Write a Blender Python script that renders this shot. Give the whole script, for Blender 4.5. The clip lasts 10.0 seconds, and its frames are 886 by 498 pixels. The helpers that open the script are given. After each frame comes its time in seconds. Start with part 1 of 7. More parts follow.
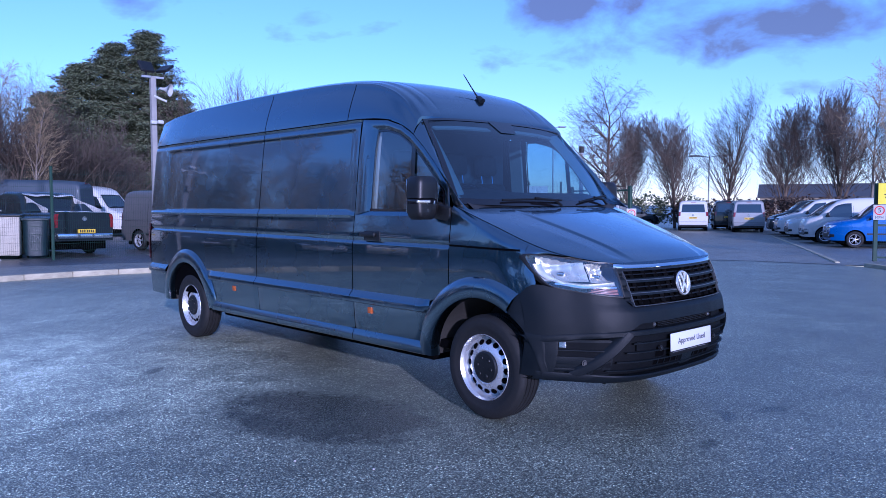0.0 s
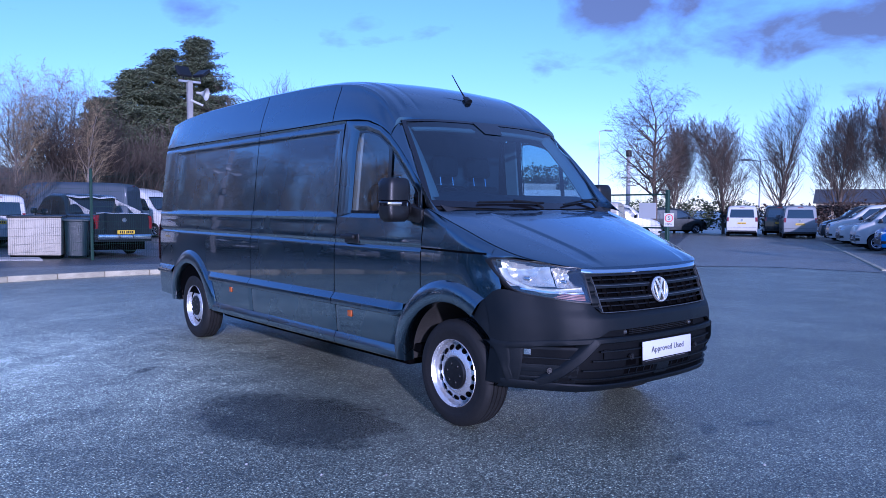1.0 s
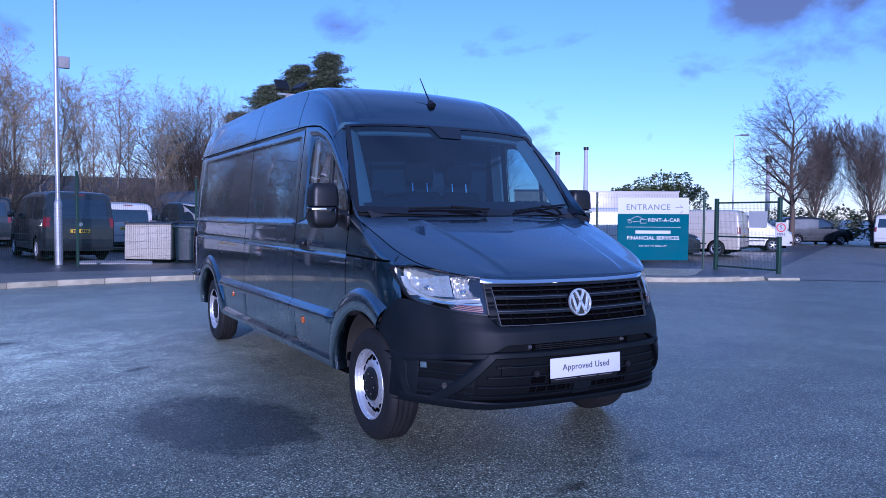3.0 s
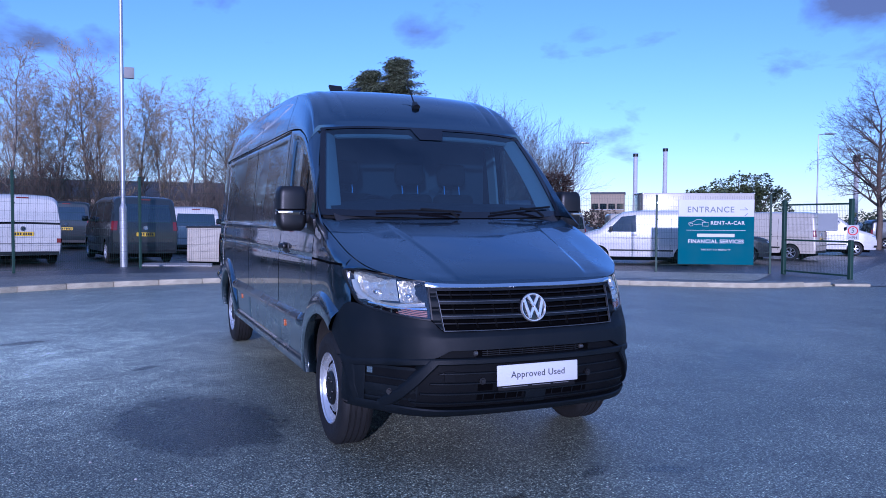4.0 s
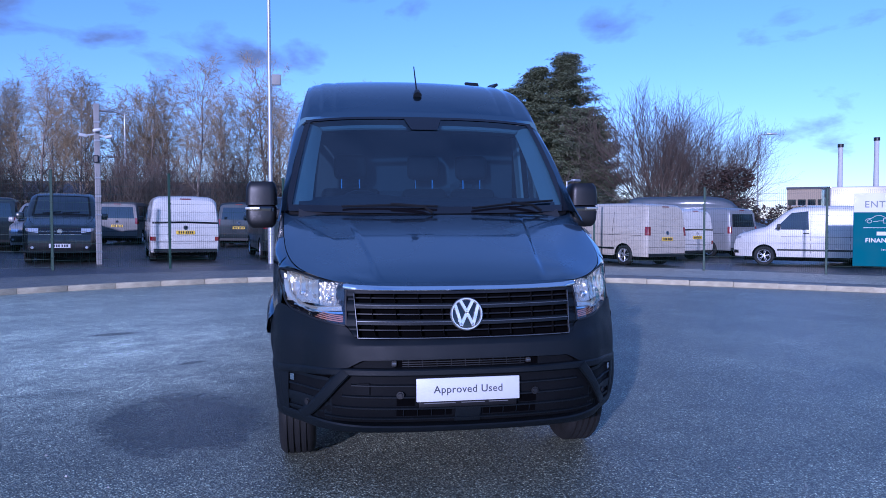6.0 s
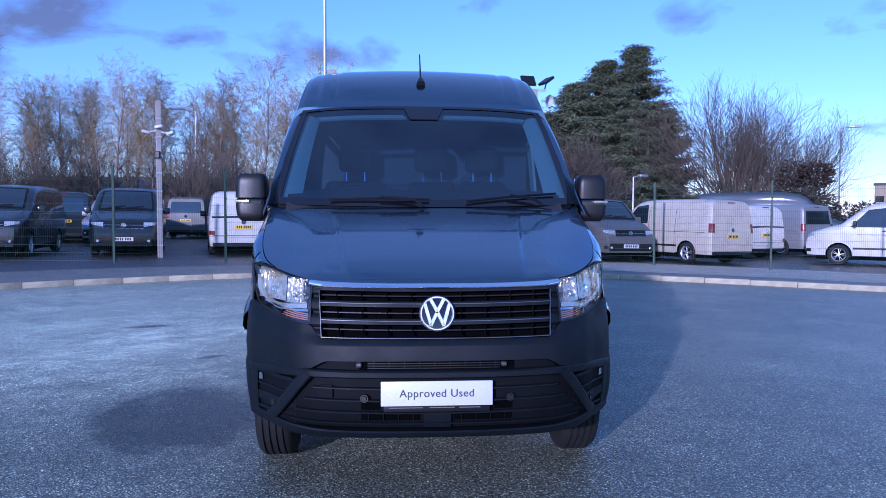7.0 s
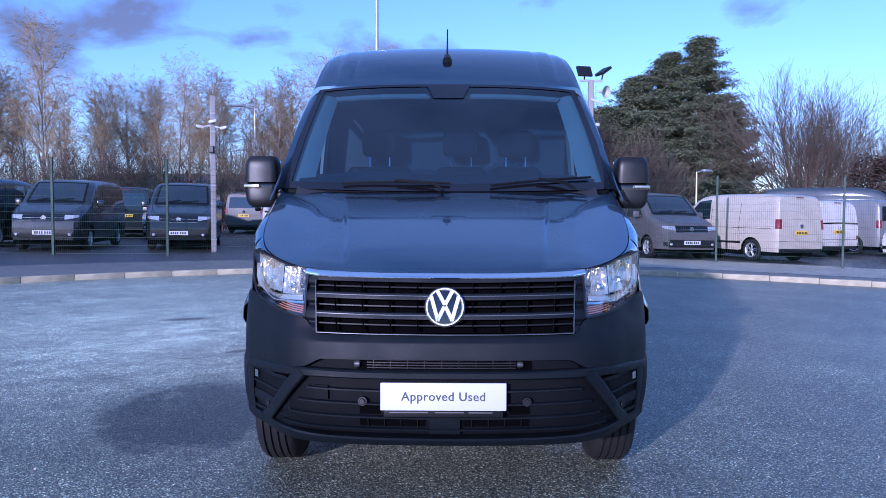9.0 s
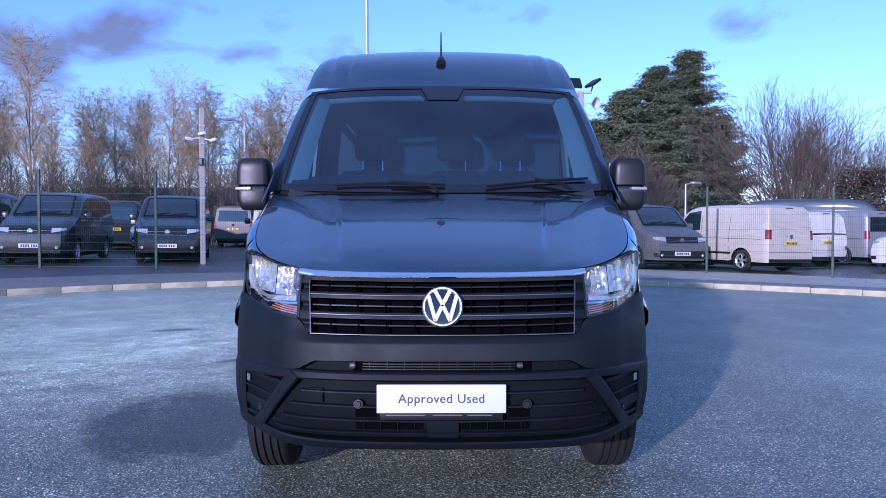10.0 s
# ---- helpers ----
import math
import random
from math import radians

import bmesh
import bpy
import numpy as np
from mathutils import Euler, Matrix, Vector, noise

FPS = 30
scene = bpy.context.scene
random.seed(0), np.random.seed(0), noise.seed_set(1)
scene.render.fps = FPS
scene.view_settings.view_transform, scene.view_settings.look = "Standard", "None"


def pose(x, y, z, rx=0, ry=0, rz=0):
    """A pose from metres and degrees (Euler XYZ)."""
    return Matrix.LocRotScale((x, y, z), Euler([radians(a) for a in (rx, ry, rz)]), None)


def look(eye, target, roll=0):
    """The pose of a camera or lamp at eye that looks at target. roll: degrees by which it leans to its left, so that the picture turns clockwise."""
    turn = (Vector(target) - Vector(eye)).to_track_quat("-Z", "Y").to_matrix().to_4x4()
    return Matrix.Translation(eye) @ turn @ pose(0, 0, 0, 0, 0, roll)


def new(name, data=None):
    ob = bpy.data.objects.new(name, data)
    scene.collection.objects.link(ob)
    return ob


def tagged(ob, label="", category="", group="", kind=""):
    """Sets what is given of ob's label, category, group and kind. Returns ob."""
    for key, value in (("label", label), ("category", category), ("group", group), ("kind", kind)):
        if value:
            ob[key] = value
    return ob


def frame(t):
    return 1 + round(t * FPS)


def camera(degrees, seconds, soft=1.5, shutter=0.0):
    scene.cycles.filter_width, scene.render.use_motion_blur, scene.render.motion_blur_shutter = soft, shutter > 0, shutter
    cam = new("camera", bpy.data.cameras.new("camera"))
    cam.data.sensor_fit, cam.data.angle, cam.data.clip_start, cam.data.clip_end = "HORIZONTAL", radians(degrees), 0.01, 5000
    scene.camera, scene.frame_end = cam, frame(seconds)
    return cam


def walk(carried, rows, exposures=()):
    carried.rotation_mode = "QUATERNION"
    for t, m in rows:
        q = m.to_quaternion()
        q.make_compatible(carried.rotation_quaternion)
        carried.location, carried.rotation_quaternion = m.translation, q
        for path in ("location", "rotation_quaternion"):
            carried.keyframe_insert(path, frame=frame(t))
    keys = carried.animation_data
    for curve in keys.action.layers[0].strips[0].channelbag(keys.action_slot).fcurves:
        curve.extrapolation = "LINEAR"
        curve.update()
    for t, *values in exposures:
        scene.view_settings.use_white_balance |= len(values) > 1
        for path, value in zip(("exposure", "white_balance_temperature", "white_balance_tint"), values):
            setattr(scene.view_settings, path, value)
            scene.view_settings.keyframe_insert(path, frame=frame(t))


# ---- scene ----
cam = camera(60.3, 10.0, soft=0.6)
PATH = [
    (0, (-0.159, 0.374, 1.472), (1.23, 1.809, 1.355), -0.1),
    (0.5, (0.015, 0.233, 1.453), (1.361, 1.708, 1.343), 0.1),
    (1, (0.31, 0.083, 1.46), (1.602, 1.606, 1.353), 0.2),
    (1.5, (0.598, -0.144, 1.452), (1.825, 1.432, 1.349), 0.3),
    (2, (0.89, -0.319, 1.468), (2.047, 1.309, 1.368), 0.4),
    (2.5, (1.241, -0.452, 1.45), (2.319, 1.23, 1.357), 0.4),
    (4, (2.313, -0.864, 1.447), (3.125, 0.962, 1.369), 0.2),
    (4.5, (2.678, -0.931, 1.439), (3.384, 0.939, 1.362), 0.2),
    (5, (3.034, -0.966, 1.44), (3.622, 0.944, 1.366), 0.0),
    (5.5, (3.415, -0.914, 1.434), (3.882, 1.029, 1.358), -0.1),
    (7, (4.291, -0.661, 1.413), (4.462, 1.33, 1.321), 0.1),
    (7.5, (4.419, -0.557, 1.4), (4.524, 1.438, 1.301), 0.3),
    (8, (4.494, -0.458, 1.382), (4.55, 1.538, 1.278), 0.3),
    (8.5, (4.547, -0.351, 1.366), (4.571, 1.646, 1.261), 0.2),
    (9, (4.541, -0.276, 1.347), (4.555, 1.721, 1.247), 0.2),
    (9.5, (4.512, -0.237, 1.31), (4.534, 1.761, 1.225), 0.1),
    (10, (4.51, -0.206, 1.278), (4.551, 1.793, 1.215), 0.0),
]
walk(cam, [(t, look(eye, target, roll)) for t, eye, target, roll in PATH],
     exposures=[(0.0, 0.87, 4500, 39), (4.0, 0.54, 4490, 38), (5.5, 0.56, 4490, 38), (7.0, 0.82, 4500, 38), (8.5, 1.02, 4640, 38), (10.0, 1.12, 4780, 39)])

# ---- world and sun ----
SUN_EL = 13.0
SUN_FROM = Vector((-0.46, -0.888, math.tan(radians(SUN_EL)))).normalized()
world = bpy.data.worlds.new("sky")
scene.world = world
world.use_nodes = True
wn, wl = world.node_tree.nodes, world.node_tree.links
wn.clear()
w_out = wn.new("ShaderNodeOutputWorld")
w_bg = wn.new("ShaderNodeBackground")
w_bg.inputs["Strength"].default_value = 0.10
w_sky = wn.new("ShaderNodeTexSky")
w_sky.sky_type = "NISHITA"
w_sky.sun_disc = False
w_sky.sun_elevation = radians(SUN_EL)
w_sky.sun_rotation = math.atan2(SUN_FROM.x, SUN_FROM.y)
w_sky.air_density, w_sky.dust_density, w_sky.ozone_density = 1.0, 0.1, 3.0
w_tc = wn.new("ShaderNodeTexCoord")
w_sep = wn.new("ShaderNodeSeparateXYZ")
wl.new(w_tc.outputs["Generated"], w_sep.inputs[0])
w_den = wn.new("ShaderNodeMath"); w_den.operation = "ADD"; w_den.inputs[1].default_value = 0.35
wl.new(w_sep.outputs["Z"], w_den.inputs[0])
w_max = wn.new("ShaderNodeMath"); w_max.operation = "MAXIMUM"; w_max.inputs[1].default_value = 0.30
wl.new(w_den.outputs[0], w_max.inputs[0])
w_com = wn.new("ShaderNodeCombineXYZ")
for axis in ("X", "Y"):
    d = wn.new("ShaderNodeMath"); d.operation = "DIVIDE"
    wl.new(w_sep.outputs[axis], d.inputs[0]); wl.new(w_max.outputs[0], d.inputs[1])
    wl.new(d.outputs[0], w_com.inputs[axis])
w_noise = wn.new("ShaderNodeTexNoise")
w_noise.inputs["Scale"].default_value = 5.2
w_noise.inputs["Detail"].default_value = 7.0
w_noise.inputs["Roughness"].default_value = 0.56
w_noise.inputs["Distortion"].default_value = 0.25
wl.new(w_com.outputs[0], w_noise.inputs["Vector"])
w_sum = w_noise.outputs["Fac"]
CLOUDS = ((1.37, 0.96, 0.17, 0.30), (1.24, 1.03, 0.10, 0.20), (1.60, 0.77, 0.11, 0.28), (1.69, 0.87, 0.06, 0.22), (1.68, 0.55, 0.12, 0.26), (1.99, 0.73, 0.09, 0.20),
          (0.95, 1.42, 0.08, 0.20), (0.62, 1.54, 0.08, 0.17), (-0.20, 1.76, 0.11, 0.24), (-0.03, 1.75, 0.08, 0.20), (1.32, 1.70, 0.13, 0.17),
          (-0.78, 1.54, 0.14, 0.26), (-0.62, 1.60, 0.09, 0.24), (-0.50, 1.54, 0.08, 0.24), (-0.39, 1.70, 0.08, 0.20), (0.23, 1.54, 0.07, 0.18), (-0.9, 1.75, 0.14, 0.22))
for cx, cy, wide, lift in CLOUDS:
    v1 = wn.new("ShaderNodeVectorMath"); v1.operation = "DISTANCE"
    wl.new(w_com.outputs[0], v1.inputs[0]); v1.inputs[1].default_value = (cx, cy, 0)
    m1 = wn.new("ShaderNodeMapRange"); m1.interpolation_type = "SMOOTHSTEP"
    m1.inputs["From Min"].default_value, m1.inputs["From Max"].default_value = wide * 2, 0.0
    m1.inputs["To Min"].default_value, m1.inputs["To Max"].default_value = 0.0, lift
    wl.new(v1.outputs["Value"], m1.inputs["Value"])
    s1 = wn.new("ShaderNodeMath"); s1.operation = "ADD"
    wl.new(w_sum, s1.inputs[0]); wl.new(m1.outputs[0], s1.inputs[1])
    w_sum = s1.outputs[0]
w_ramp = wn.new("ShaderNodeValToRGB")
w_ramp.color_ramp.elements[0].position, w_ramp.color_ramp.elements[1].position = 0.63, 0.86
wl.new(w_sum, w_ramp.inputs[0])
w_mix = wn.new("ShaderNodeMix"); w_mix.data_type = "RGBA"
w_amt = wn.new("ShaderNodeMath"); w_amt.operation = "MULTIPLY"; w_amt.inputs[1].default_value = 0.8
wl.new(w_ramp.outputs[0], w_amt.inputs[0])
wl.new(w_amt.outputs[0], w_mix.inputs[0])
wl.new(w_sky.outputs[0], w_mix.inputs[6])
w_mix.inputs[7].default_value = (0.92, 0.88, 0.90, 1)
# broken bright blue cloud, unseen overhead, added to lift reflections and fill
w_high = wn.new("ShaderNodeTexNoise")
w_high.inputs["Scale"].default_value, w_high.inputs["Detail"].default_value = 2.2, 6.0
wl.new(w_com.outputs[0], w_high.inputs["Vector"])
w_cov = wn.new("ShaderNodeMapRange"); w_cov.interpolation_type = "SMOOTHSTEP"
w_cov.inputs["From Min"].default_value, w_cov.inputs["From Max"].default_value = 0.22, 0.52
wl.new(w_high.outputs["Fac"], w_cov.inputs["Value"])
w_up = wn.new("ShaderNodeMapRange"); w_up.interpolation_type = "SMOOTHSTEP"
w_up.inputs["From Min"].default_value, w_up.inputs["From Max"].default_value = 0.34, 0.58
w_up.inputs["To Max"].default_value = 0.85
wl.new(w_sep.outputs["Z"], w_up.inputs["Value"])
w_both = wn.new("ShaderNodeMath"); w_both.operation = "MULTIPLY"
wl.new(w_cov.outputs[0], w_both.inputs[0]); wl.new(w_up.outputs[0], w_both.inputs[1])
w_mix2 = wn.new("ShaderNodeMix"); w_mix2.data_type = "RGBA"
wl.new(w_both.outputs[0], w_mix2.inputs[0]); wl.new(w_mix.outputs[2], w_mix2.inputs[6])
w_mix2.inputs[7].default_value = (1.42, 2.08, 2.90, 1)
wl.new(w_mix2.outputs[2], w_bg.inputs["Color"])
wl.new(w_bg.outputs[0], w_out.inputs[0])

sun = new("sun", bpy.data.lights.new("sun", "SUN"))
sun.data.energy, sun.data.angle, sun.data.color = 2.6, radians(1.2), (1.0, 0.86, 0.72)
sun.matrix_world = look(SUN_FROM * 60, (0, 0, 0))


# ---- materials ----
def material(name, base, rough=0.5, metal=0.0, vary=0.12, scale=6.0, fine=90.0, bump=0.0, bump_scale=200.0, coat=0.0,
             rough_vary=0.1, random_tint=0.0, spec=0.5, emit=0.0, coords="Object"):
    """A surface whose colour varies at two scales, with rough patches and a fine relief."""
    mat = bpy.data.materials.new(name)
    mat.use_nodes = True
    n, l = mat.node_tree.nodes, mat.node_tree.links
    b = n["Principled BSDF"]
    b.inputs["Metallic"].default_value = metal
    b.inputs["Specular IOR Level"].default_value = spec
    b.inputs["Coat Weight"].default_value = coat
    b.inputs["Coat Roughness"].default_value = 0.04
    tc = n.new("ShaderNodeTexCoord")
    big = n.new("ShaderNodeTexNoise"); big.inputs["Scale"].default_value = scale; big.inputs["Detail"].default_value = 5
    small = n.new("ShaderNodeTexNoise"); small.inputs["Scale"].default_value = fine; small.inputs["Detail"].default_value = 3
    for t in (big, small):
        l.new(tc.outputs[coords], t.inputs["Vector"])
    add = n.new("ShaderNodeMath"); add.operation = "ADD"
    l.new(big.outputs["Fac"], add.inputs[0]); l.new(small.outputs["Fac"], add.inputs[1])
    last = add
    if random_tint:
        info = n.new("ShaderNodeObjectInfo")
        sc = n.new("ShaderNodeMath"); sc.operation = "MULTIPLY_ADD"
        sc.inputs[1].default_value = random_tint; l.new(info.outputs["Random"], sc.inputs[0]); l.new(add.outputs[0], sc.inputs[2])
        last = sc
    rng = n.new("ShaderNodeMapRange")
    rng.inputs["From Min"].default_value, rng.inputs["From Max"].default_value = 0.6, 1.4 + random_tint
    rng.inputs["To Min"].default_value, rng.inputs["To Max"].default_value = 1 - vary, 1 + vary
    l.new(last.outputs[0], rng.inputs["Value"])
    mul = n.new("ShaderNodeVectorMath"); mul.operation = "SCALE"
    mul.inputs[0].default_value = base[:3]
    l.new(rng.outputs[0], mul.inputs["Scale"])
    l.new(mul.outputs[0], b.inputs["Base Color"])
    rr = n.new("ShaderNodeMapRange")
    rr.inputs["From Min"].default_value, rr.inputs["From Max"].default_value = 0.3, 0.7
    rr.inputs["To Min"].default_value, rr.inputs["To Max"].default_value = max(rough - rough_vary, 0.02), min(rough + rough_vary, 1)
    l.new(big.outputs["Fac"], rr.inputs["Value"]); l.new(rr.outputs[0], b.inputs["Roughness"])
    if bump:
        bn = n.new("ShaderNodeTexNoise"); bn.inputs["Scale"].default_value = bump_scale; bn.inputs["Detail"].default_value = 4
        l.new(tc.outputs[coords], bn.inputs["Vector"])
        bp = n.new("ShaderNodeBump"); bp.inputs["Strength"].default_value = bump; bp.inputs["Distance"].default_value = 0.01
        l.new(bn.outputs["Fac"], bp.inputs["Height"]); l.new(bp.outputs[0], b.inputs["Normal"])
    if emit:
        b.inputs["Emission Color"].default_value = (*base[:3], 1); b.inputs["Emission Strength"].default_value = emit
    return mat


def glass(name, tint, rough=0.0, head_on=0.04):
    """Car glass: clear body colour with a mirror-like front."""
    mat = bpy.data.materials.new(name)
    mat.use_nodes = True
    n, l = mat.node_tree.nodes, mat.node_tree.links
    n.remove(n["Principled BSDF"])
    tr = n.new("ShaderNodeBsdfTransparent"); tr.inputs[0].default_value = (*tint, 1)
    gl = n.new("ShaderNodeBsdfGlossy"); gl.inputs["Roughness"].default_value = rough; gl.inputs["Color"].default_value = (1, 1, 1, 1)
    lw = n.new("ShaderNodeLayerWeight"); lw.inputs["Blend"].default_value = 0.5
    pw = n.new("ShaderNodeMath"); pw.operation = "POWER"; pw.inputs[1].default_value = 4.5
    l.new(lw.outputs["Facing"], pw.inputs[0])
    sc = n.new("ShaderNodeMath"); sc.operation = "MULTIPLY_ADD"
    sc.inputs[1].default_value, sc.inputs[2].default_value = 1 - head_on, head_on
    l.new(pw.outputs[0], sc.inputs[0])
    mx = n.new("ShaderNodeMixShader")
    l.new(sc.outputs[0], mx.inputs[0]); l.new(tr.outputs[0], mx.inputs[1]); l.new(gl.outputs[0], mx.inputs[2])
    l.new(mx.outputs[0], n["Material Output"].inputs[0])
    return mat


def flake_paint(name, base, coat=1.0, rough=0.32, metal=0.55):
    m = material(name, base, rough, metal, 0.06, 1.5, 900.0, 0.0, coat=coat, rough_vary=0.03)
    b = m.node_tree.nodes["Principled BSDF"]
    b.inputs["Coat IOR"].default_value = 2.0
    b.inputs["Coat Roughness"].default_value = 0.03
    return m


M_PAINT = flake_paint("van_paint", (0.071, 0.120, 0.160), 1.0, 0.27, 1.0)
M_PLASTIC = material("grey_plastic", (0.0040, 0.0062, 0.0086), 0.52, 0, 0.12, 5, 300, 0.14, 700, spec=0.24)
M_BLACK = material("black_plastic", (0.0055, 0.0056, 0.0065), 0.45, 0, 0.15, 5, 200, 0.05, 500)
# near-black for joints and undersides, and for shade painted into recesses
M_DARK = material("joint_and_shade_black", (0.0016, 0.0016, 0.002), 0.9, 0, 0.2, 5, 80, spec=0.03)
M_GLOSSBLACK = material("gloss_black", (0.006, 0.006, 0.008), 0.12, 0, 0.1, 3, 80, coat=0.5, rough_vary=0.04)
M_CHROME = material("chrome", (0.78, 0.79, 0.82), 0.1, 1.0, 0.04, 4, 60, rough_vary=0.05)
M_REFLECTOR = material("lamp_reflector", (0.75, 0.705, 0.585), 0.26, 0.8, 0.06, 9, 60, rough_vary=0.08)
M_STEEL = material("silver_wheel", (0.62, 0.63, 0.65), 0.27, 0.7, 0.08, 6, 120, 0.04, 200)
M_RUBBER = material("tyre_rubber", (0.0048, 0.0048, 0.0052), 0.75, 0, 0.25, 8, 100, 0.25, 260)
M_GLASS = glass("windscreen_glass", (0.27, 0.44, 0.56), 0.0, 0.105)
M_GLASS_SIDE = glass("side_glass", (0.70, 0.79, 0.83), 0.0, 0.17)
M_LENS = glass("lamp_lens", (0.95, 0.96, 0.98), 0.0, 0.09)
M_DULLAMBER = material("dull_amber_lens", (0.30, 0.13, 0.08), 0.2, 0, 0.1, 30, 300, coat=0.5)
M_AMBER = material("amber_lens", (0.38, 0.085, 0.01), 0.2, 0, 0.1, 30, 300, coat=0.5)
M_RED = material("red_lens", (0.17, 0.008, 0.012), 0.18, 0, 0.15, 12, 200, coat=0.6)
M_WHITEPLATE = material("plate_white", (0.56, 0.56, 0.59), 0.35, 0, 0.03, 4, 80)
M_YELLOWPLATE = material("plate_yellow", (0.75, 0.5, 0.03), 0.35, 0, 0.04, 4, 80)
M_BULK = material("grey_bulkhead", (0.040, 0.047, 0.055), 0.6, 0, 0.1, 4, 200, 0.08, 400)
M_LETTER = material("grey_letter_print", (0.06, 0.063, 0.07), 0.5, 0, 0.1, 10, 90)
M_BADGEBAR = material("bright_badge_metal", (0.86, 0.84, 0.80), 0.32, 0.8, 0.04, 20, 90)
M_SIGNPRINT = material("small_pale_print", (0.11, 0.11, 0.115), 0.5, 0, 0.1, 10, 90)
M_INK = material("print_ink", (0.02, 0.022, 0.03), 0.5, 0, 0.1, 10, 90)
M_SEAT = material("seat_fabric", (0.010, 0.011, 0.013), 0.9, 0, 0.2, 12, 400, 0.3, 600)
M_SATIN = material("satin_edge", (0.16, 0.165, 0.17), 0.35, 0.7, 0.1, 6, 90)
M_MATTE = material("matte_black", (0.0045, 0.0047, 0.0055), 0.6, 0, 0.15, 5, 200, 0.05, 500, spec=0.22)
M_LINER = material("dusty_arch_liner", (0.022, 0.020, 0.017), 0.9, 0, 0.35, 6, 80, 0.3, 60)
M_TRIM = material("cab_trim", (0.016, 0.017, 0.020), 0.7, 0, 0.12, 6, 300, 0.1, 500)
M_PALETRIM = material("pale_pillar_trim", (0.36, 0.34, 0.31), 0.7, 0, 0.08, 4, 200, 0.08, 400)


# ---- mesh helpers ----
def bm_mesh(name, bm, mat, smooth=True, angle=35):
    me = bpy.data.meshes.new(name)
    bmesh.ops.recalc_face_normals(bm, faces=bm.faces)
    for f in bm.faces:
        f.smooth = smooth
    if smooth:
        lim = radians(angle)
        for e in bm.edges:
            if len(e.link_faces) == 2 and e.calc_face_angle(0) > lim:
                e.smooth = False
    bm.to_mesh(me)
    bm.free()
    for m in (mat if isinstance(mat, (list, tuple)) else [mat]):
        me.materials.append(m)
    return me


def part(name, bm, mat, parent=None, label="", smooth=True, angle=35):
    ob = new(name, bm_mesh(name, bm, mat, smooth, angle))
    if parent is not None:
        ob.parent = parent
    if label:
        tagged(ob, label)
    return ob


def thing(name, label, category, m=None, group="", kind=""):
    ob = new(name)
    ob.empty_display_size = 0.1
    if m is not None:
        ob.matrix_world = m
    return tagged(ob, label, category, group, kind)


def interp(x, pts):
    return float(np.interp(x, [p[0] for p in pts], [p[1] for p in pts]))


def smooth_curve(pts, n):
    """n + 1 points of a Catmull-Rom curve through pts, evenly along its length."""
    P = [Vector(p) for p in pts]
    P = [2 * P[0] - P[1]] + P + [2 * P[-1] - P[-2]]
    fine = []
    for i in range(1, len(P) - 2):
        a, b, c, d = P[i - 1:i + 3]
        for k in range(12):
            t = k / 12
            fine.append(0.5 * ((2 * b) + (c - a) * t + (2 * a - 5 * b + 4 * c - d) * t * t + (3 * b - a - 3 * c + d) * t ** 3))
    fine.append(P[-2])
    cum = [0.0]
    for a, b in zip(fine, fine[1:]):
        cum.append(cum[-1] + (b - a).length)
    out = []
    j = 0
    for k in range(n + 1):
        s = cum[-1] * k / n
        while j < len(cum) - 2 and cum[j + 1] < s:
            j += 1
        w = (s - cum[j]) / max(cum[j + 1] - cum[j], 1e-9)
        out.append(fine[j].lerp(fine[j + 1], min(max(w, 0), 1)))
    return out


def grid(bm, fn, nu, nv, thick=0.0, inside=None):
    """A curved sheet fn(a, b), a and b from 0 to 1; thick gives it a rim and a back that lies towards `inside`."""
    rows = [[Vector(fn(i / nu, j / nv)) for i in range(nu + 1)] for j in range(nv + 1)]
    vs = [[bm.verts.new(p) for p in r] for r in rows]
    fs = [bm.faces.new((vs[j][i], vs[j][i + 1], vs[j + 1][i + 1], vs[j + 1][i])) for j in range(nv) for i in range(nu)]
    if thick:
        def nrm(i, j):
            du = rows[j][min(i + 1, nu)] - rows[j][max(i - 1, 0)]
            dv = rows[min(j + 1, nv)][i] - rows[max(j - 1, 0)][i]
            n = du.cross(dv)
            return n.normalized() if n.length > 1e-9 else Vector((0, 0, 1))
        n0 = nrm(nu // 2, nv // 2)
        sign = -1 if n0.dot(Vector(inside) - rows[nv // 2][nu // 2]) < 0 else 1
        back = [[bm.verts.new(rows[j][i] + nrm(i, j) * sign * thick) for i in range(nu + 1)] for j in range(nv + 1)]
        for j in range(nv):
            for i in range(nu):
                bm.faces.new((back[j][i], back[j + 1][i], back[j + 1][i + 1], back[j][i + 1]))
        for i in range(nu):
            bm.faces.new((vs[0][i], back[0][i], back[0][i + 1], vs[0][i + 1]))
            bm.faces.new((vs[nv][i + 1], back[nv][i + 1], back[nv][i], vs[nv][i]))
        for j in range(nv):
            bm.faces.new((vs[j + 1][0], back[j + 1][0], back[j][0], vs[j][0]))
            bm.faces.new((vs[j][nu], back[j][nu], back[j + 1][nu], vs[j + 1][nu]))
    return bm


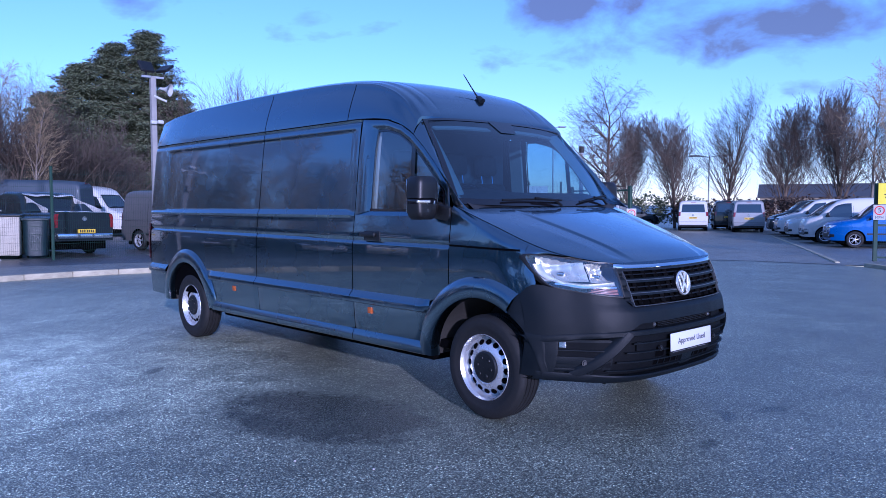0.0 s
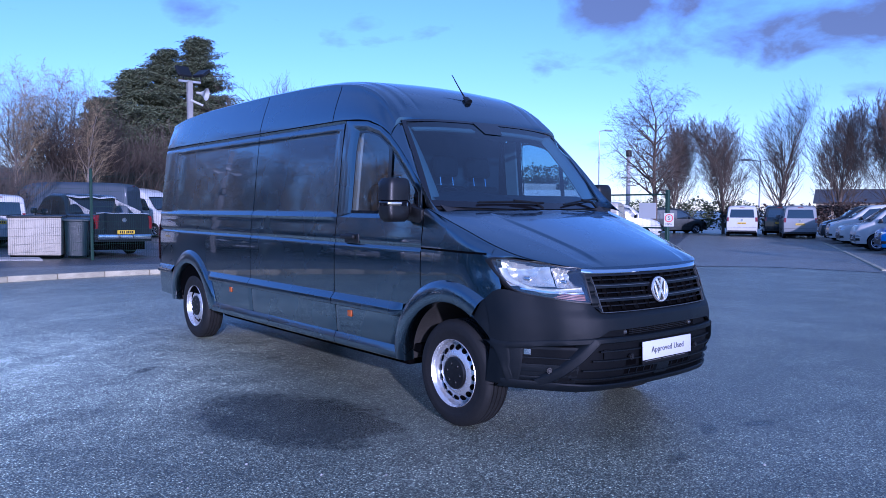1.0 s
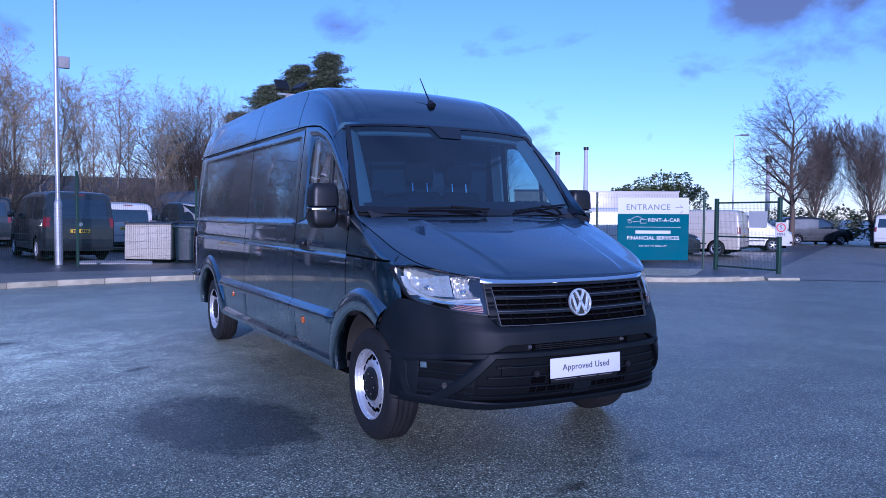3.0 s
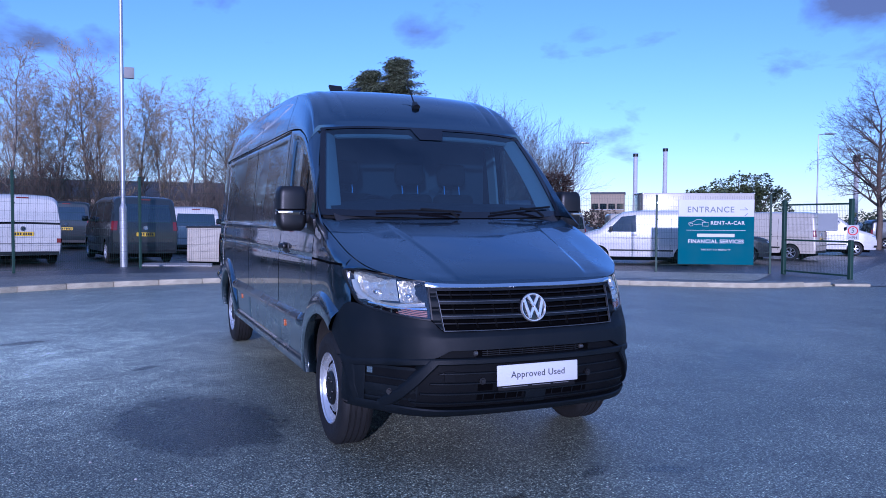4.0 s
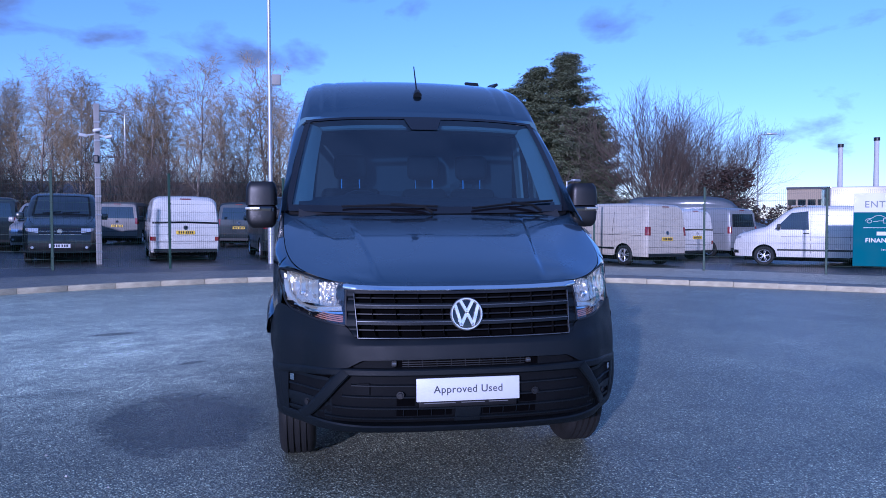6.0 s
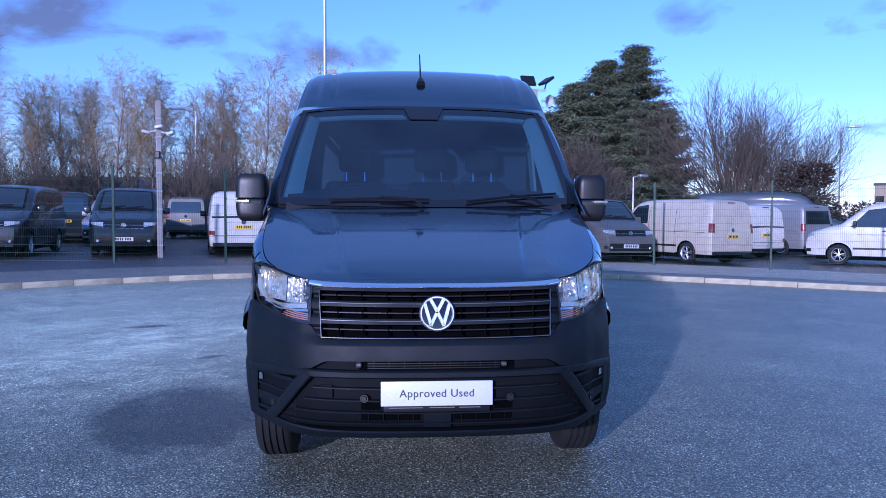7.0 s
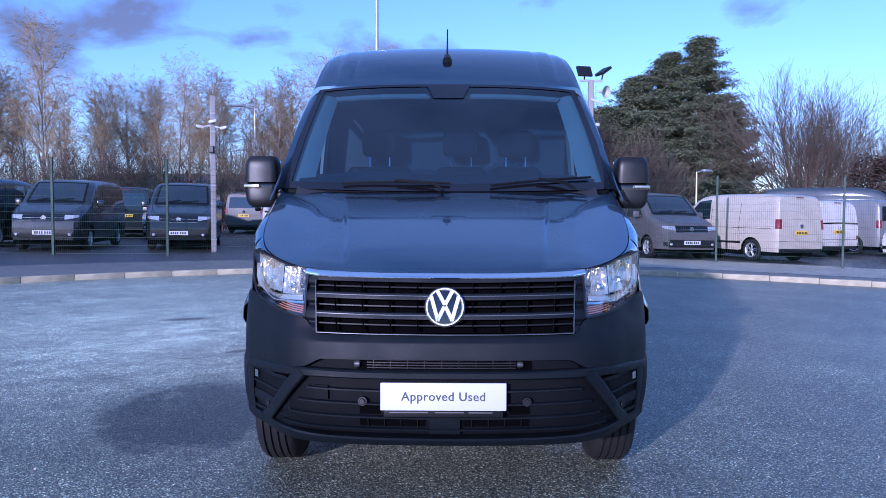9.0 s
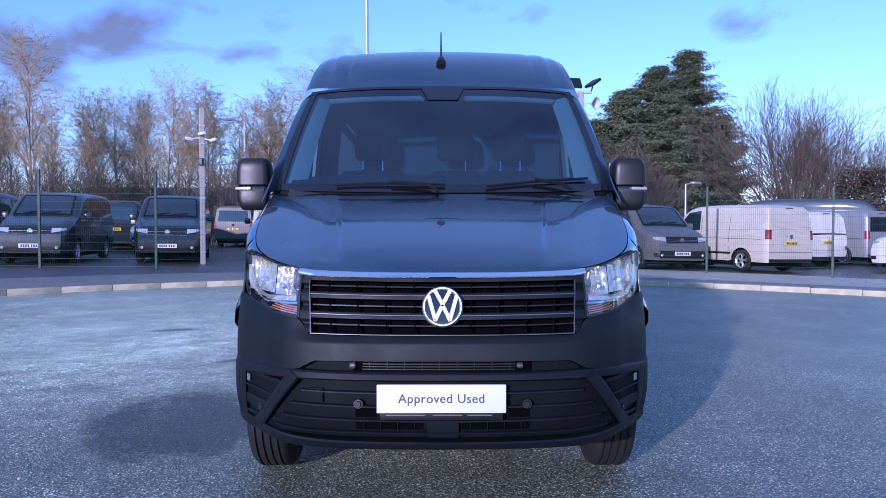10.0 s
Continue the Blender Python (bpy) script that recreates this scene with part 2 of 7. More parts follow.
def box(bm, size, m=None, bevel=0.0, seg=2):
    r = bmesh.ops.create_cube(bm, size=1.0)
    vs = r["verts"]
    bmesh.ops.scale(bm, vec=size, verts=vs)
    if bevel:
        es = list({e for v in vs for e in v.link_edges})
        rb = bmesh.ops.bevel(bm, geom=es, offset=bevel, segments=seg, affect="EDGES", profile=0.5)
        vs = list({v for f in rb["faces"] for v in f.verts} | {v for v in vs if v.is_valid})
    if m is not None:
        bmesh.ops.transform(bm, matrix=m, verts=vs)
    return vs


def tube(bm, pts, r, sides=8, r_end=None, caps=True):
    """A round bar along pts; r may taper to r_end."""
    P = [Vector(p) for p in pts]
    r_end = r if r_end is None else r_end
    rings = []
    for i, p in enumerate(P):
        d = (P[min(i + 1, len(P) - 1)] - P[max(i - 1, 0)]).normalized()
        up = Vector((0, 0, 1)) if abs(d.z) < 0.9 else Vector((1, 0, 0))
        a = d.cross(up).normalized()
        b = a.cross(d)
        rr = r + (r_end - r) * i / max(len(P) - 1, 1)
        rings.append([bm.verts.new(p + (a * math.cos(2 * math.pi * k / sides) + b * math.sin(2 * math.pi * k / sides)) * rr) for k in range(sides)])
    for A, B in zip(rings, rings[1:]):
        for k in range(sides):
            bm.faces.new((A[k], A[(k + 1) % sides], B[(k + 1) % sides], B[k]))
    if caps:
        bm.faces.new(rings[0][::-1]); bm.faces.new(rings[-1])
    return bm


def lathe(bm, prof, sides=32, m=None):
    """Turns the profile (radius, along) round the x axis."""
    rings = []
    for r, x in prof:
        ring = [bm.verts.new((x, r * math.cos(2 * math.pi * k / sides), r * math.sin(2 * math.pi * k / sides))) for k in range(sides)]
        rings.append(ring)
    for A, B in zip(rings, rings[1:]):
        for k in range(sides):
            bm.faces.new((A[k], A[(k + 1) % sides], B[(k + 1) % sides], B[k]))
    if m is not None:
        bmesh.ops.transform(bm, matrix=m, verts=[v for r in rings for v in r])
    return bm


def words(name, body, size, mat, parent, m, label="", depth=0.002, spacing=1.0, align="CENTER", weight=0.0):
    cu = bpy.data.curves.new(name, "FONT")
    cu.body, cu.size, cu.extrude, cu.space_character = body, size, depth, spacing
    cu.offset = weight
    cu.align_x, cu.align_y = align, "CENTER"
    tmp = bpy.data.objects.new(name, cu)
    me = bpy.data.meshes.new_from_object(tmp)
    bpy.data.objects.remove(tmp)
    me.materials.clear(); me.materials.append(mat)
    ob = new(name, me)
    if parent is not None:
        ob.parent = parent
    ob.matrix_local = m
    if label:
        tagged(ob, label)
    return ob


def curve_of(pts):
    """A smooth function through pts (monotone cubic)."""
    xs = [p[0] for p in pts]; ys = [p[1] for p in pts]
    n = len(xs)
    d = [(ys[i + 1] - ys[i]) / (xs[i + 1] - xs[i]) for i in range(n - 1)]
    m = [d[0]] + [0 if d[i - 1] * d[i] <= 0 else 2 * d[i - 1] * d[i] / (d[i - 1] + d[i]) for i in range(1, n - 1)] + [d[-1]]

    def f(x):
        if x <= xs[0]:
            return ys[0] + m[0] * (x - xs[0])
        if x >= xs[-1]:
            return ys[-1] + m[-1] * (x - xs[-1])
        i = 0
        while xs[i + 1] < x:
            i += 1
        h = xs[i + 1] - xs[i]; t = (x - xs[i]) / h
        return ((1 + 2 * t) * (1 - t) ** 2 * ys[i] + t * (1 - t) ** 2 * h * m[i] + t * t * (3 - 2 * t) * ys[i + 1] + t * t * (t - 1) * h * m[i + 1])
    return f


def asphalt(name, base, wet=0.35, stone=0.5, sheen_patches=(), puddles=(), rough=0.37):
    """Tarmac with pale stones in it, broad patches of tone and damp, wet stains with ragged rims, and patches painted
    lighter as sheen.
    """
    mat = bpy.data.materials.new(name)
    mat.use_nodes = True
    n, l = mat.node_tree.nodes, mat.node_tree.links
    b = n["Principled BSDF"]
    tc = n.new("ShaderNodeTexCoord")

    def noisy(scale, detail=4, rough_=0.55, dist=0.0):
        t = n.new("ShaderNodeTexNoise")
        t.inputs["Scale"].default_value, t.inputs["Detail"].default_value = scale, detail
        t.inputs["Roughness"].default_value, t.inputs["Distortion"].default_value = rough_, dist
        l.new(tc.outputs["Object"], t.inputs["Vector"])
        return t.outputs["Fac"]

    def ranged(sock, a, c, lo, hi):
        r = n.new("ShaderNodeMapRange")
        r.inputs["From Min"].default_value, r.inputs["From Max"].default_value = a, c
        r.inputs["To Min"].default_value, r.inputs["To Max"].default_value = lo, hi
        l.new(sock, r.inputs["Value"])
        return r.outputs[0]

    def op(kind, x, y):
        m = n.new("ShaderNodeMath"); m.operation = kind
        for k, s in enumerate((x, y)):
            if isinstance(s, (int, float)):
                m.inputs[k].default_value = s
            else:
                l.new(s, m.inputs[k])
        return m.outputs[0]

    vor = n.new("ShaderNodeTexVoronoi"); vor.inputs["Scale"].default_value = 125.0
    l.new(tc.outputs["Object"], vor.inputs["Vector"])
    sep = n.new("ShaderNodeSeparateColor"); l.new(vor.outputs["Color"], sep.inputs[0])
    stones = ranged(sep.outputs[0], 0.55, 1.0, 0.0, 1.0)
    grain = noisy(330, 2)
    speck = noisy(62, 4, 0.7)
    coarse = n.new("ShaderNodeTexVoronoi"); coarse.inputs["Scale"].default_value = 88.0
    l.new(tc.outputs["Object"], coarse.inputs["Vector"])
    csep = n.new("ShaderNodeSeparateColor"); l.new(coarse.outputs["Color"], csep.inputs[0])
    broad = noisy(0.22, 5, 0.6, 0.6)
    mid = noisy(1.7, 6, 0.62, 0.3)
    shade = op("ADD", op("MULTIPLY", ranged(broad, 0.3, 0.7, 0.85, 1.15), ranged(mid, 0.3, 0.7, 0.78, 1.22)), 0.0)
    shade = op("MULTIPLY", shade, ranged(grain, 0.3, 0.7, 0.42, 1.58))
    shade = op("MULTIPLY", shade, ranged(speck, 0.35, 0.65, 0.62, 1.38))
    shade = op("MULTIPLY", shade, op("ADD", op("MULTIPLY", stones, stone), 1.0 - stone * 0.3))
    shade = op("MULTIPLY", shade, op("ADD", 0.80, op("MULTIPLY", ranged(csep.outputs[1], 0.72, 1.0, 0.0, 1.0), stone * 0.55)))
    shade = op("MULTIPLY", shade, ranged(coarse.outputs["Distance"], 0.28, 0.62, 1.25, 0.42))
    wetness = ranged(broad, 0.42, 0.62, 0.0, wet)
    if puddles:
        sx = n.new("ShaderNodeSeparateXYZ"); l.new(tc.outputs["Object"], sx.inputs[0])
        wob = op("MULTIPLY", op("SUBTRACT", noisy(3.2, 9, 0.75), 0.5), 1.7)
        for px_, py_, ax_, ay_, turn_, amount, edge in puddles:
            c_, s_ = math.cos(radians(turn_)), math.sin(radians(turn_))
            dx = op("SUBTRACT", sx.outputs["X"], px_); dy = op("SUBTRACT", sx.outputs["Y"], py_)
            ex = op("DIVIDE", op("ADD", op("MULTIPLY", dx, c_), op("MULTIPLY", dy, s_)), ax_)
            ey = op("DIVIDE", op("SUBTRACT", op("MULTIPLY", dy, c_), op("MULTIPLY", dx, s_)), ay_)
            rr = op("SQRT", op("ADD", op("MULTIPLY", ex, ex), op("MULTIPLY", ey, ey)), 0.0)
            rr = op("ADD", rr, wob)
            mask = ranged(rr, 1.0 + edge, 1.0 - edge, 0.0, amount)
            wetness = op("MAXIMUM", wetness, mask)
    # ragged ellipses that lighten the base colour, painting in sky sheen
    for px_, py_, ax_, ay_, turn_, amount in sheen_patches:
        c_, s_ = math.cos(radians(turn_)), math.sin(radians(turn_))
        dx = op("SUBTRACT", sx.outputs["X"], px_); dy = op("SUBTRACT", sx.outputs["Y"], py_)
        ex = op("DIVIDE", op("ADD", op("MULTIPLY", dx, c_), op("MULTIPLY", dy, s_)), ax_)
        ey = op("DIVIDE", op("SUBTRACT", op("MULTIPLY", dy, c_), op("MULTIPLY", dx, s_)), ay_)
        rr = op("SQRT", op("ADD", op("MULTIPLY", ex, ex), op("MULTIPLY", ey, ey)), 0.0)
        shade = op("MULTIPLY", shade, ranged(op("ADD", rr, wob), 1.35, 0.45, 1.0, 1.0 + amount))
    if sheen_patches:
        # tyre trails round the turning circle
        ring = op("SQRT", op("ADD", op("POWER", op("SUBTRACT", sx.outputs["X"], 5.4), 2.0), op("POWER", op("SUBTRACT", sx.outputs["Y"], 5.0), 2.0)), 0.0)
        trail = op("SINE", op("ADD", op("MULTIPLY", ring, 3.4), op("MULTIPLY", broad, 9.0)), 0.0)
        shade = op("MULTIPLY", shade, op("ADD", 1.0, op("MULTIPLY", trail, ranged(mid, 0.35, 0.7, 0.02, 0.16))))
    dark = op("SUBTRACT", 1.0, op("MULTIPLY", wetness, 0.68))
    col = n.new("ShaderNodeVectorMath"); col.operation = "SCALE"; col.inputs[0].default_value = base
    l.new(op("MULTIPLY", shade, dark), col.inputs["Scale"])
    l.new(col.outputs[0], b.inputs["Base Color"])
    l.new(op("SUBTRACT", ranged(grain, 0.3, 0.7, rough - 0.08, rough + 0.12), op("MULTIPLY", wetness, 0.14)), b.inputs["Roughness"])
    h = op("ADD", op("MULTIPLY", coarse.outputs["Distance"], -1.3), op("MULTIPLY", grain, 0.5))
    bp = n.new("ShaderNodeBump"); bp.inputs["Distance"].default_value = 0.0045
    l.new(op("SUBTRACT", 0.9, op("MULTIPLY", wetness, 0.15)), bp.inputs["Strength"])
    l.new(h, bp.inputs["Height"]); l.new(bp.outputs[0], b.inputs["Normal"])
    return mat


# first list: paler areas where sky sheen and sunlit tarmac are painted in
M_ROAD = asphalt("road_tarmac", (0.325, 0.350, 0.256), 0.25, 1.5, sheen_patches=[(-0.1, 4.6, 2.2, 6.2, -8, 0.7), (1.2, 11.0, 4.2, 4.6, 10, 1.05), (2.3, 7.2, 1.3, 2.2, 0, 0.45), (9.5, 6.5, 2.2, 2.0, 10, 0.2), (-2.5, 12.5, 3.0, 2.0, 30, 0.25)], puddles=[
    (2.88, 4.78, 0.56, 0.86, 12, 1.0, 0.16), (1.45, 9.1, 0.3, 0.12, 20, 0.9, 0.3), (2.67, 6.98, 0.16, 0.07, 40, 0.8, 0.3),
    (4.2, 2.55, 0.12, 0.05, 10, 0.8, 0.3), (5.3, 2.6, 0.16, 0.06, -20, 0.8, 0.3), (4.9, 2.75, 0.14, 0.06, 30, 0.8, 0.3),
    (8.6, 5.2, 0.9, 0.35, 40, 0.5, 0.4)])
M_YARD = asphalt("yard_tarmac", (0.10, 0.098, 0.094), 0.25, 0.5)
M_PAVE = asphalt("pavement_tarmac", (0.32, 0.30, 0.23), 0.15, 0.4, rough=.42)
M_LANE = asphalt("lane_tarmac", (0.36, 0.345, 0.275), 0.3, 0.5, rough=.42)
M_VERGE = asphalt("pale_verge", (0.70, 0.655, 0.50), 0.10, 0.4, rough=.5)
M_KERB = material("kerb_concrete", (0.39, 0.35, 0.245), 0.85, 0, 0.5, 5, 60, 0.4, 120, random_tint=0.10)
M_SLAB = material("pale_concrete", (0.36, 0.35, 0.33), 0.85, 0, 0.2, 2, 60, 0.3, 100)

RC = Vector((5.4, 5.0))
KERB_R = [(-180, 11.7), (-60, 11.8), (-30, 12.2), (-10, 13.4), (2, 15.0), (9, 16.6), (18, 16.8), (26, 15.6), (29, 14.9), (33, 13.4), (37, 12.65), (42, 12.25), (48, 11.95), (55, 11.8), (70, 11.75), (90, 11.8), (110, 11.95), (130, 11.8), (180, 11.7)]
YARD_Z = [(-14, .34), (2.8, .12), (18, -.18), (30, -.20), (45, -.30), (60, -.30)]
kerb_r = curve_of(KERB_R)
GATE_A, GATE_B = 8.0, 28.0     # the entrance, in degrees about the turning circle's middle


def yard_z(x):
    """The yard falls gently to one side."""
    return interp(x, YARD_Z)


def road_z(x):
    return -0.012 * max(x - 6, 0) + 0.010 * max(-x, 0)


def open_(d):
    d = (d + 180) % 360 - 180
    return min(max((d - GATE_A + 3) / 3, 0), 1) * min(max((GATE_B + 3 - d) / 3, 0), 1)


def ring_sheet(name, offs, degs, height, mat, label, category, inner=False):
    """A sheet round the turning circle; offs are measured out from the kerb line, or from the middle."""
    bm = bmesh.new()
    rows = []
    for o in offs:
        row = []
        for a in degs:
            k = kerb_r((a + 180) % 360 - 180)
            r = k * o if inner else k + o
            x, y = RC.x + r * math.cos(radians(a)), RC.y + r * math.sin(radians(a))
            row.append(bm.verts.new((x, y, height(x, o, a))))
        rows.append(row)
    for A, B in zip(rows, rows[1:]):
        for k in range(len(degs) - 1):
            bm.faces.new((A[k], B[k], B[k + 1], A[k + 1]))
    bmesh.ops.remove_doubles(bm, verts=bm.verts, dist=1e-4)
    return tagged(part(name, bm, mat, None, "", True, 60), label, category, kind="structure")


def yard_height(x, o, a):
    """Kerb-high at the kerb, level with the yard further out; flush with the road at the entrance."""
    w = open_(a)
    edge = road_z(x) + (0.104 if o > 0.05 else 0.10) * (1 - w)
    t = min(max((o - 0.1) / 3.4, 0), 1)
    return edge + (yard_z(x) - edge) * t


DEGS = [i * 1.5 for i in range(241)]
ring_sheet("road", [0.002, .2, .4, .6, .8, 1.0], DEGS, lambda x, o, a: road_z(x), M_ROAD, "worn grey tarmac turning circle with damp dark stains and painted pale sheen", "road", True)
ring_sheet("ground", [0.0, .1, .6, 1.4, 2.4, 3.5, 5, 7, 10, 14, 20, 28, 40, 60, 110, 300, 900], DEGS, yard_height, M_YARD,
           "dark tarmac of the vehicle yard reaching to the horizon", "ground")
ring_sheet("pavement", [.125, .6, 1.4, 2.3], [30 + i * 1.5 for i in range(110)], lambda x, o, a: yard_height(x, o, a) + .006, M_PAVE, "grey tarmac footpath behind the kerb", "pavement")
ring_sheet("pavement", [.125, .6, 1.4, 2.3], [-36 + i * 1.5 for i in range(28)], lambda x, o, a: yard_height(x, o, a) + .006, M_PAVE, "grey tarmac footpath beside the entrance", "pavement")

ring_sheet("verge", [1.45, 2.4, 3.5, 5.0, 6.2], [36 + i * 1.5 for i in range(29)], lambda x, o, a: yard_height(x, o, a) + .012, M_VERGE, "pale dusty concrete strip under the fence", "verge")
ring_sheet("lane", [.12, .6, 1.4, 2.4, 3.5, 5, 7, 10, 14, 20, 28, 40, 60], [-6 + i * 1.5 for i in range(25)], lambda x, o, a: yard_height(x, o, a) + .008, M_LANE, "worn pale grey tarmac of the entrance lane", "road")
# kerb stones, each of its own
kerb = thing("kerb", "weathered pale concrete kerb round the turning circle", "kerb", kind="structure")
bm = bmesh.new()
box(bm, (0.125, 0.905, 0.20), pose(0, 0, 0.012), 0.014, 2)
kerb_me = bm_mesh("kerb_stone", bm, M_KERB)


def kerb_run(a, end):
    while a < end:
        k = new("kerb_stone", kerb_me); k.parent = kerb
        r, r2 = kerb_r(a), kerb_r(a + .5)
        p = RC + Vector((math.cos(radians(a)), math.sin(radians(a)))) * (r + .06)
        q = RC + Vector((math.cos(radians(a + .5)), math.sin(radians(a + .5)))) * (r2 + .06)
        d = q - p
        sink = -.05 * open_(a)
        k.matrix_local = pose(p.x, p.y, road_z(p.x) + sink + random.uniform(-.0015, .0015), random.uniform(-.2, .2), random.uniform(-.3, .3), math.degrees(math.atan2(d.y, d.x)) - 90)
        a += .5 * .915 / d.length


kerb_run(27.5, 179.0)
kerb_run(-34.0, 8.0)
# edging along the bays of the entrance lane
lane = thing("lane_edging", "dark low kerb edging along the parking bays", "kerb", kind="structure")
for i in range(22):
    t = (i + 0.5) / 22
    k = new("kerb_stone", kerb_me); k.parent = lane
    x = 22.6 + 18.6 * t
    k.matrix_local = pose(x, 8.0 + 9.6 * t, yard_z(x) - .075, 0, 0, 27.3 - 90)


# white bay markings beside the lane
M_LINE = material("road_line_paint", (0.55, 0.54, 0.52), 0.7, 0, 0.3, 4, 60, 0.2, 120)
for x, y in ((28.6, 9.6), (31.6, 11.0), (34.6, 12.9), (37.9, 14.8), (41.0, 16.6)):
    bm = bmesh.new()
    box(bm, (.11, 5.2, .008), Matrix.Translation((x + 1.2, y - 2.1, yard_z(x) - .004)) @ pose(0, 0, 0, 0, .5, 29), .002, 1)
    tagged(part("bay_line", bm, M_LINE), "worn white parking bay line on the tarmac", "road marking", kind="structure")

# ---- the panel van ----
VAN = pose(4.572, 2.885, 0, 0, 0, -0.85)
V_END = 6.62
AX_F, AX_R, HUB, R_ARCH, R_BAND = 0.985, 5.47, 0.345, 0.490, 0.632
W_PROF = [(0.2, .955), (.36, .97), (.5, .99), (.75, 1.005), (1.05, 1.005), (1.2, 0.998), (1.4, .975), (1.9, .925), (2.16, .893)]
F_PROF = [(.28, .12), (.38, .05), (.48, .012), (.56, 0), (.70, 0), (.80, .015), (.9, .05), (1.0, .085), (1.09, .125), (1.2, .14)]
C_PROF = [(0, 0), (.2, .004), (.4, .02), (.55, .048), (.65, .095), (.75, .19), (.83, .31), (.9, .405), (.957, .50), (.99, .60), (1.0, .68), (1.01, .8)]


Wz, Fz, Cu = curve_of(W_PROF), curve_of(F_PROF), curve_of(C_PROF)
Uc = curve_of([(c, u) for u, c in C_PROF if u <= .99] + [(.68, 1.03), (.85, 1.12), (1.1, 1.28)])


def front(u, z, off=0.0):
    """A point on the nose's surface, given across and up."""
    return Vector((u, Fz(z) + Cu(abs(u)) - off, z))


def half_width(v, z):
    """Half the body's width at a place along the van and a height."""
    w = Wz(z)
    f = Uc(max(v - Fz(min(z, 1.15)), 0.0)) if v < 1.3 else 9
    w = w if f > 1.3 else -0.02 * math.log(math.exp(-w / 0.02) + math.exp(-f / 0.02))
    if v > V_END - 0.9:
        w -= 0.035 * ((v - V_END + 0.9) / 0.9) ** 2
    r = 0.11
    if v > V_END - r:
        w -= r - math.sqrt(max(r * r - (v - V_END + r) ** 2, 0))
    return w


def relief(v, z):
    """The pressed lines along the side: groove, recessed window field, gutter."""
    d = 0.0
    d -= 0.012 * math.exp(-((z - (1.185 + 0.012 * (v - 1)/5)) / 0.013) ** 2)
    d -= 0.014 * math.exp(-((z - 2.145) / 0.012) ** 2) if v > 1.9 else 0
    if 2.45 < v < 6.3:
        a = min(max((z - 1.405) / 0.02, 0), 1) * min(max((2.09 - z) / 0.02, 0), 1)
        e = min(max((v - 2.47) / 0.06, 0), 1) * min(max((6.11 - v) / 0.05, 0), 1)
        d -= 0.006 * a * e
    d += 0.012 * math.exp(-((z - 1.385) / 0.014) ** 2) if v > 2.45 else 0
    return d


def side(s, v, z, off=0.0):
    return Vector((s * (half_width(v, z) + relief(v, z) + off), v, z))


van = thing("panel_van", "dark blue-grey high-roof long panel van parked on the tarmac", "van", VAN)
Z_ROWS = [1.05, 1.10, 1.14, 1.155, 1.165, 1.175, 1.185, 1.195, 1.205, 1.22, 1.26, 1.32, 1.36, 1.372, 1.385, 1.396, 1.405, 1.415, 1.425, 1.44, 1.52, 1.62, 1.74,
          1.86, 1.98, 2.05, 2.068, 2.078, 2.09, 2.10, 2.12, 2.132, 2.145, 2.158, 2.165]


def arch_low(v, base):
    z = base
    for c in (AX_F, AX_R):
        if abs(v - c) < R_BAND:
            z = max(z, HUB + math.sqrt(R_BAND ** 2 - (v - c) ** 2))
    return z


def v_list(a, b, step_):
    out = [a, b, a + 0.0035, b - 0.0035]
    n = max(int((b - a) / step_), 2)
    out += [a + (b - a) * i / n for i in range(1, n)]
    for c in (AX_F, AX_R):
        for k in range(25):
            q = c + R_BAND * math.cos(math.pi * k / 24)
            if a + 0.01 < q < b - 0.01:
                out.append(q)
    for q in (2.47, 2.50, 2.53, 6.05, 6.08, 6.11):
        if a + 0.01 < q < b - 0.01:
            out.append(q)
    for k in range(8):
        q = V_END - 0.11 + 0.11 * math.sin(math.pi / 2 * k / 7)
        if a < q < b:
            out.append(q)
    out = sorted(out)
    return [q for i, q in enumerate(out) if i == 0 or q - out[i - 1] > 0.0025]


def side_panel(name, s, a, b, top=2.165, parent=van, label=""):
    """A side panel from the rub strip to the gutter, cut round the wheel arch, and its strip below."""
    bm = bmesh.new()
    vs = v_list(a, b, 0.12)
    cols = []
    for v in vs:
        lo = arch_low(v, 0.775)
        zs = [lo + (1.05 - lo) * k / 4 for k in range(4)] if lo < 1.04 else [1.04 + 0.002 * k for k in range(4)]
        zs += [z for z in Z_ROWS if z <= top]
        cols.append([bm.verts.new(side(s, v, z)) for z in zs])
    for A, B in zip(cols, cols[1:]):
        for k in range(len(A) - 1):
            bm.faces.new((A[k], B[k], B[k + 1], A[k + 1]))
    return part(name, bm, M_PAINT, parent, label)


def lower_panel(name, s, a, b, parent=van):
    """The skirt under the rub strip; its ends follow the wheel arches."""
    bm = bmesh.new()

    def lim(v, z, sign):
        for c in (AX_F, AX_R):
            if abs(v - c) < R_BAND:
                return c + sign * math.sqrt(max(R_BAND ** 2 - (z - HUB) ** 2, 0))
        return v
    def fn(p, q):
        z = 0.43 + 0.275 * q
        va = lim(a, z, 1); vb = lim(b, z, -1)
        v = va + (vb - va) * p
        e = -0.01 if p in (0.0, 1.0) else 0
        return Vector((s * (half_width(v, z) + e), v, z))
    grid(bm, fn, 24, 5)
    return part(name, bm, M_PAINT, parent)


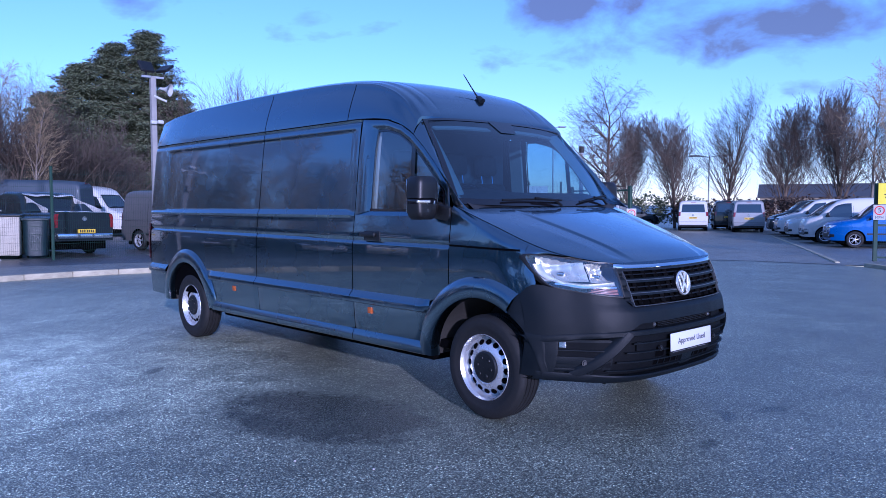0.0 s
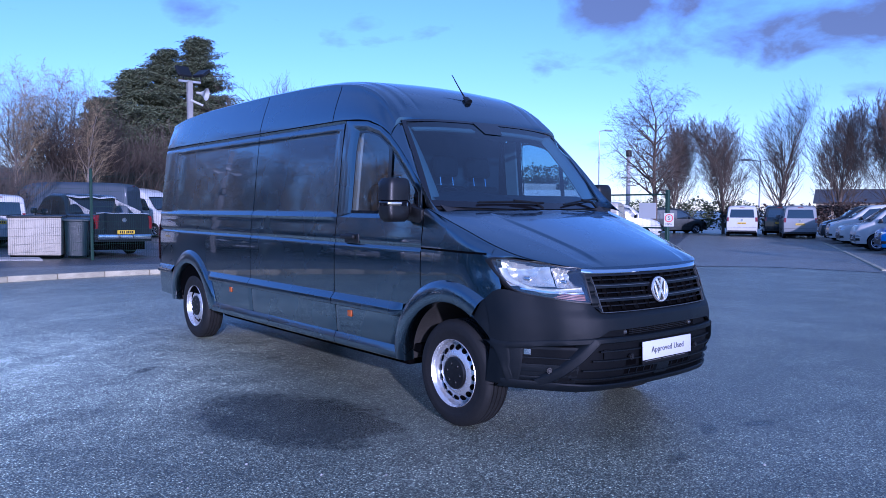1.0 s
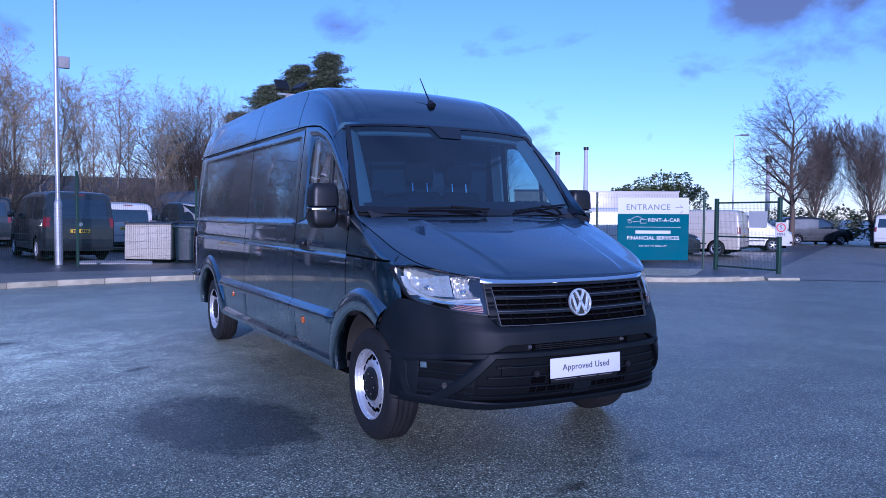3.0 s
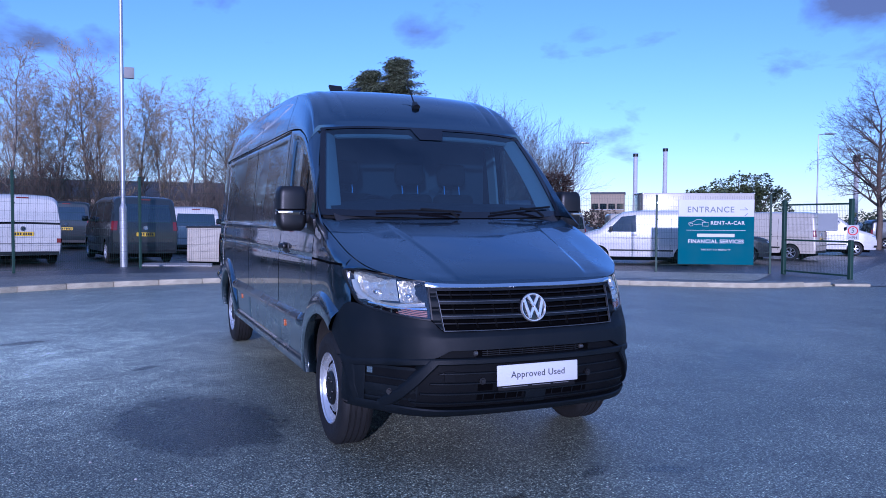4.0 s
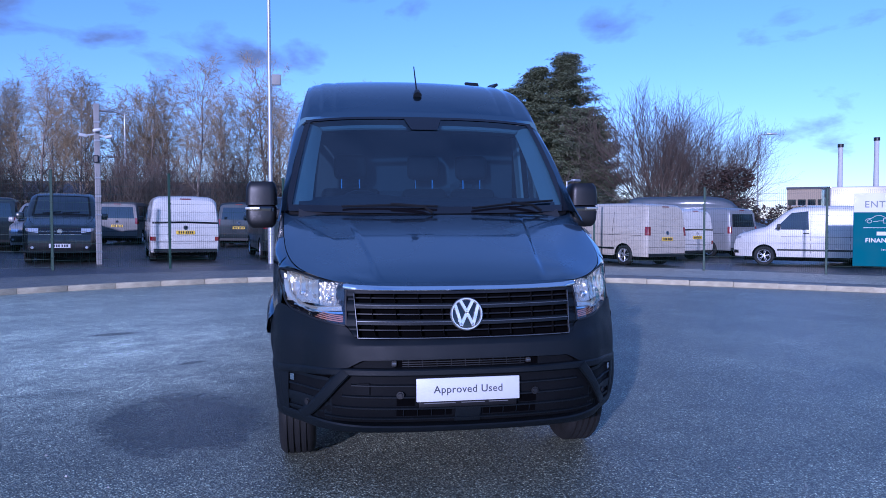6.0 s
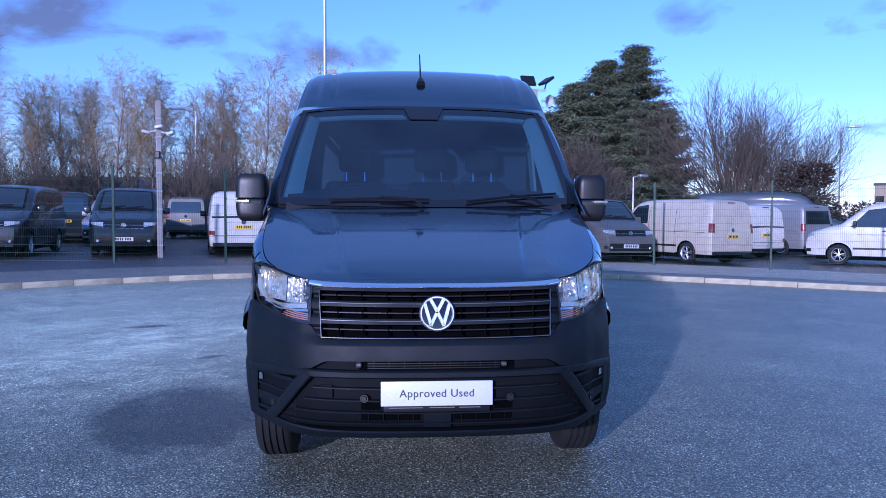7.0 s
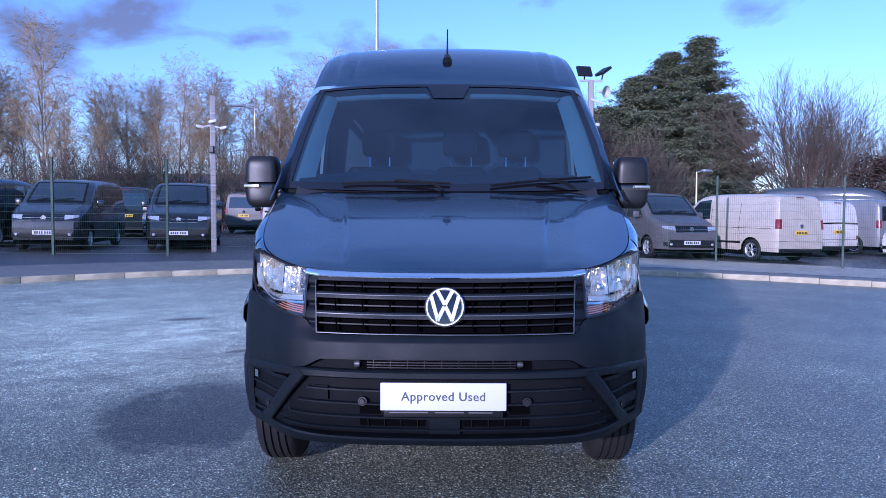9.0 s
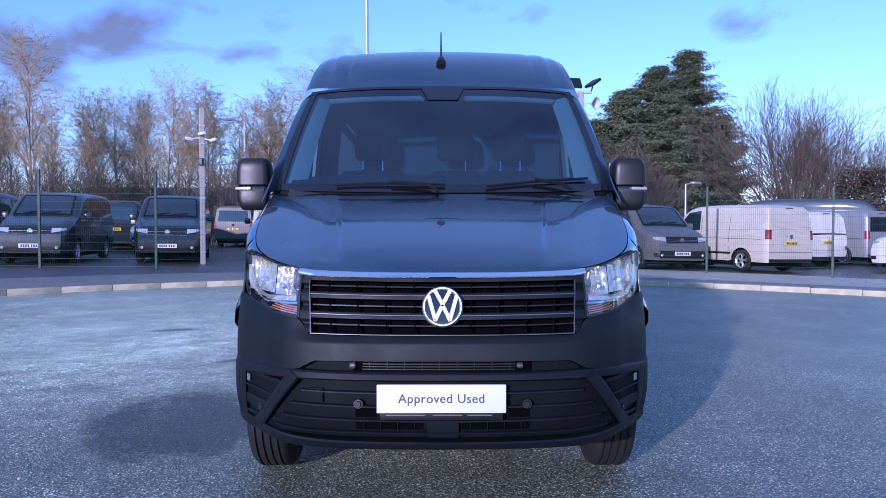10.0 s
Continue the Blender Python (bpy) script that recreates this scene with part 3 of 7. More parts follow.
def strip(name, s, a, b, z0, z1, out, mat, parent=van, label="", seg=30, ends=True):
    """A moulding along the side with a sloped top and a rounded nose."""
    bm = bmesh.new()
    prof = [(0, z1 + 0.014), (out * 0.9, z1 - 0.030), (out, z1 - 0.040), (out, z0 + 0.010), (out * 0.5, z0), (-0.005, z0 - 0.006)]

    def fn(p, q):
        v = a + (b - a) * p
        k = min(int(q * 5 + 1e-6), 4); t = q * 5 - k
        o = prof[k][0] + (prof[k + 1][0] - prof[k][0]) * t
        z = prof[k][1] + (prof[k + 1][1] - prof[k][1]) * t
        if z1 > .6:
            o *= min(1, .25 + .75 * (v - a) / .09 if a < 2 else 1, .25 + .75 * (b - v) / .09 if 4 < b < 5.2 else 1)
        return Vector((s * (half_width(v, z) + o), v, z))
    grid(bm, fn, seg, 5)
    return part(name, bm, mat, parent, label)


def arch_band(name, s, c, a0, a1, parent=van, mat=M_PAINT, taper=0.0):
    """The flared lip round a wheel arch."""
    bm = bmesh.new()
    prof = [(R_BAND + 0.012, -0.006), (R_BAND - 0.004, 0.012), (R_BAND - 0.04, 0.03), (R_ARCH + 0.035, 0.034), (R_ARCH + 0.006, 0.026), (R_ARCH, 0.005), (R_ARCH + 0.004, -0.06)]

    def fn(p, q):
        t = radians(a0 + (a1 - a0) * p)
        k = min(int(q * 6 + 1e-6), 5); w = q * 6 - k
        r = prof[k][0] + (prof[k + 1][0] - prof[k][0]) * w
        o = prof[k][1] + (prof[k + 1][1] - prof[k][1]) * w
        r = R_ARCH + (r - R_ARCH) * (1 - taper * p)
        v, z = c + r * math.cos(t), HUB + r * math.sin(t)
        return Vector((s * (half_width(v, max(z, .3)) + o), v, z))
    grid(bm, fn, 48, 6)
    return part(name, bm, mat, parent)


def arch_liner(name, s, c, parent=van):
    bm = bmesh.new()

    def fn(p, q):
        t = radians(4 + 172 * p)
        u = 0.985 - 0.5 * q
        v, z = c + (R_ARCH + 0.006) * math.cos(t), HUB + (R_ARCH + 0.006) * math.sin(t)
        return Vector((s * min(u, half_width(v, max(z, .3)) - 0.01), v, z))
    grid(bm, fn, 28, 3)
    def wall(p, q):
        t = radians(4 + 172 * p)
        r = (R_ARCH + 0.006) * q
        return Vector((s * 0.48, c + r * math.cos(t), HUB + r * math.sin(t)))
    grid(bm, wall, 28, 2)
    return part(name, bm, M_LINER, parent)


def panel_joint(s, v, z0=0.775, z1=2.165):
    """A thin dark joint between two side panels."""
    bm = bmesh.new()
    zs = [z0] + [z for z in [0.85, 0.95] + Z_ROWS if z0 < z < z1] + [z1]
    cols = [[bm.verts.new(side(s, v + dv, z, 0.0012)) for z in zs] for dv in (-.0035, .0035)]
    for k in range(len(zs) - 1):
        bm.faces.new((cols[0][k], cols[1][k], cols[1][k + 1], cols[0][k + 1]))
    part("panel_joint", bm, M_DARK, van)


# gutter and frame line from the roof's side down the windscreen pillar
FRAME = [(1.06, 1.40), (1.18, 1.475), (1.31, 1.585), (1.47, 1.745), (1.62, 1.885), (1.76, 1.995), (1.90, 2.075), (2.08, 2.13), (2.3, 2.155), (2.55, 2.165), (3.0, 2.165)]
frame_z = curve_of(FRAME)


def gutter(v):
    return frame_z(v) if v < 2.9 else 2.165


ZC = curve_of([(1.60, 2.03), (1.70, 2.10), (1.82, 2.225), (1.96, 2.345), (2.15, 2.445), (2.4, 2.515), (2.8, 2.562), (3.3, 2.585), (4.2, 2.597), (5.3, 2.59), (6.0, 2.565), (6.4, 2.53), (6.62, 2.48)])


def roof_point(a, v):
    """a from -1 to 1 across the roof."""
    zg, zc = gutter(v), ZC(v)
    if v > V_END - 0.11:
        k = (v - V_END + 0.11) / 0.11
        zc -= 0.11 * (1 - math.sqrt(max(1 - k * k, 0)))
    wg = half_width(v, zg) - 0.004
    # a leaning wall, a tight shoulder and a nearly flat top
    s = 1 - abs(a)
    hgt = zc - zg
    r = min(0.070, 0.38 * hgt)
    crown = 0.030
    wt = wg - 0.092 * min(hgt / 0.4, 1.2)
    zs = zc - crown - r
    if s < 0.40:
        f = s / 0.40
        u, z = wg + (wt - wg) * f ** 1.3, zg + (zs - zg) * f
    elif s < 0.66:
        f = (s - 0.40) / 0.26 * math.pi / 2
        u, z = wt - r * (1 - math.cos(f)), zs + r * math.sin(f)
    else:
        f = (s - 0.66) / 0.34
        u = (wt - r) * (1 - f)
        z = zc - crown * (1 - f) ** 2
    if v > 1.78:
        k = min((v - 1.78) / 0.12, 1)
        z += (0.012 / (1 + math.exp((u - 0.705) / 0.006)) - 0.012 - 0.005 * math.exp(-((u - 0.60) / 0.012) ** 2)) * k * (s > 0.5)
    return Vector((math.copysign(u, a), v, z))


V_ROOF = 1.768


def screen(a, b, off=0.0, grow=0.0):
    """a from -1 to 1 across, b from 0 at the foot to 1 at the top."""
    e = abs(a)
    foot = Vector((a * 0.952, 1.085 + 0.20 * e ** 2.2, 1.452 + 0.022 * e * e))
    head = Vector((a * 0.815, 1.752 + 0.018 * e ** 2, 2.150 - 0.034 * e ** 3))
    p = foot.lerp(head, b)
    bow = 0.022 * math.sin(math.pi * min(max(b, 0), 1))
    n = Vector((0.25 * a ** 3, -0.72, 0.69)).normalized()
    return p + n * (bow + off)


def roof_lip(a, q):
    """The roof's front edge, drawn down towards the glass."""
    top = roof_point(a, V_ROOF)
    k = top.x / 0.815
    low = screen(max(min(k, 1), -1), 0.99, -0.006)
    if abs(k) > 1:
        f = min((abs(top.x) - 0.815) / max(abs(roof_point(1, V_ROOF).x) - 0.815, 0.01), 1)
        low = low.lerp(Vector((math.copysign(half_width(1.765, 1.998), a), 1.768, 1.996)), f)
    return top.lerp(low, q)


bm = bmesh.new()
rv = [V_ROOF + (V_END - V_ROOF) * ((i / 60) ** 1.25) for i in range(61)]
rv[-4:] = [V_END - 0.12, V_END - 0.07, V_END - 0.03, V_END]
ra = sorted({math.copysign(1 - (1 - abs(x)) ** 1.25, x) for x in [i / 28 for i in range(-28, 29)]} | {sg * x for sg in (-1, 1) for x in (.25, .257, .263, .269, .276, .296, .302, .307, .311, .315, .320, .328, .72)})
cols = [[bm.verts.new(roof_lip(a, q)) for a in ra] for q in (.78, .5, .25)] + [[bm.verts.new(roof_point(a, v)) for a in ra] for v in rv]
for A, B in zip(cols, cols[1:]):
    for k in range(len(ra) - 1):
        bm.faces.new((A[k], A[k + 1], B[k + 1], B[k]))
roof = part("roof", bm, M_PAINT, van)
# joints of the roof's side panels, and the dark line of the gutter
for s in (-1, 1):
    for v in (2.62, 3.955):
        bm = bmesh.new()
        def joint(p, q):
            a_ = s * (1 - 0.46 * q)
            b_ = roof_point(a_, v + 0.007 * p)
            return b_ + Vector((s * 0.0012, 0, 0))
        grid(bm, joint, 1, 14)
        part("roof_joint", bm, M_DARK, roof)
    bm = bmesh.new()
    def gut(p, q):
        v = 2.05 + (V_END - 0.16 - 2.05) * p
        b_ = roof_point(s, v)
        return Vector((b_.x + s * (0.0035 + 0.0015 * math.sin(math.pi * q)), v, b_.z - 0.003 + 0.009 * q))
    grid(bm, gut, 60, 3)
    part("roof_gutter", bm, M_DARK, roof)

bm = bmesh.new()
grid(bm, lambda p, q: screen((p * 2 - 1) * 0.975, 0.03 + 0.95 * q, 0.0), 28, 14)
windscreen = part("windscreen", bm, M_GLASS, van, "clear laminated windscreen")
bm = bmesh.new()
def frit(p, q):
    """A closed band round the glass: p round, q from outer to inner rim."""
    s_ = (p * 4) % 4
    k = int(s_); t = s_ - k
    o = [(-1, 0), (1, 0), (1, 1), (-1, 1)]
    ox = o[k][0] + (o[(k + 1) % 4][0] - o[k][0]) * t
    oy = o[k][1] + (o[(k + 1) % 4][1] - o[k][1]) * t
    ix, iy = ox * 0.955, 0.06 + oy * 0.912
    return screen(ox + (ix - ox) * q, oy + (iy - oy) * q, 0.004)
grid(bm, frit, 96, 2)
bmesh.ops.remove_doubles(bm, verts=bm.verts, dist=1e-4)
part("windscreen_surround", bm, M_GLOSSBLACK, van, "black border of the windscreen")
bm = bmesh.new()
grid(bm, lambda p, q: screen(0.01 + (p - 0.5) * (0.22 + 0.12 * q), 0.99 - 0.15 * (1 - q), 0.006), 8, 3)
part("sensor_panel", bm, M_GLOSSBLACK, windscreen)

for s in (-1, 1):
    # windscreen pillar
    bm = bmesh.new()
    fr = smooth_curve([(v, z, 0) for v, z in FRAME if v <= 1.77], 24)
    fr = [p for p in fr]
    def pillar(p, q):
        i = q * 24
        k = min(int(i), 23); t = i - k
        f_ = fr[k].lerp(fr[k + 1], t)
        outer = Vector((s * (half_width(f_.x, f_.y) + 0.0), f_.x, f_.y))
        inner = screen(s, q, -0.004)
        m_ = outer.lerp(inner, p)
        n_ = Vector((s * 0.75, -0.55, 0.35))
        return m_ + n_ * 0.026 * math.sin(math.pi * p) * (1 - 0.5 * q)
    grid(bm, pillar, 8, 24)
    part("windscreen_pillar", bm, M_PAINT, van)
# dark gap between the glass and the roof's front edge
bm = bmesh.new()
grid(bm, lambda p, q: roof_lip((p * 2 - 1) * .985, .74 + .28 * q) - Vector((0, -.004, .003)), 100, 2)
part("windscreen_seal", bm, M_MATTE, van, "black rubber seal")

# bonnet
B_SIDE = [(.615, .185, 1.098), (.70, .25, 1.112), (.80, .38, 1.140), (.87, .51, 1.178), (.915, .68, 1.240), (.937, .88, 1.318), (.948, 1.08, 1.390), (.955, 1.285, 1.464)]
B_MID = [(0, .128, 1.098), (0, .17, 1.128), (0, .28, 1.186), (0, .45, 1.251), (0, .65, 1.319), (0, .88, 1.391), (0, 1.075, 1.448)]
bs, bmid = smooth_curve(B_SIDE, 32), smooth_curve(B_MID, 32)
def bonnet_pt(a, j, off=0.0):
    """A nearly flat raised middle that breaks down to sloping shoulders along a crease, with a soft rib inside it."""
    e = abs(a)
    t = j / 32
    u = a * bs[j].x
    w_ = abs(u)
    def ease(x):
        x = min(max(x, 0), 1)
        return x * x * (3 - 2 * x)
    uo = interp(t, [(0, .560), (.3, .60), (.6, .665), (.85, .745), (.95, .80), (1, .90)])
    ui = interp(t, [(0, .43), (.3, .455), (1, .56)])
    e0 = min(uo / bs[j].x, .97)
    fall = .22 * (e / e0) ** 2 if e < e0 else .22 + .78 * ((e - e0) / (1 - e0)) ** 1.12
    v = bmid[j].y + (bs[j].y - bmid[j].y) * e ** 2.3
    z = bmid[j].z + (bs[j].z - bmid[j].z) * fall
    fade, back = min(t / 0.10, 1), ease((1 - t) / 0.35)
    z -= fade * back * 0.012 * ease((w_ - ui) / 0.022) * ease((1 - e) / 0.3)
    return Vector((u, v, z + off))
bm = bmesh.new()
ba = [i / 110 for i in range(-110, 111)]
cols = [[bm.verts.new(bonnet_pt(a, j)) for a in ba] for j in range(33)]
lip = [bm.verts.new(bonnet_pt(a, 0) + Vector((0, 0.012, -0.025))) for a in ba]
cols = [lip] + cols
for A, B in zip(cols, cols[1:]):
    for k in range(len(ba) - 1):
        bm.faces.new((A[k], A[k + 1], B[k + 1], B[k]))
part("bonnet", bm, M_PAINT, van)
# scuttle under the wipers
bm = bmesh.new()
grid(bm, lambda p, q: screen((p * 2 - 1) * 0.99, 0.03 - 0.10 * q, -0.012 - 0.012 * q), 20, 3)
part("scuttle", bm, M_MATTE, van)

DOOR_A, DOOR_B, SEAM = 1.285, 2.42, 3.955
for s in (-1, 1):
    # front wing: main field behind the lamp, and the wedge over the lamp's tip
    bm = bmesh.new()
    def shut(v):
        j = max(min(range(33), key=lambda k: abs(bs[k].y - v)), 0)
        k0 = max(min(j if bs[j].y <= v else j - 1, 31), 0)
        t = (v - bs[k0].y) / (bs[k0 + 1].y - bs[k0].y)
        return bs[k0].lerp(bs[k0 + 1], t)
    def wing_column(v, lo, hi3, n=9):
        """From the lower edge up the side, then over to the upper edge's point."""
        zt = max(hi3.z - .05, lo + .002)
        col = [bm.verts.new(Vector((s * half_width(v, z_), v, z_))) for z_ in [lo + (zt - lo) * k / (n - 1) for k in range(n)]]
        p8 = col[-1].co.copy()
        for q in (1 / 3, 2 / 3, 1):
            col.append(bm.verts.new(Vector((s * (abs(p8.x) * (1 - q) + abs(hi3.x) * q + .010 * math.sin(math.pi * q)), v, p8.z + (hi3.z - p8.z) * q))))
        return col
    def weave(cols):
        for A, B in zip(cols, cols[1:]):
            for k in range(len(A) - 1):
                bm.faces.new((A[k], B[k], B[k + 1], A[k + 1]))
    cols = []
    for i in range(39):
        v = .628 + (DOOR_A - .628) * i / 38
        top = shut(v)
        top = Vector((s * (top.x + .004), v, top.z - .004))
        lo = arch_low(v, .775)
        if v < .66:
            lo = max(lo, .79)
        cols.append(wing_column(v, min(lo, top.z - .06), top))
    weave(cols)
    cols = []
    for i in range(9):
        v = .548 + .08 * i / 8
        hi = interp(v, [(.548, .975), (.575, 1.045), (.60, 1.085), (.628, 1.135)])
        lo = interp(v, [(.548, .955), (.628, .885)])
        lo = min(lo, hi - .01)
        cols.append([bm.verts.new(Vector((s * half_width(v, lo + (hi - lo) * k / 8), v, lo + (hi - lo) * k / 8))) for k in range(9)])
    weave(cols)
    cols = []
    for i in range(15):
        v = .40 + .245 * i / 14
        top = shut(v)
        lo = interp(v, [(.40, 1.142), (.50, 1.152), (.60, 1.156), (.645, 1.15)])
        lo3 = Vector((s * (half_width(v, lo) + .004), v, lo))
        top = Vector((s * (top.x + .004), v, max(top.z - .004, lo + .002)))
        cols.append([bm.verts.new(lo3.lerp(top, k / 4) + Vector((s * .008 * math.sin(math.pi * k / 4), 0, 0))) for k in range(5)])
    weave(cols)
    wing = part("front_wing", bm, M_PAINT, van)
    bm = bmesh.new()
    grid(bm, lambda p, q: Vector((s * (half_width(.66 + (DOOR_A - .66) * p, 1.178 + .014 * q) + .0015), .66 + (DOOR_A - .66) * p, 1.178 - .012 * (1 - p) + .014 * q)), 30, 2)
    part("wing_groove", bm, M_DARK, wing)

    # cab door: skin below the window, frame, glass
    door = side_panel("cab_door", s, DOOR_A + 0.006, DOOR_B - 0.004, 1.385)
    bm = bmesh.new()
    # upper frame: from the frame line in to the glass
    W_OUT = [(1.30, 1.39), (1.33, 1.585), (1.48, 1.750), (1.63, 1.889), (1.77, 1.998), (1.91, 2.074), (2.09, 2.127), (2.40, 2.155), (2.415, 1.9), (2.415, 1.385)]
    W_IN = [(1.36, 1.425), (1.375, 1.56), (1.52, 1.70), (1.66, 1.83), (1.80, 1.94), (1.93, 2.015), (2.10, 2.06), (2.205, 2.062), (2.225, 1.9), (2.225, 1.425)]
    def lin(pts, p):
        i = p * (len(pts) - 1); k = min(int(i), len(pts) - 2); t = i - k
        return (pts[k][0] + (pts[k + 1][0] - pts[k][0]) * t, pts[k][1] + (pts[k + 1][1] - pts[k][1]) * t)
    def frame_pt(p, q):
        o, i_ = lin(W_OUT, p), lin(W_IN, p)
        v, z = o[0] + (i_[0] - o[0]) * q, o[1] + (i_[1] - o[1]) * q
        return Vector((s * (half_width(v, z) + 0.004 * math.sin(math.pi * min(q * 1.2, 1)) - 0.012 * (q > 0.99)), v, z))
    grid(bm, frame_pt, 72, 8)
    def sill_pt(p, q):
        v = 1.30 + (2.415 - 1.30) * p
        z = 1.385 + 0.04 * q
        return Vector((s * (half_width(v, z) - 0.008 * q), v, z))
    grid(bm, sill_pt, 12, 2)
    part("window_frame", bm, M_PAINT, door)
    bm = bmesh.new()
    def seal_pt(p, q):
        i_ = lin(W_IN, p)
        c_ = (1.95, 1.72)
        v, z = i_[0] + (c_[0] - i_[0]) * 0.05 * q, i_[1] + (c_[1] - i_[1]) * 0.05 * q
        return Vector((s * (half_width(v, z) - 0.008), v, z))
    grid(bm, seal_pt, 60, 1)
    grid(bm, lambda p, q: Vector((s * (half_width(1.4 + .83 * p, 1.425) - 0.004), 1.36 + 0.87 * p, 1.418 + 0.022 * q)), 10, 1)
    for v in (1.73,):
        grid(bm, lambda p, q: Vector((s * (half_width(v, 1.43 + 0.46 * p) - 0.006), v + (q - 0.5) * 0.045 + 0.02 * p, 1.43 + 0.5 * p)), 8, 1)
    part("window_seal", bm, M_GLOSSBLACK, door, "black rubber window seal")
    bm = bmesh.new()
    def glass_pt(p, q):
        hi = interp(1.37 + 0.85 * p, [(v, z) for v, z in W_IN[1:8]])
        v = 1.37 + 0.85 * p
        z = 1.42 + (hi - 1.42) * q
        return Vector((s * (half_width(v, z) - 0.014), v, z))
    grid(bm, glass_pt, 16, 10)
    part("door_window", bm, M_GLASS_SIDE, door, "tinted side window")
    # handle
    bm = bmesh.new()
    box(bm, (0.03, 0.19, 0.035), pose(s * (Wz(1.235) + 0.022), 2.2, 1.235), 0.012)
    box(bm, (0.012, 0.20, 0.075), pose(s * (Wz(1.235) + 0.0), 2.17, 1.225), 0.005)
    part("door_handle", bm, M_BLACK, door, "black door handle")
    side_panel("front_side_panel", s, DOOR_B + 0.002, SEAM - 0.003)
    side_panel("rear_side_panel", s, SEAM + 0.003, V_END)
    panel_joint(s, DOOR_B - .001)
    panel_joint(s, SEAM)
    panel_joint(s, DOOR_A + .003, arch_low(DOOR_A, .775) + .01, 1.38)
    lower_panel("skirt_panel", s, AX_F + 0.5, DOOR_B - 0.004)
    lower_panel("skirt_panel", s, DOOR_B + 0.004, SEAM - 0.003)
    lower_panel("skirt_panel", s, SEAM + 0.003, AX_R - 0.5)
    lower_panel("skirt_panel", s, AX_R + 0.5, V_END - 0.02)
    for a, b in ((AX_F + 0.50, DOOR_B - 0.004), (DOOR_B + 0.004, SEAM - 0.003), (SEAM + 0.003, AX_R - 0.50), (AX_R + 0.5, V_END - 0.14)):
        strip("rub_strip", s, a, b, 0.685, 0.77, 0.036, M_PAINT)
    for a, b in ((AX_F + 0.56, DOOR_B), (DOOR_B + 0.008, AX_R - 0.57)):
        strip("sill", s, a, b, 0.365, 0.450, 0.030, M_PAINT)
    arch_band("wheel_arch", s, AX_F, 3, 121)
    arch_band("wheel_arch", s, AX_R, 5, 176)
    arch_liner("arch_liner", s, AX_F)
    arch_liner("arch_liner", s, AX_R)
    for v in (2.19, 4.41):
        bm = bmesh.new()
        box(bm, (0.012, 0.055, 0.05), pose(s * (half_width(v, 0.635) + 0.004), v, 0.635), 0.004)
        part("side_marker", bm, M_AMBER, van, "small amber side marker lamp")
    # tail lamp
    bm = bmesh.new()
    def tail(p, q):
        t = p * math.pi / 2
        z = 0.83 + 0.42 * q
        w = half_width(V_END - 0.12, z)
        return Vector((s * (w - 0.11 + 0.118 * math.cos(t)), V_END - 0.11 + 0.118 * math.sin(t), z))
    grid(bm, tail, 8, 8)
    part("tail_lamp", bm, M_RED, van, "red tail lamp")
for s in (-1, 1):
    bm = bmesh.new()
    grid(bm, lambda p, q: Vector((s * (half_width(DOOR_B + .02 + (V_END - .15 - DOOR_B) * p, .5 + 1.6 * q) - .04), DOOR_B + .02 + (V_END - .15 - DOOR_B) * p, .5 + 1.6 * q)), 12, 8)
    part("inner_skin", bm, M_DARK, van)
# rear wall and floor
bm = bmesh.new()
grid(bm, lambda p, q: Vector(((p * 2 - 1) * (half_width(V_END - 0.001, 0.43 + 1.73 * q)), V_END, 0.43 + 1.735 * q)), 8, 8)
def rear_top(p, q):
    a = p * 2 - 1
    t = roof_point(a, V_END)
    return Vector((t.x, V_END, 2.165 + (t.z - 2.165) * q))
grid(bm, rear_top, 20, 1)
part("rear_wall", bm, M_PAINT, van)
bm = bmesh.new()
box(bm, (1.84, 5.3, 0.06), pose(0, 3.95, 0.46), 0.01)
box(bm, (1.0, 1.2, 0.18), pose(0, 1.25, 0.56), 0.02)
box(bm, (1.78, 3.3, 0.16), pose(0, 3.22, 0.385), 0.03)
box(bm, (0.9, 1.7, 0.2), pose(0, 1.2, 0.36), 0.03)
box(bm, (0.8, 1.6, 0.2), pose(0, 5.6, 0.38), 0.03)
part("underbody", bm, M_DARK, van)


# ---- the van's nose, lamps, wheels and cab ----
def nose_band(bm, pts, half, proud=0.0, thick=0.03, n=None, base=0.0):
    """A bar that lies on the nose along pts (across, up), with its half height and how far it stands out."""
    n = n or max(8, len(pts) * 5)
    c = smooth_curve([(u, z, h) for (u, z), h in zip(pts, half if isinstance(half, (list, tuple)) else [half] * len(pts))], n)

    def fn(p, q):
        i = p * n; k = min(int(i + 1e-6), n - 1); t = i - k
        m = c[k].lerp(c[k + 1], t)
        d = (c[min(k + 1, n)] - c[max(k - 1, 0)])
        nx, nz = -d.y, d.x
        ln = math.hypot(nx, nz) or 1
        nx, nz = nx / ln, nz / ln
        w = [(-1.0, -thick), (-0.92, proud * 0.7), (-0.6, proud), (0.6, proud), (0.92, proud * 0.7), (1.0, -thick)]
        j = min(int(q * 5 + 1e-6), 4); f = q * 5 - j
        e = w[j][0] + (w[j + 1][0] - w[j][0]) * f
        o = w[j][1] + (w[j + 1][1] - w[j][1]) * f
        return front(m.x + nx * m.z * e, m.y + nz * m.z * e, o - base)
    grid(bm, fn, n, 5)
    return bm


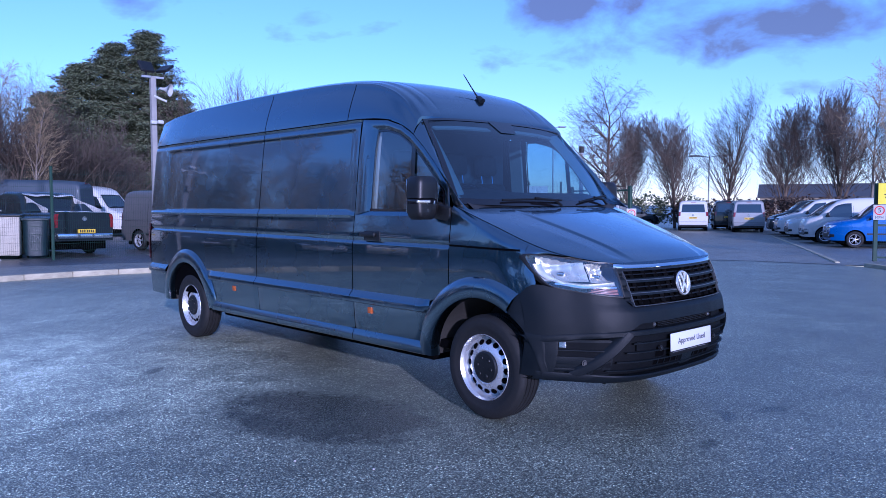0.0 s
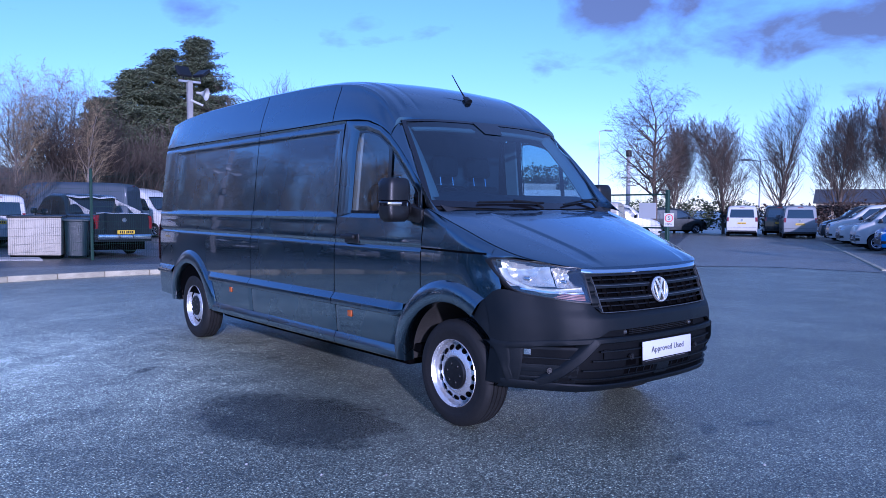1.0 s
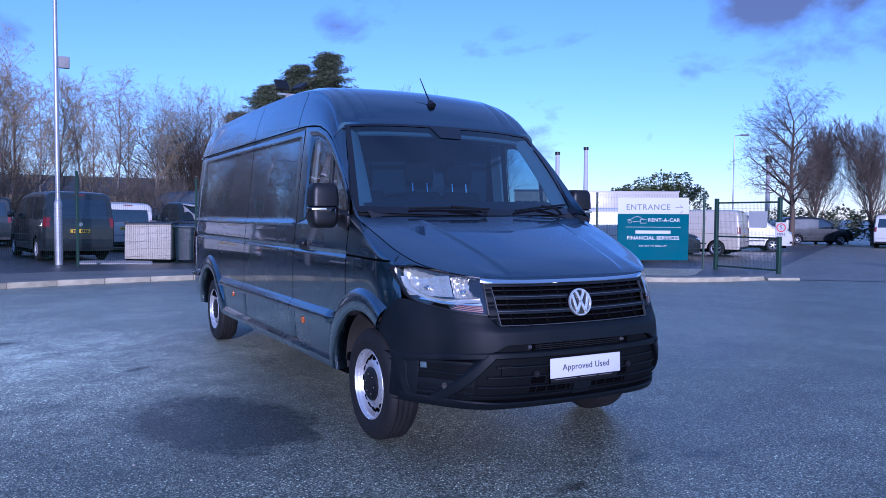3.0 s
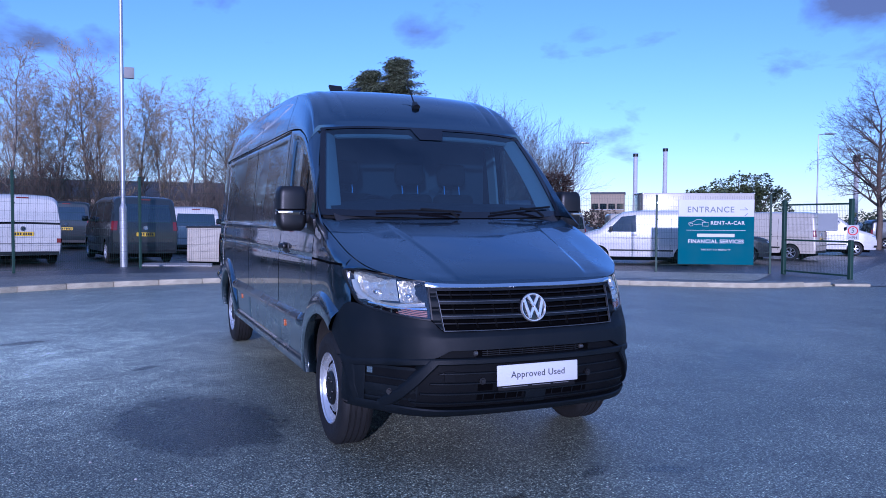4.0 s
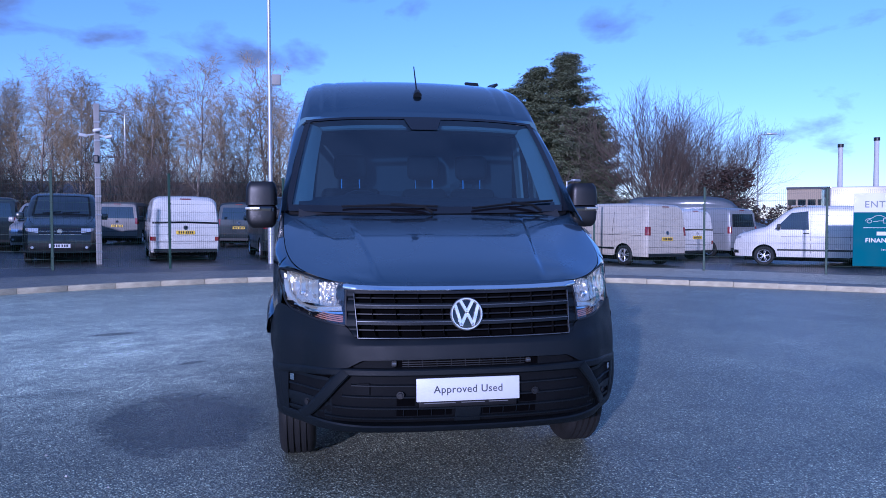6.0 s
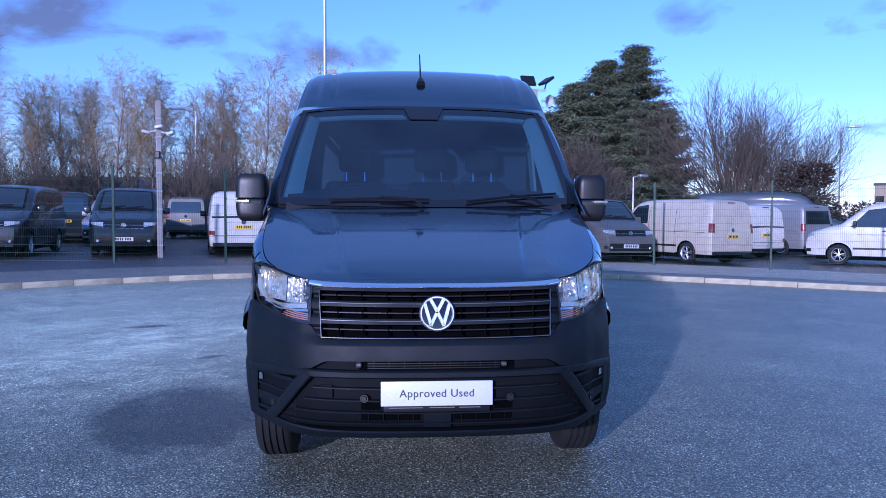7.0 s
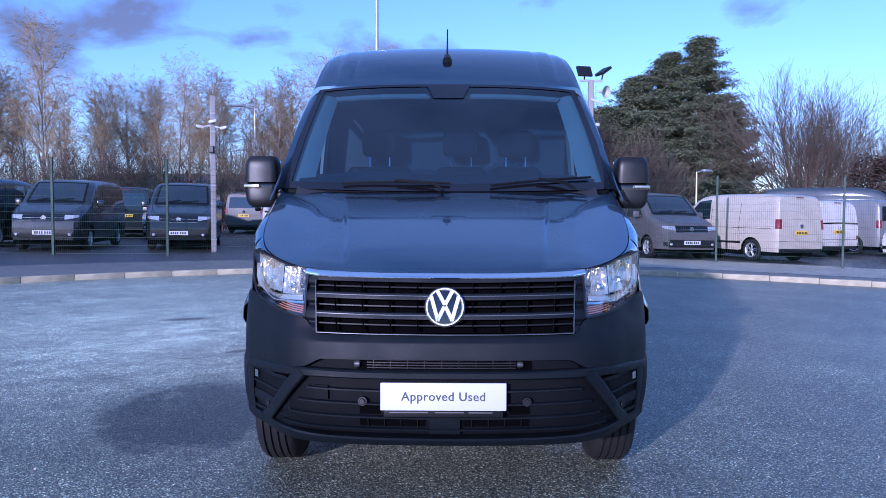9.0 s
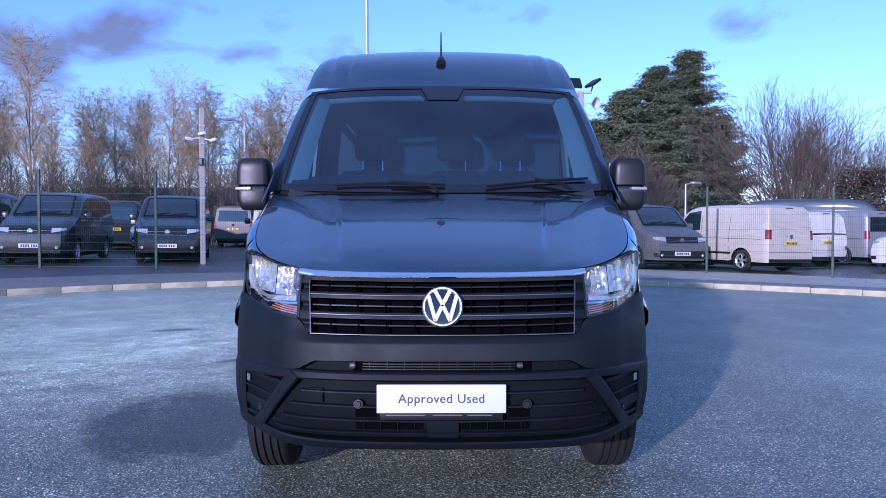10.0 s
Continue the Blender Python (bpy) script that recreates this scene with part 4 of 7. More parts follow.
def nose_sheet(lo, hi, a, b, nu=40, nv=8, off=0.0, thick=0.0):
    """A sheet on the nose between two heights that depend on the place across."""
    bm = bmesh.new()
    def fn(p, q):
        u = a + (b - a) * p
        z = lo(u) + (hi(u) - lo(u)) * q
        return front(u, z, off)
    grid(bm, fn, nu, nv, thick, (0, 1.5, 0.7))
    return bm


M_LOWPANEL = material("black_grille_panel", (0.0042, 0.0050, 0.0062), 0.65, 0, 0.12, 5, 300, 0.1, 600, spec=0.1)
# upper bumper skin: between the crease and the grille and lamps
U_END = 0.992
top_edge = lambda u: interp(abs(u), [(0, .822), (.548, .822), (.568, .835), (.606, .885), (.70, .895), (.85, .925), (.93, .96), (.957, .960), (.975, .940), (U_END, .892)])
low_edge = lambda u: interp(abs(u), [(0, .725), (.53, .722), (.60, .684), (.75, .668), (.9, .648), (U_END, .628)])
bm = bmesh.new()
def bumper_skin(p, q):
    """An upright band below a crease, leaning back above it."""
    u = (p * 2 - 1) * U_END
    z = low_edge(u) + (top_edge(u) - low_edge(u)) * q
    lean = interp(abs(u), [(0, .62), (.55, .62), (.64, .22), (U_END, .08)])
    return front(u, z, 0.014 - lean * min(max(z - .793, 0), .05))
grid(bm, bumper_skin, 110, 22, 0.02, (0, 1.5, 0.7))
bumper = part("front_bumper", bm, M_PLASTIC, van, "textured dark grey plastic bumper")
# inner face behind all openings, near-black so its colour stands for deep shade
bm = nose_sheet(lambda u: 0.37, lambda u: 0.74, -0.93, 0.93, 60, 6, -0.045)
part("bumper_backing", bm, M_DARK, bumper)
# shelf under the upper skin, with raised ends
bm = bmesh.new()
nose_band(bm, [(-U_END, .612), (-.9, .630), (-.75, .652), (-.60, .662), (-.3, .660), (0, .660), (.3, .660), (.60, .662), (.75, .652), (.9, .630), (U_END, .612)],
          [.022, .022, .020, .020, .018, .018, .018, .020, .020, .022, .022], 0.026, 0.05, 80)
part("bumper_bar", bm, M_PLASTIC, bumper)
# slot with its slats, set back under the skin; its shade is a near-black sheet
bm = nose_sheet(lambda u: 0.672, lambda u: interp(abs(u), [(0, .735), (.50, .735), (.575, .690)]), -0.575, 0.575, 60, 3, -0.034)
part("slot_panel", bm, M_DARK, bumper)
for s in (-1, 1):
    bm = nose_sheet(lambda u: 0.676, lambda u: interp(abs(u), [(.36, .730), (.50, .730), (.572, .690)]), s * .37, s * .572, 16, 3, -0.018, .012)
    part("slot_end", bm, M_LOWPANEL, bumper)
for z in (0.684, 0.695, 0.706, 0.717):
    bm = bmesh.new()
    nose_band(bm, [(-.33, z), (0, z), (.30, z)], 0.0022, 0.0, 0.012, 12, 0.024)
    part("slot_bar", bm, M_BLACK, bumper)
for k in range(9):
    bm = bmesh.new()
    u = -.30 + .072 * k
    nose_band(bm, [(u, .680), (u, .722)], .0016, 0.0, 0.006, 4, 0.022)
    part("slot_upright", bm, M_BLACK, bumper)
for x, r in ((-.375, .016), (.315, .013)):
    bm = bmesh.new()
    lathe(bm, [(0.0, -0.01), (r * .6, -0.01), (r, -.006), (r, 0.012), (r * .8, .016), (0.0, 0.016)], 16, pose(x, Fz(.7) + Cu(abs(x)) + 0.026, 0.699))
    part("tow_cap", bm, M_SATIN, bumper)
# lower grille bars
bm = nose_sheet(lambda u: interp(abs(u), [(0, .395), (.74, .40), (.80, .41)]), lambda u: interp(abs(u), [(0, .642), (.60, .642), (.80, .42)]), -.80, .80, 60, 6, -0.012)
part("grille_panel", bm, M_LOWPANEL, bumper)
for z, w, h in ((0.596, .585, .0050), (0.539, .630, .0050), (0.480, .675, .0058), (0.425, .715, .0050)):
    bm = bmesh.new()
    nose_band(bm, [(-w, z), (-w / 2, z - 0.004), (0, z - 0.006), (w / 2, z - 0.004), (w, z)], h, 0.014, 0.03, 40)
    part("grille_bar", bm, M_PLASTIC, bumper)
# air openings drawn as flat near-black patches, shade put into the colour
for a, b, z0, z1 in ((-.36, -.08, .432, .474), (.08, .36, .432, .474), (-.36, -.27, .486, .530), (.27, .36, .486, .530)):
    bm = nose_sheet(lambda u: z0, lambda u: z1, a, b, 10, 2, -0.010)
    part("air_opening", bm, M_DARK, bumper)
    if z0 < .45:
        for k in range(4):
            bm = bmesh.new()
            u = a + .035 + .07 * k
            nose_band(bm, [(u, z0), (u, z1)], .002, -.002, .006, 3)
            part("upright", bm, M_PLASTIC, bumper)
bm = bmesh.new()
nose_band(bm, [(-.965, .382), (-.85, .376), (-.7, .370), (-.45, .364), (0, .362), (.45, .364), (.7, .370), (.85, .376), (.965, .382)], [.030, .031, .028, .022, .020, .022, .028, .031, .030], 0.03, 0.06, 70)
part("lower_lip", bm, M_PLASTIC, bumper)
bm = nose_sheet(lambda u: 0.40, lambda u: 0.50, -0.065, 0.065, 6, 4, 0.008, 0.03)
part("centre_block", bm, M_PLASTIC, bumper)
for s in (-1, 1):
    bm = bmesh.new()
    nose_band(bm, [(s * .615, .662), (s * .675, .590), (s * .735, .51), (s * .80, .425), (s * .835, .392)], [.030, .027, .026, .026, .026], 0.032, 0.05, 24)
    part("diagonal_bar", bm, M_PLASTIC, bumper)
    # fog pocket: slats and outer cheek
    bm = nose_sheet(lambda u: .392, lambda u: interp(abs(u), [(.66, .60), (.70, .622), (.97, .612)]), s * .68, s * .92, 16, 5, -0.012)
    part("pocket_panel", bm, M_PLASTIC, bumper)
    for z, a, b, h in ((.552, .72, .905, .005), (.487, .765, .905, .026), (.425, .82, .90, .010)):
        bm = bmesh.new()
        nose_band(bm, [(s * a, z), (s * (a + b) / 2, z), (s * b, z)], h, 0.010, 0.02, 12)
        part("pocket_slat", bm, M_PLASTIC, bumper)
    bm = nose_sheet(lambda u: interp(abs(u), [(.70, .575), (.76, .512), (.905, .512)]), lambda u: interp(abs(u), [(.69, .606), (.905, .600)]), s * .695, s * .903, 14, 3, -0.008)
    part("pocket_opening", bm, M_LOWPANEL, bumper)
    bm = bmesh.new()
    nose_band(bm, [(s * .938, .632), (s * .940, .55), (s * .940, .47), (s * .935, .375)], .040, 0.020, 0.05, 16)
    part("pocket_cheek", bm, M_PLASTIC, bumper)
    bm = bmesh.new()
    nose_band(bm, [(s * .884, .570), (s * .884, .603)], .013, 0.006, 0.01, 6, -0.004)
    part("fog_lamp", bm, M_CHROME, bumper, "small square fog lamp")
    for u, z in ((.345, .548), (.80, .475)):
        bm = bmesh.new()
        p = front(s * u, z, 0.012)
        lathe(bm, [(0.0, 0.012), (0.011, 0.012), (0.0125, 0.010), (0.0125, 0.004), (0.019, 0.004), (0.019, -0.01)], 18,
              Matrix.Translation(p) @ pose(0, 0, 0, 0, 0, -90 + s * (4 if u < .5 else 38)))
        part("parking_sensor", bm, M_BLACK, bumper)
    # cheek between bumper and arch
    bm = bmesh.new()
    def cheek(p, q):
        z = .362 + .593 * q
        arc = AX_F - math.sqrt(max((R_ARCH + .004) ** 2 - (z - HUB) ** 2, 0)) if z < .778 else interp(z, [(.778, .722), (.889, .664), (.915, .60), (.957, .546)])
        v0 = min(Fz(z) + Cu(.93), arc - .05)
        v = v0 + (arc - v0) * p
        k = min(max(1 - (arc - v) / min(.10, .75 * (arc - v0)), 0), 1)
        flare = .007 * k * k * (3 - 2 * k) * min(max((.90 - z) / .10, 0), 1)
        step = .003 + .010 * min(max((.650 - z) / .012, 0), 1)
        return Vector((s * (half_width(v, z) + flare + step * min((p + .10) / .35, 1)), v, z))
    grid(bm, cheek, 14, 44, .03, (0, 1.2, .7))
    part("bumper_end", bm, M_PLASTIC, bumper)

bm = nose_sheet(lambda u: .548, lambda u: .606, -.555, -.495, 6, 4, 0.002, .01)
part("towing_cover", bm, M_LOWPANEL, bumper)

# radiator grille; the sheet behind its slats is coloured near-black as shade
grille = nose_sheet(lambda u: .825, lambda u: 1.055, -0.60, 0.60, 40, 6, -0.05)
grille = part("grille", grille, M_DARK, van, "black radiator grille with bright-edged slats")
gw = lambda z: interp(z, [(.82, .548), (1.06, .566)])
for z in (0.985, 0.905):
    bm = bmesh.new()
    w = gw(z)
    nose_band(bm, [(-w, z), (-w / 2, z - .004), (0, z - .006), (w / 2, z - .004), (w, z)], .0135, 0.004, 0.03, 40)
    part("main_slat", bm, M_PLASTIC, grille)
    for dz in (0.004,):
        bm = bmesh.new()
        nose_band(bm, [(-w, z + dz), (-w / 2, z + dz - .004), (0, z + dz - .006), (w / 2, z + dz - .004), (w, z + dz)], .0022, 0.0065, 0.008, 40)
        part("bright_edge", bm, M_SATIN, grille)
for z in (1.022, 0.943, 0.866):
    bm = bmesh.new()
    w = gw(z)
    nose_band(bm, [(-w, z), (-w / 2, z - .004), (0, z - .006), (w / 2, z - .004), (w, z)], .0038, -0.014, 0.02, 32)
    part("thin_slat", bm, M_BLACK, grille)
for k in range(-4, 5):
    if k:
        u = k * 0.118
        bm = bmesh.new()
        nose_band(bm, [(u * 0.98, .836), (u, .93), (u * 1.02, 1.040)], .0014, -0.036, 0.006, 8)
        part("upright", bm, M_BLACK, grille)
for s in (-1, 1):
    # stepped end piece beside the lamp
    bm = bmesh.new()
    def endp(p, q):
        z = .835 + .22 * q
        a, b = gw(z) - 0.004, interp(z, [(.83, .560), (.89, .606), (1.06, .609)])
        u = a + (b - a) * p
        return front(s * u, z, 0.006 - 0.022 * abs(math.sin(3 * math.pi * (q + 0.02))) ** 6)
    grid(bm, endp, 5, 30)
    part("grille_end", bm, M_PLASTIC, grille)
    bm = bmesh.new()
    nose_band(bm, [(s * .549, .830), (s * .556, .93), (s * .565, 1.045)], .0022, 0.008, 0.01, 10)
    part("bright_edge", bm, M_SATIN, grille)
bm = bmesh.new()
nose_band(bm, [(-.55, .829), (-.3, .827), (0, .826), (.3, .827), (.55, .829)], .0018, 0.006, 0.008, 40)
part("bright_edge", bm, M_SATIN, grille)
bm = bmesh.new()
nose_band(bm, [(-.617, 1.082), (-.55, 1.074), (-.3, 1.068), (0, 1.067), (.3, 1.068), (.55, 1.074), (.617, 1.082)], [.016, .014, .012, .012, .012, .014, .016], 0.012, 0.03, 50)
part("chrome_strip", bm, M_CHROME, grille, "polished chrome strip")
bm = bmesh.new()
nose_band(bm, [(-.607, 1.052), (0, 1.046), (.607, 1.052)], .008, 0.0, 0.03, 40)
part("strip_base", bm, M_BLACK, grille)

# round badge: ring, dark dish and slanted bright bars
M_BADGE = Matrix.Translation(front(0, .94, 0.012)) @ pose(0, 0, 0, 0, 0, -90) @ pose(0, 0, 0, 0, -10, 0)
bm = bmesh.new()
lathe(bm, [(0.070, 0.004), (0.0745, 0.014), (0.079, 0.014), (0.083, 0.006), (0.083, -0.03)], 48, M_BADGE)
badge = part("badge", bm, M_BADGEBAR, grille, "round chrome badge")
bm = bmesh.new()
lathe(bm, [(0.0001, 0.004), (0.072, 0.004), (0.086, 0.002), (0.087, -0.03)], 40, M_BADGE)
part("badge_dish", bm, M_GLOSSBLACK, badge)
def badge_bar(x0, z0, x1, z1, w=0.0085):
    a = Vector((0.010, x0, z0)); b = Vector((0.010, x1, z1))
    d = b - a
    ang = math.degrees(math.atan2(d.z, d.y))
    bm = bmesh.new()
    box(bm, (0.012, d.length + w, w * 2), M_BADGE @ Matrix.Translation((a + b) / 2) @ pose(0, 0, 0, ang, 0, 0), 0.002, 1)
    part("badge_bar", bm, M_BADGEBAR, badge)
for sx in (-1, 1):
    badge_bar(sx * .030, .064, sx * 0.002, .012)
    badge_bar(sx * .058, .043, sx * .030, -.056)
    badge_bar(sx * .030, -.056, sx * 0.004, -.002)

# number plate area: white board with its two words
bm = bmesh.new()
box(bm, (0.525, 0.008, 0.116), pose(-0.005, -0.022, 0.574, -2), 0.0035, 2)
board = part("front_board", bm, M_WHITEPLATE, van, "white board lettered Approved Used")
words("lettering", "Approved Used", 0.0515, M_LETTER, board, pose(-0.005, -0.0275, 0.574, 88), "dark grey lettering", 0.0008, 1.07, weight=0.0003)
bm = bmesh.new()
box(bm, (0.50, 0.012, 0.03), pose(-0.005, -0.010, 0.500, -2), 0.003)
part("plate_holder", bm, M_MATTE, van)

for x, w in ((-.15, .16), (.02, .12), (.15, .10)):
    bm = bmesh.new()
    box(bm, (w, .003, .004), pose(x, -.0175, .506, -2))
    part("print_bar", bm, M_SIGNPRINT, van)

# head lamps
def lamp_top(u): return interp(u, [(.607, 1.092), (.70, 1.105), (.80, 1.128), (.90, 1.148), (.957, 1.150)])
def lamp_low(u): return interp(u, [(.600, .888), (.70, .898), (.80, .918), (.90, .955), (.935, 1.02), (.957, 1.10)])
for s in (-1, 1):
    bm = bmesh.new()
    def tub(p, q):
        u = .612 + .338 * p
        z = lamp_low(u) + .004 + (lamp_top(u) - lamp_low(u) - .008) * q
        depth = 0.075 * min(1, 6 * min(p, 1 - p, q, 1 - q) + 0.0)
        return front(s * u, z, -0.004 - depth)
    grid(bm, tub, 28, 16)
    lamp = part("head_lamp", bm, M_GLOSSBLACK, van, "large clear headlamp with twin reflectors")
    bm = bmesh.new()
    def cover(p, q):
        u = .606 + .351 * p
        z = lamp_low(u) + (lamp_top(u) - lamp_low(u)) * q
        return front(s * u, z, 0.008 + 0.008 * math.sin(math.pi * p) * math.sin(math.pi * q))
    grid(bm, cover, 24, 12)
    lens = part("lens", bm, M_LENS, lamp, "clear lens")
    lens.visible_shadow = False
    for u0, u1, zl, zh, bulb in ((.616, .735, .980, 1.098, (.69, 1.03)), (.740, .912, .992, 1.146, (.82, 1.045))):
        bm = bmesh.new()
        def bowl(p, q):
            u = u0 + (u1 - u0) * p
            z = zl - 0.035 * (u1 - .6) + (zh - zl) * q
            r = max(abs(2 * p - 1), abs(2 * q - 1))
            facet = 0.006 * abs(math.sin(p * 5 * math.pi)) - 0.004 * abs(math.sin((q + .3 * p) * 3 * math.pi))
            return front(s * u, z, -0.022 - 0.045 * (1 - r ** 2) + facet)
        grid(bm, bowl, 40, 24)
        part("reflector", bm, M_REFLECTOR, lamp, "bright faceted reflector")
        bm = bmesh.new()
        p = front(s * bulb[0], bulb[1] - 0.02, -0.045)
        lathe(bm, [(0.001, 0.024), (0.012, 0.02), (0.017, 0.008), (0.017, -0.02)], 16, Matrix.Translation(p) @ pose(0, 0, 0, 0, 0, -90))
        part("bulb_shield", bm, M_CHROME, lamp)
    bm = bmesh.new()
    nose_band(bm, [(s * .625, .968), (s * .70, .962), (s * .78, .955), (s * .84, .975), (s * .90, 1.02), (s * .915, 1.09)], [.014, .012, .016, .012, .016, .014], -0.015, 0.02, 24)
    part("bright_trim", bm, M_REFLECTOR, lamp)
    bm = bmesh.new()
    nose_band(bm, [(s * .618, .946), (s * .70, .944), (s * .78, .950), (s * .87, .968)], [.007, .006, .006, .006], -0.014, 0.02, 20)
    part("day_strip", bm, M_CHROME, lamp, "thin bright strip")
    for k in range(4):
        bm = bmesh.new()
        z0 = .902 + .009 * k
        nose_band(bm, [(s * .618, z0), (s * .68, z0 + .006), (s * (.76 - .012 * k), z0 + .016)], .0032, -0.014, 0.012, 10)
        part("indicator_rib", bm, M_DULLAMBER, lamp, "dull red-amber indicator rib")
    bm = bmesh.new()
    nose_band(bm, [(s * .612, .888), (s * .70, .898), (s * .80, .918), (s * .895, .952), (s * .93, 1.01), (s * .955, 1.10), (s * .957, 1.146), (s * .90, 1.146), (s * .80, 1.126), (s * .70, 1.103), (s * .61, 1.09), (s * .606, 1.0), (s * .606, .889)],
              .0055, 0.010, 0.03, 90)
    part("lamp_rim", bm, M_BLACK, lamp)


# wheels
def wheel_meshes():
    bm = bmesh.new()
    prof = [(.212, -.10), (.222, -.108), (.235, -.112), (.262, -.116), (.266, -.1185), (.29, -.118), (.312, -.113), (.325, -.108), (.338, -.092), (.345, -.080)]
    for x in (-.060, -.020, .020, .060):
        prof += [(.3475, x - .006), (.338, x - .0045), (.338, x + .0045), (.3475, x + .006)]
    prof += [(.345, .080), (.338, .092), (.325, .108), (.312, .113), (.29, .118), (.266, .1185), (.262, .116), (.235, .112), (.222, .108), (.212, .10)]
    lathe(bm, prof, 56)
    tyre = bm_mesh("tyre", bm, M_RUBBER, True, 50)
    bm = bmesh.new()
    lathe(bm, [(.212, .10), (.218, .112), (.222, .105), (.213, .095), (.205, .075), (.201, .045), (.193, .034), (.185, .040), (.168, .058), (.148, .074), (.128, .084), (.112, .088), (.102, .082), (.06, .08), (.001, .08)], 48)
    rim = bm_mesh("rim", bm, M_STEEL, True, 40)
    # wheel holes drawn as near-black discs, their inner shade painted on
    bm = bmesh.new()
    lathe(bm, [(.001, .0035), (.019, .0035), (.0215, .0), (.0215, -.02)], 12)
    holes = bm_mesh("rim_hole", bm, M_DARK)
    bm = bmesh.new()
    lathe(bm, [(.106, .070), (.105, .093), (.096, .101), (.06, .104), (.03, .107), (.001, .107)], 28)
    for k in range(6):
        a = 2 * math.pi * (k + .5) / 6
        lathe(bm, [(.001, .111), (.010, .111), (.013, .106), (.013, .08)], 10, Matrix.Translation((0, .062 * math.cos(a), .062 * math.sin(a))))
    cap = bm_mesh("hub_cap", bm, M_BLACK)
    bm = bmesh.new()
    lathe(bm, [(.2, .0), (.2, -.02), (.001, -.02)], 24)
    back = bm_mesh("brake_disc", bm, M_DARK)
    return tyre, rim, holes, cap, back


W_ME = wheel_meshes()
for s in (-1, 1):
    for ax in (AX_F, AX_R):
        hub = new("wheel", W_ME[0]); hub.parent = van
        hub.matrix_local = pose(s * 0.866, ax, 0.360, 20 * ax, 0, 0 if s > 0 else 180) @ Matrix.Diagonal((.90, 1.033, 1.033, 1))
        tagged(hub, "black tyre on a silver steel wheel")
        for nm, me in zip(("rim", "rim_hole", "hub_cap", "brake_disc"), W_ME[1:]):
            if nm == "rim_hole":
                for k in range(16):
                    o = new(nm, me); o.parent = hub
                    o.matrix_local = pose(0, 0, 0, 22.5 * k) @ pose(.0635, .168, 0, 0, 0, 42)
                continue
            o = new(nm, me); o.parent = hub

# door mirrors
for s in (-1, 1):
    bm = bmesh.new()
    def shell(z0, z1, w0, w1, d, top):
        """A rounded housing by stacked sections."""
        rings = []
        n = 24
        for j in range(9):
            t = j / 8
            z = z0 + (z1 - z0) * t
            k = (1 - (t ** 7) * 0.22) if top else (1 - (1 - t) ** 5 * 0.30)
            wx, wy = (w0 + (w1 - w0) * t) / 2 * k, d / 2 * k
            ring = []
            for i in range(n):
                a = 2 * math.pi * i / n
                c_, s_ = math.cos(a), math.sin(a)
                x = wx * math.copysign(abs(c_) ** 0.38, c_)
                y = wy * math.copysign(abs(s_) ** 0.5, s_)
                if y > 0:
                    y *= 0.55
                ring.append(bm.verts.new((s * (1.105 + x), 1.47 + y, z)))
            rings.append(ring)
        for A, B in zip(rings, rings[1:]):
            for i in range(n):
                bm.faces.new((A[i], A[(i + 1) % n], B[(i + 1) % n], B[i]))
        bm.faces.new(rings[0][::-1]); bm.faces.new(rings[-1])
    shell(1.515, 1.668, .205, .195, .20, True)
    mirror = part("door_mirror", bm, M_BLACK, van, "large black plastic door mirror")
    bm = bmesh.new()
    shell(1.365, 1.475, .19, .205, .19, False)
    part("mirror_foot", bm, M_BLACK, mirror)
    bm = bmesh.new()
    shell(1.472, 1.518, .20, .20, .185, True)
    part("mirror_band", bm, M_GLOSSBLACK, mirror)
    bm = bmesh.new()
    box(bm, (0.10, 0.03, 0.018), pose(s * 1.155, 1.383, 1.492, 0, 0, s * 14), 0.005)
    part("mirror_indicator", bm, M_REFLECTOR, mirror, "clear indicator strip")
    bm = bmesh.new()
    box(bm, (0.15, 0.10, 0.07), pose(s * 1.0, 1.46, 1.455), 0.02)
    box(bm, (0.05, 0.20, 0.12), pose(s * .965, 1.40, 1.415, 12, s * 8, 0), 0.02)
    part("mirror_arm", bm, M_BLACK, mirror)
    bm = bmesh.new()
    box(bm, (0.17, 0.004, 0.24), pose(s * 1.10, 1.527, 1.53), 0.001)
    part("mirror_glass", bm, M_CHROME, mirror, "mirror glass")

# wipers and aerial
for pts, piv in (([(-.62, .035), (-.30, .052), (.02, .045)], (-.28, .02)), ([(.26, .028), (.55, .062), (.88, .085)], (.50, .02))):
    bm = bmesh.new()
    c = smooth_curve([screen(a, b, 0.022) for a, b in pts], 12)
    tube(bm, c, 0.008, 6)
    tube(bm, [screen(piv[0] + .26, -0.01, 0.022), screen(piv[0] + .20, piv[1] + .012, 0.036), screen(pts[1][0], pts[1][1], 0.034)], 0.010, 6)
    part("wiper", bm, M_MATTE, van, "black windscreen wiper")
p = roof_point(0, 1.96)
bm = bmesh.new()
tube(bm, [p + Vector((0, -.03, -.01)), p + Vector((0, 0.0, .022)), p + Vector((0, .03, .036))], .032, 12, .012)
tube(bm, [p + Vector((0, 0.01, .02)), p + Vector((0, .10, .13)), p + Vector((0, .19, .245))], .007, 6, .004)
part("aerial", bm, M_BLACK, van, "short black roof aerial")

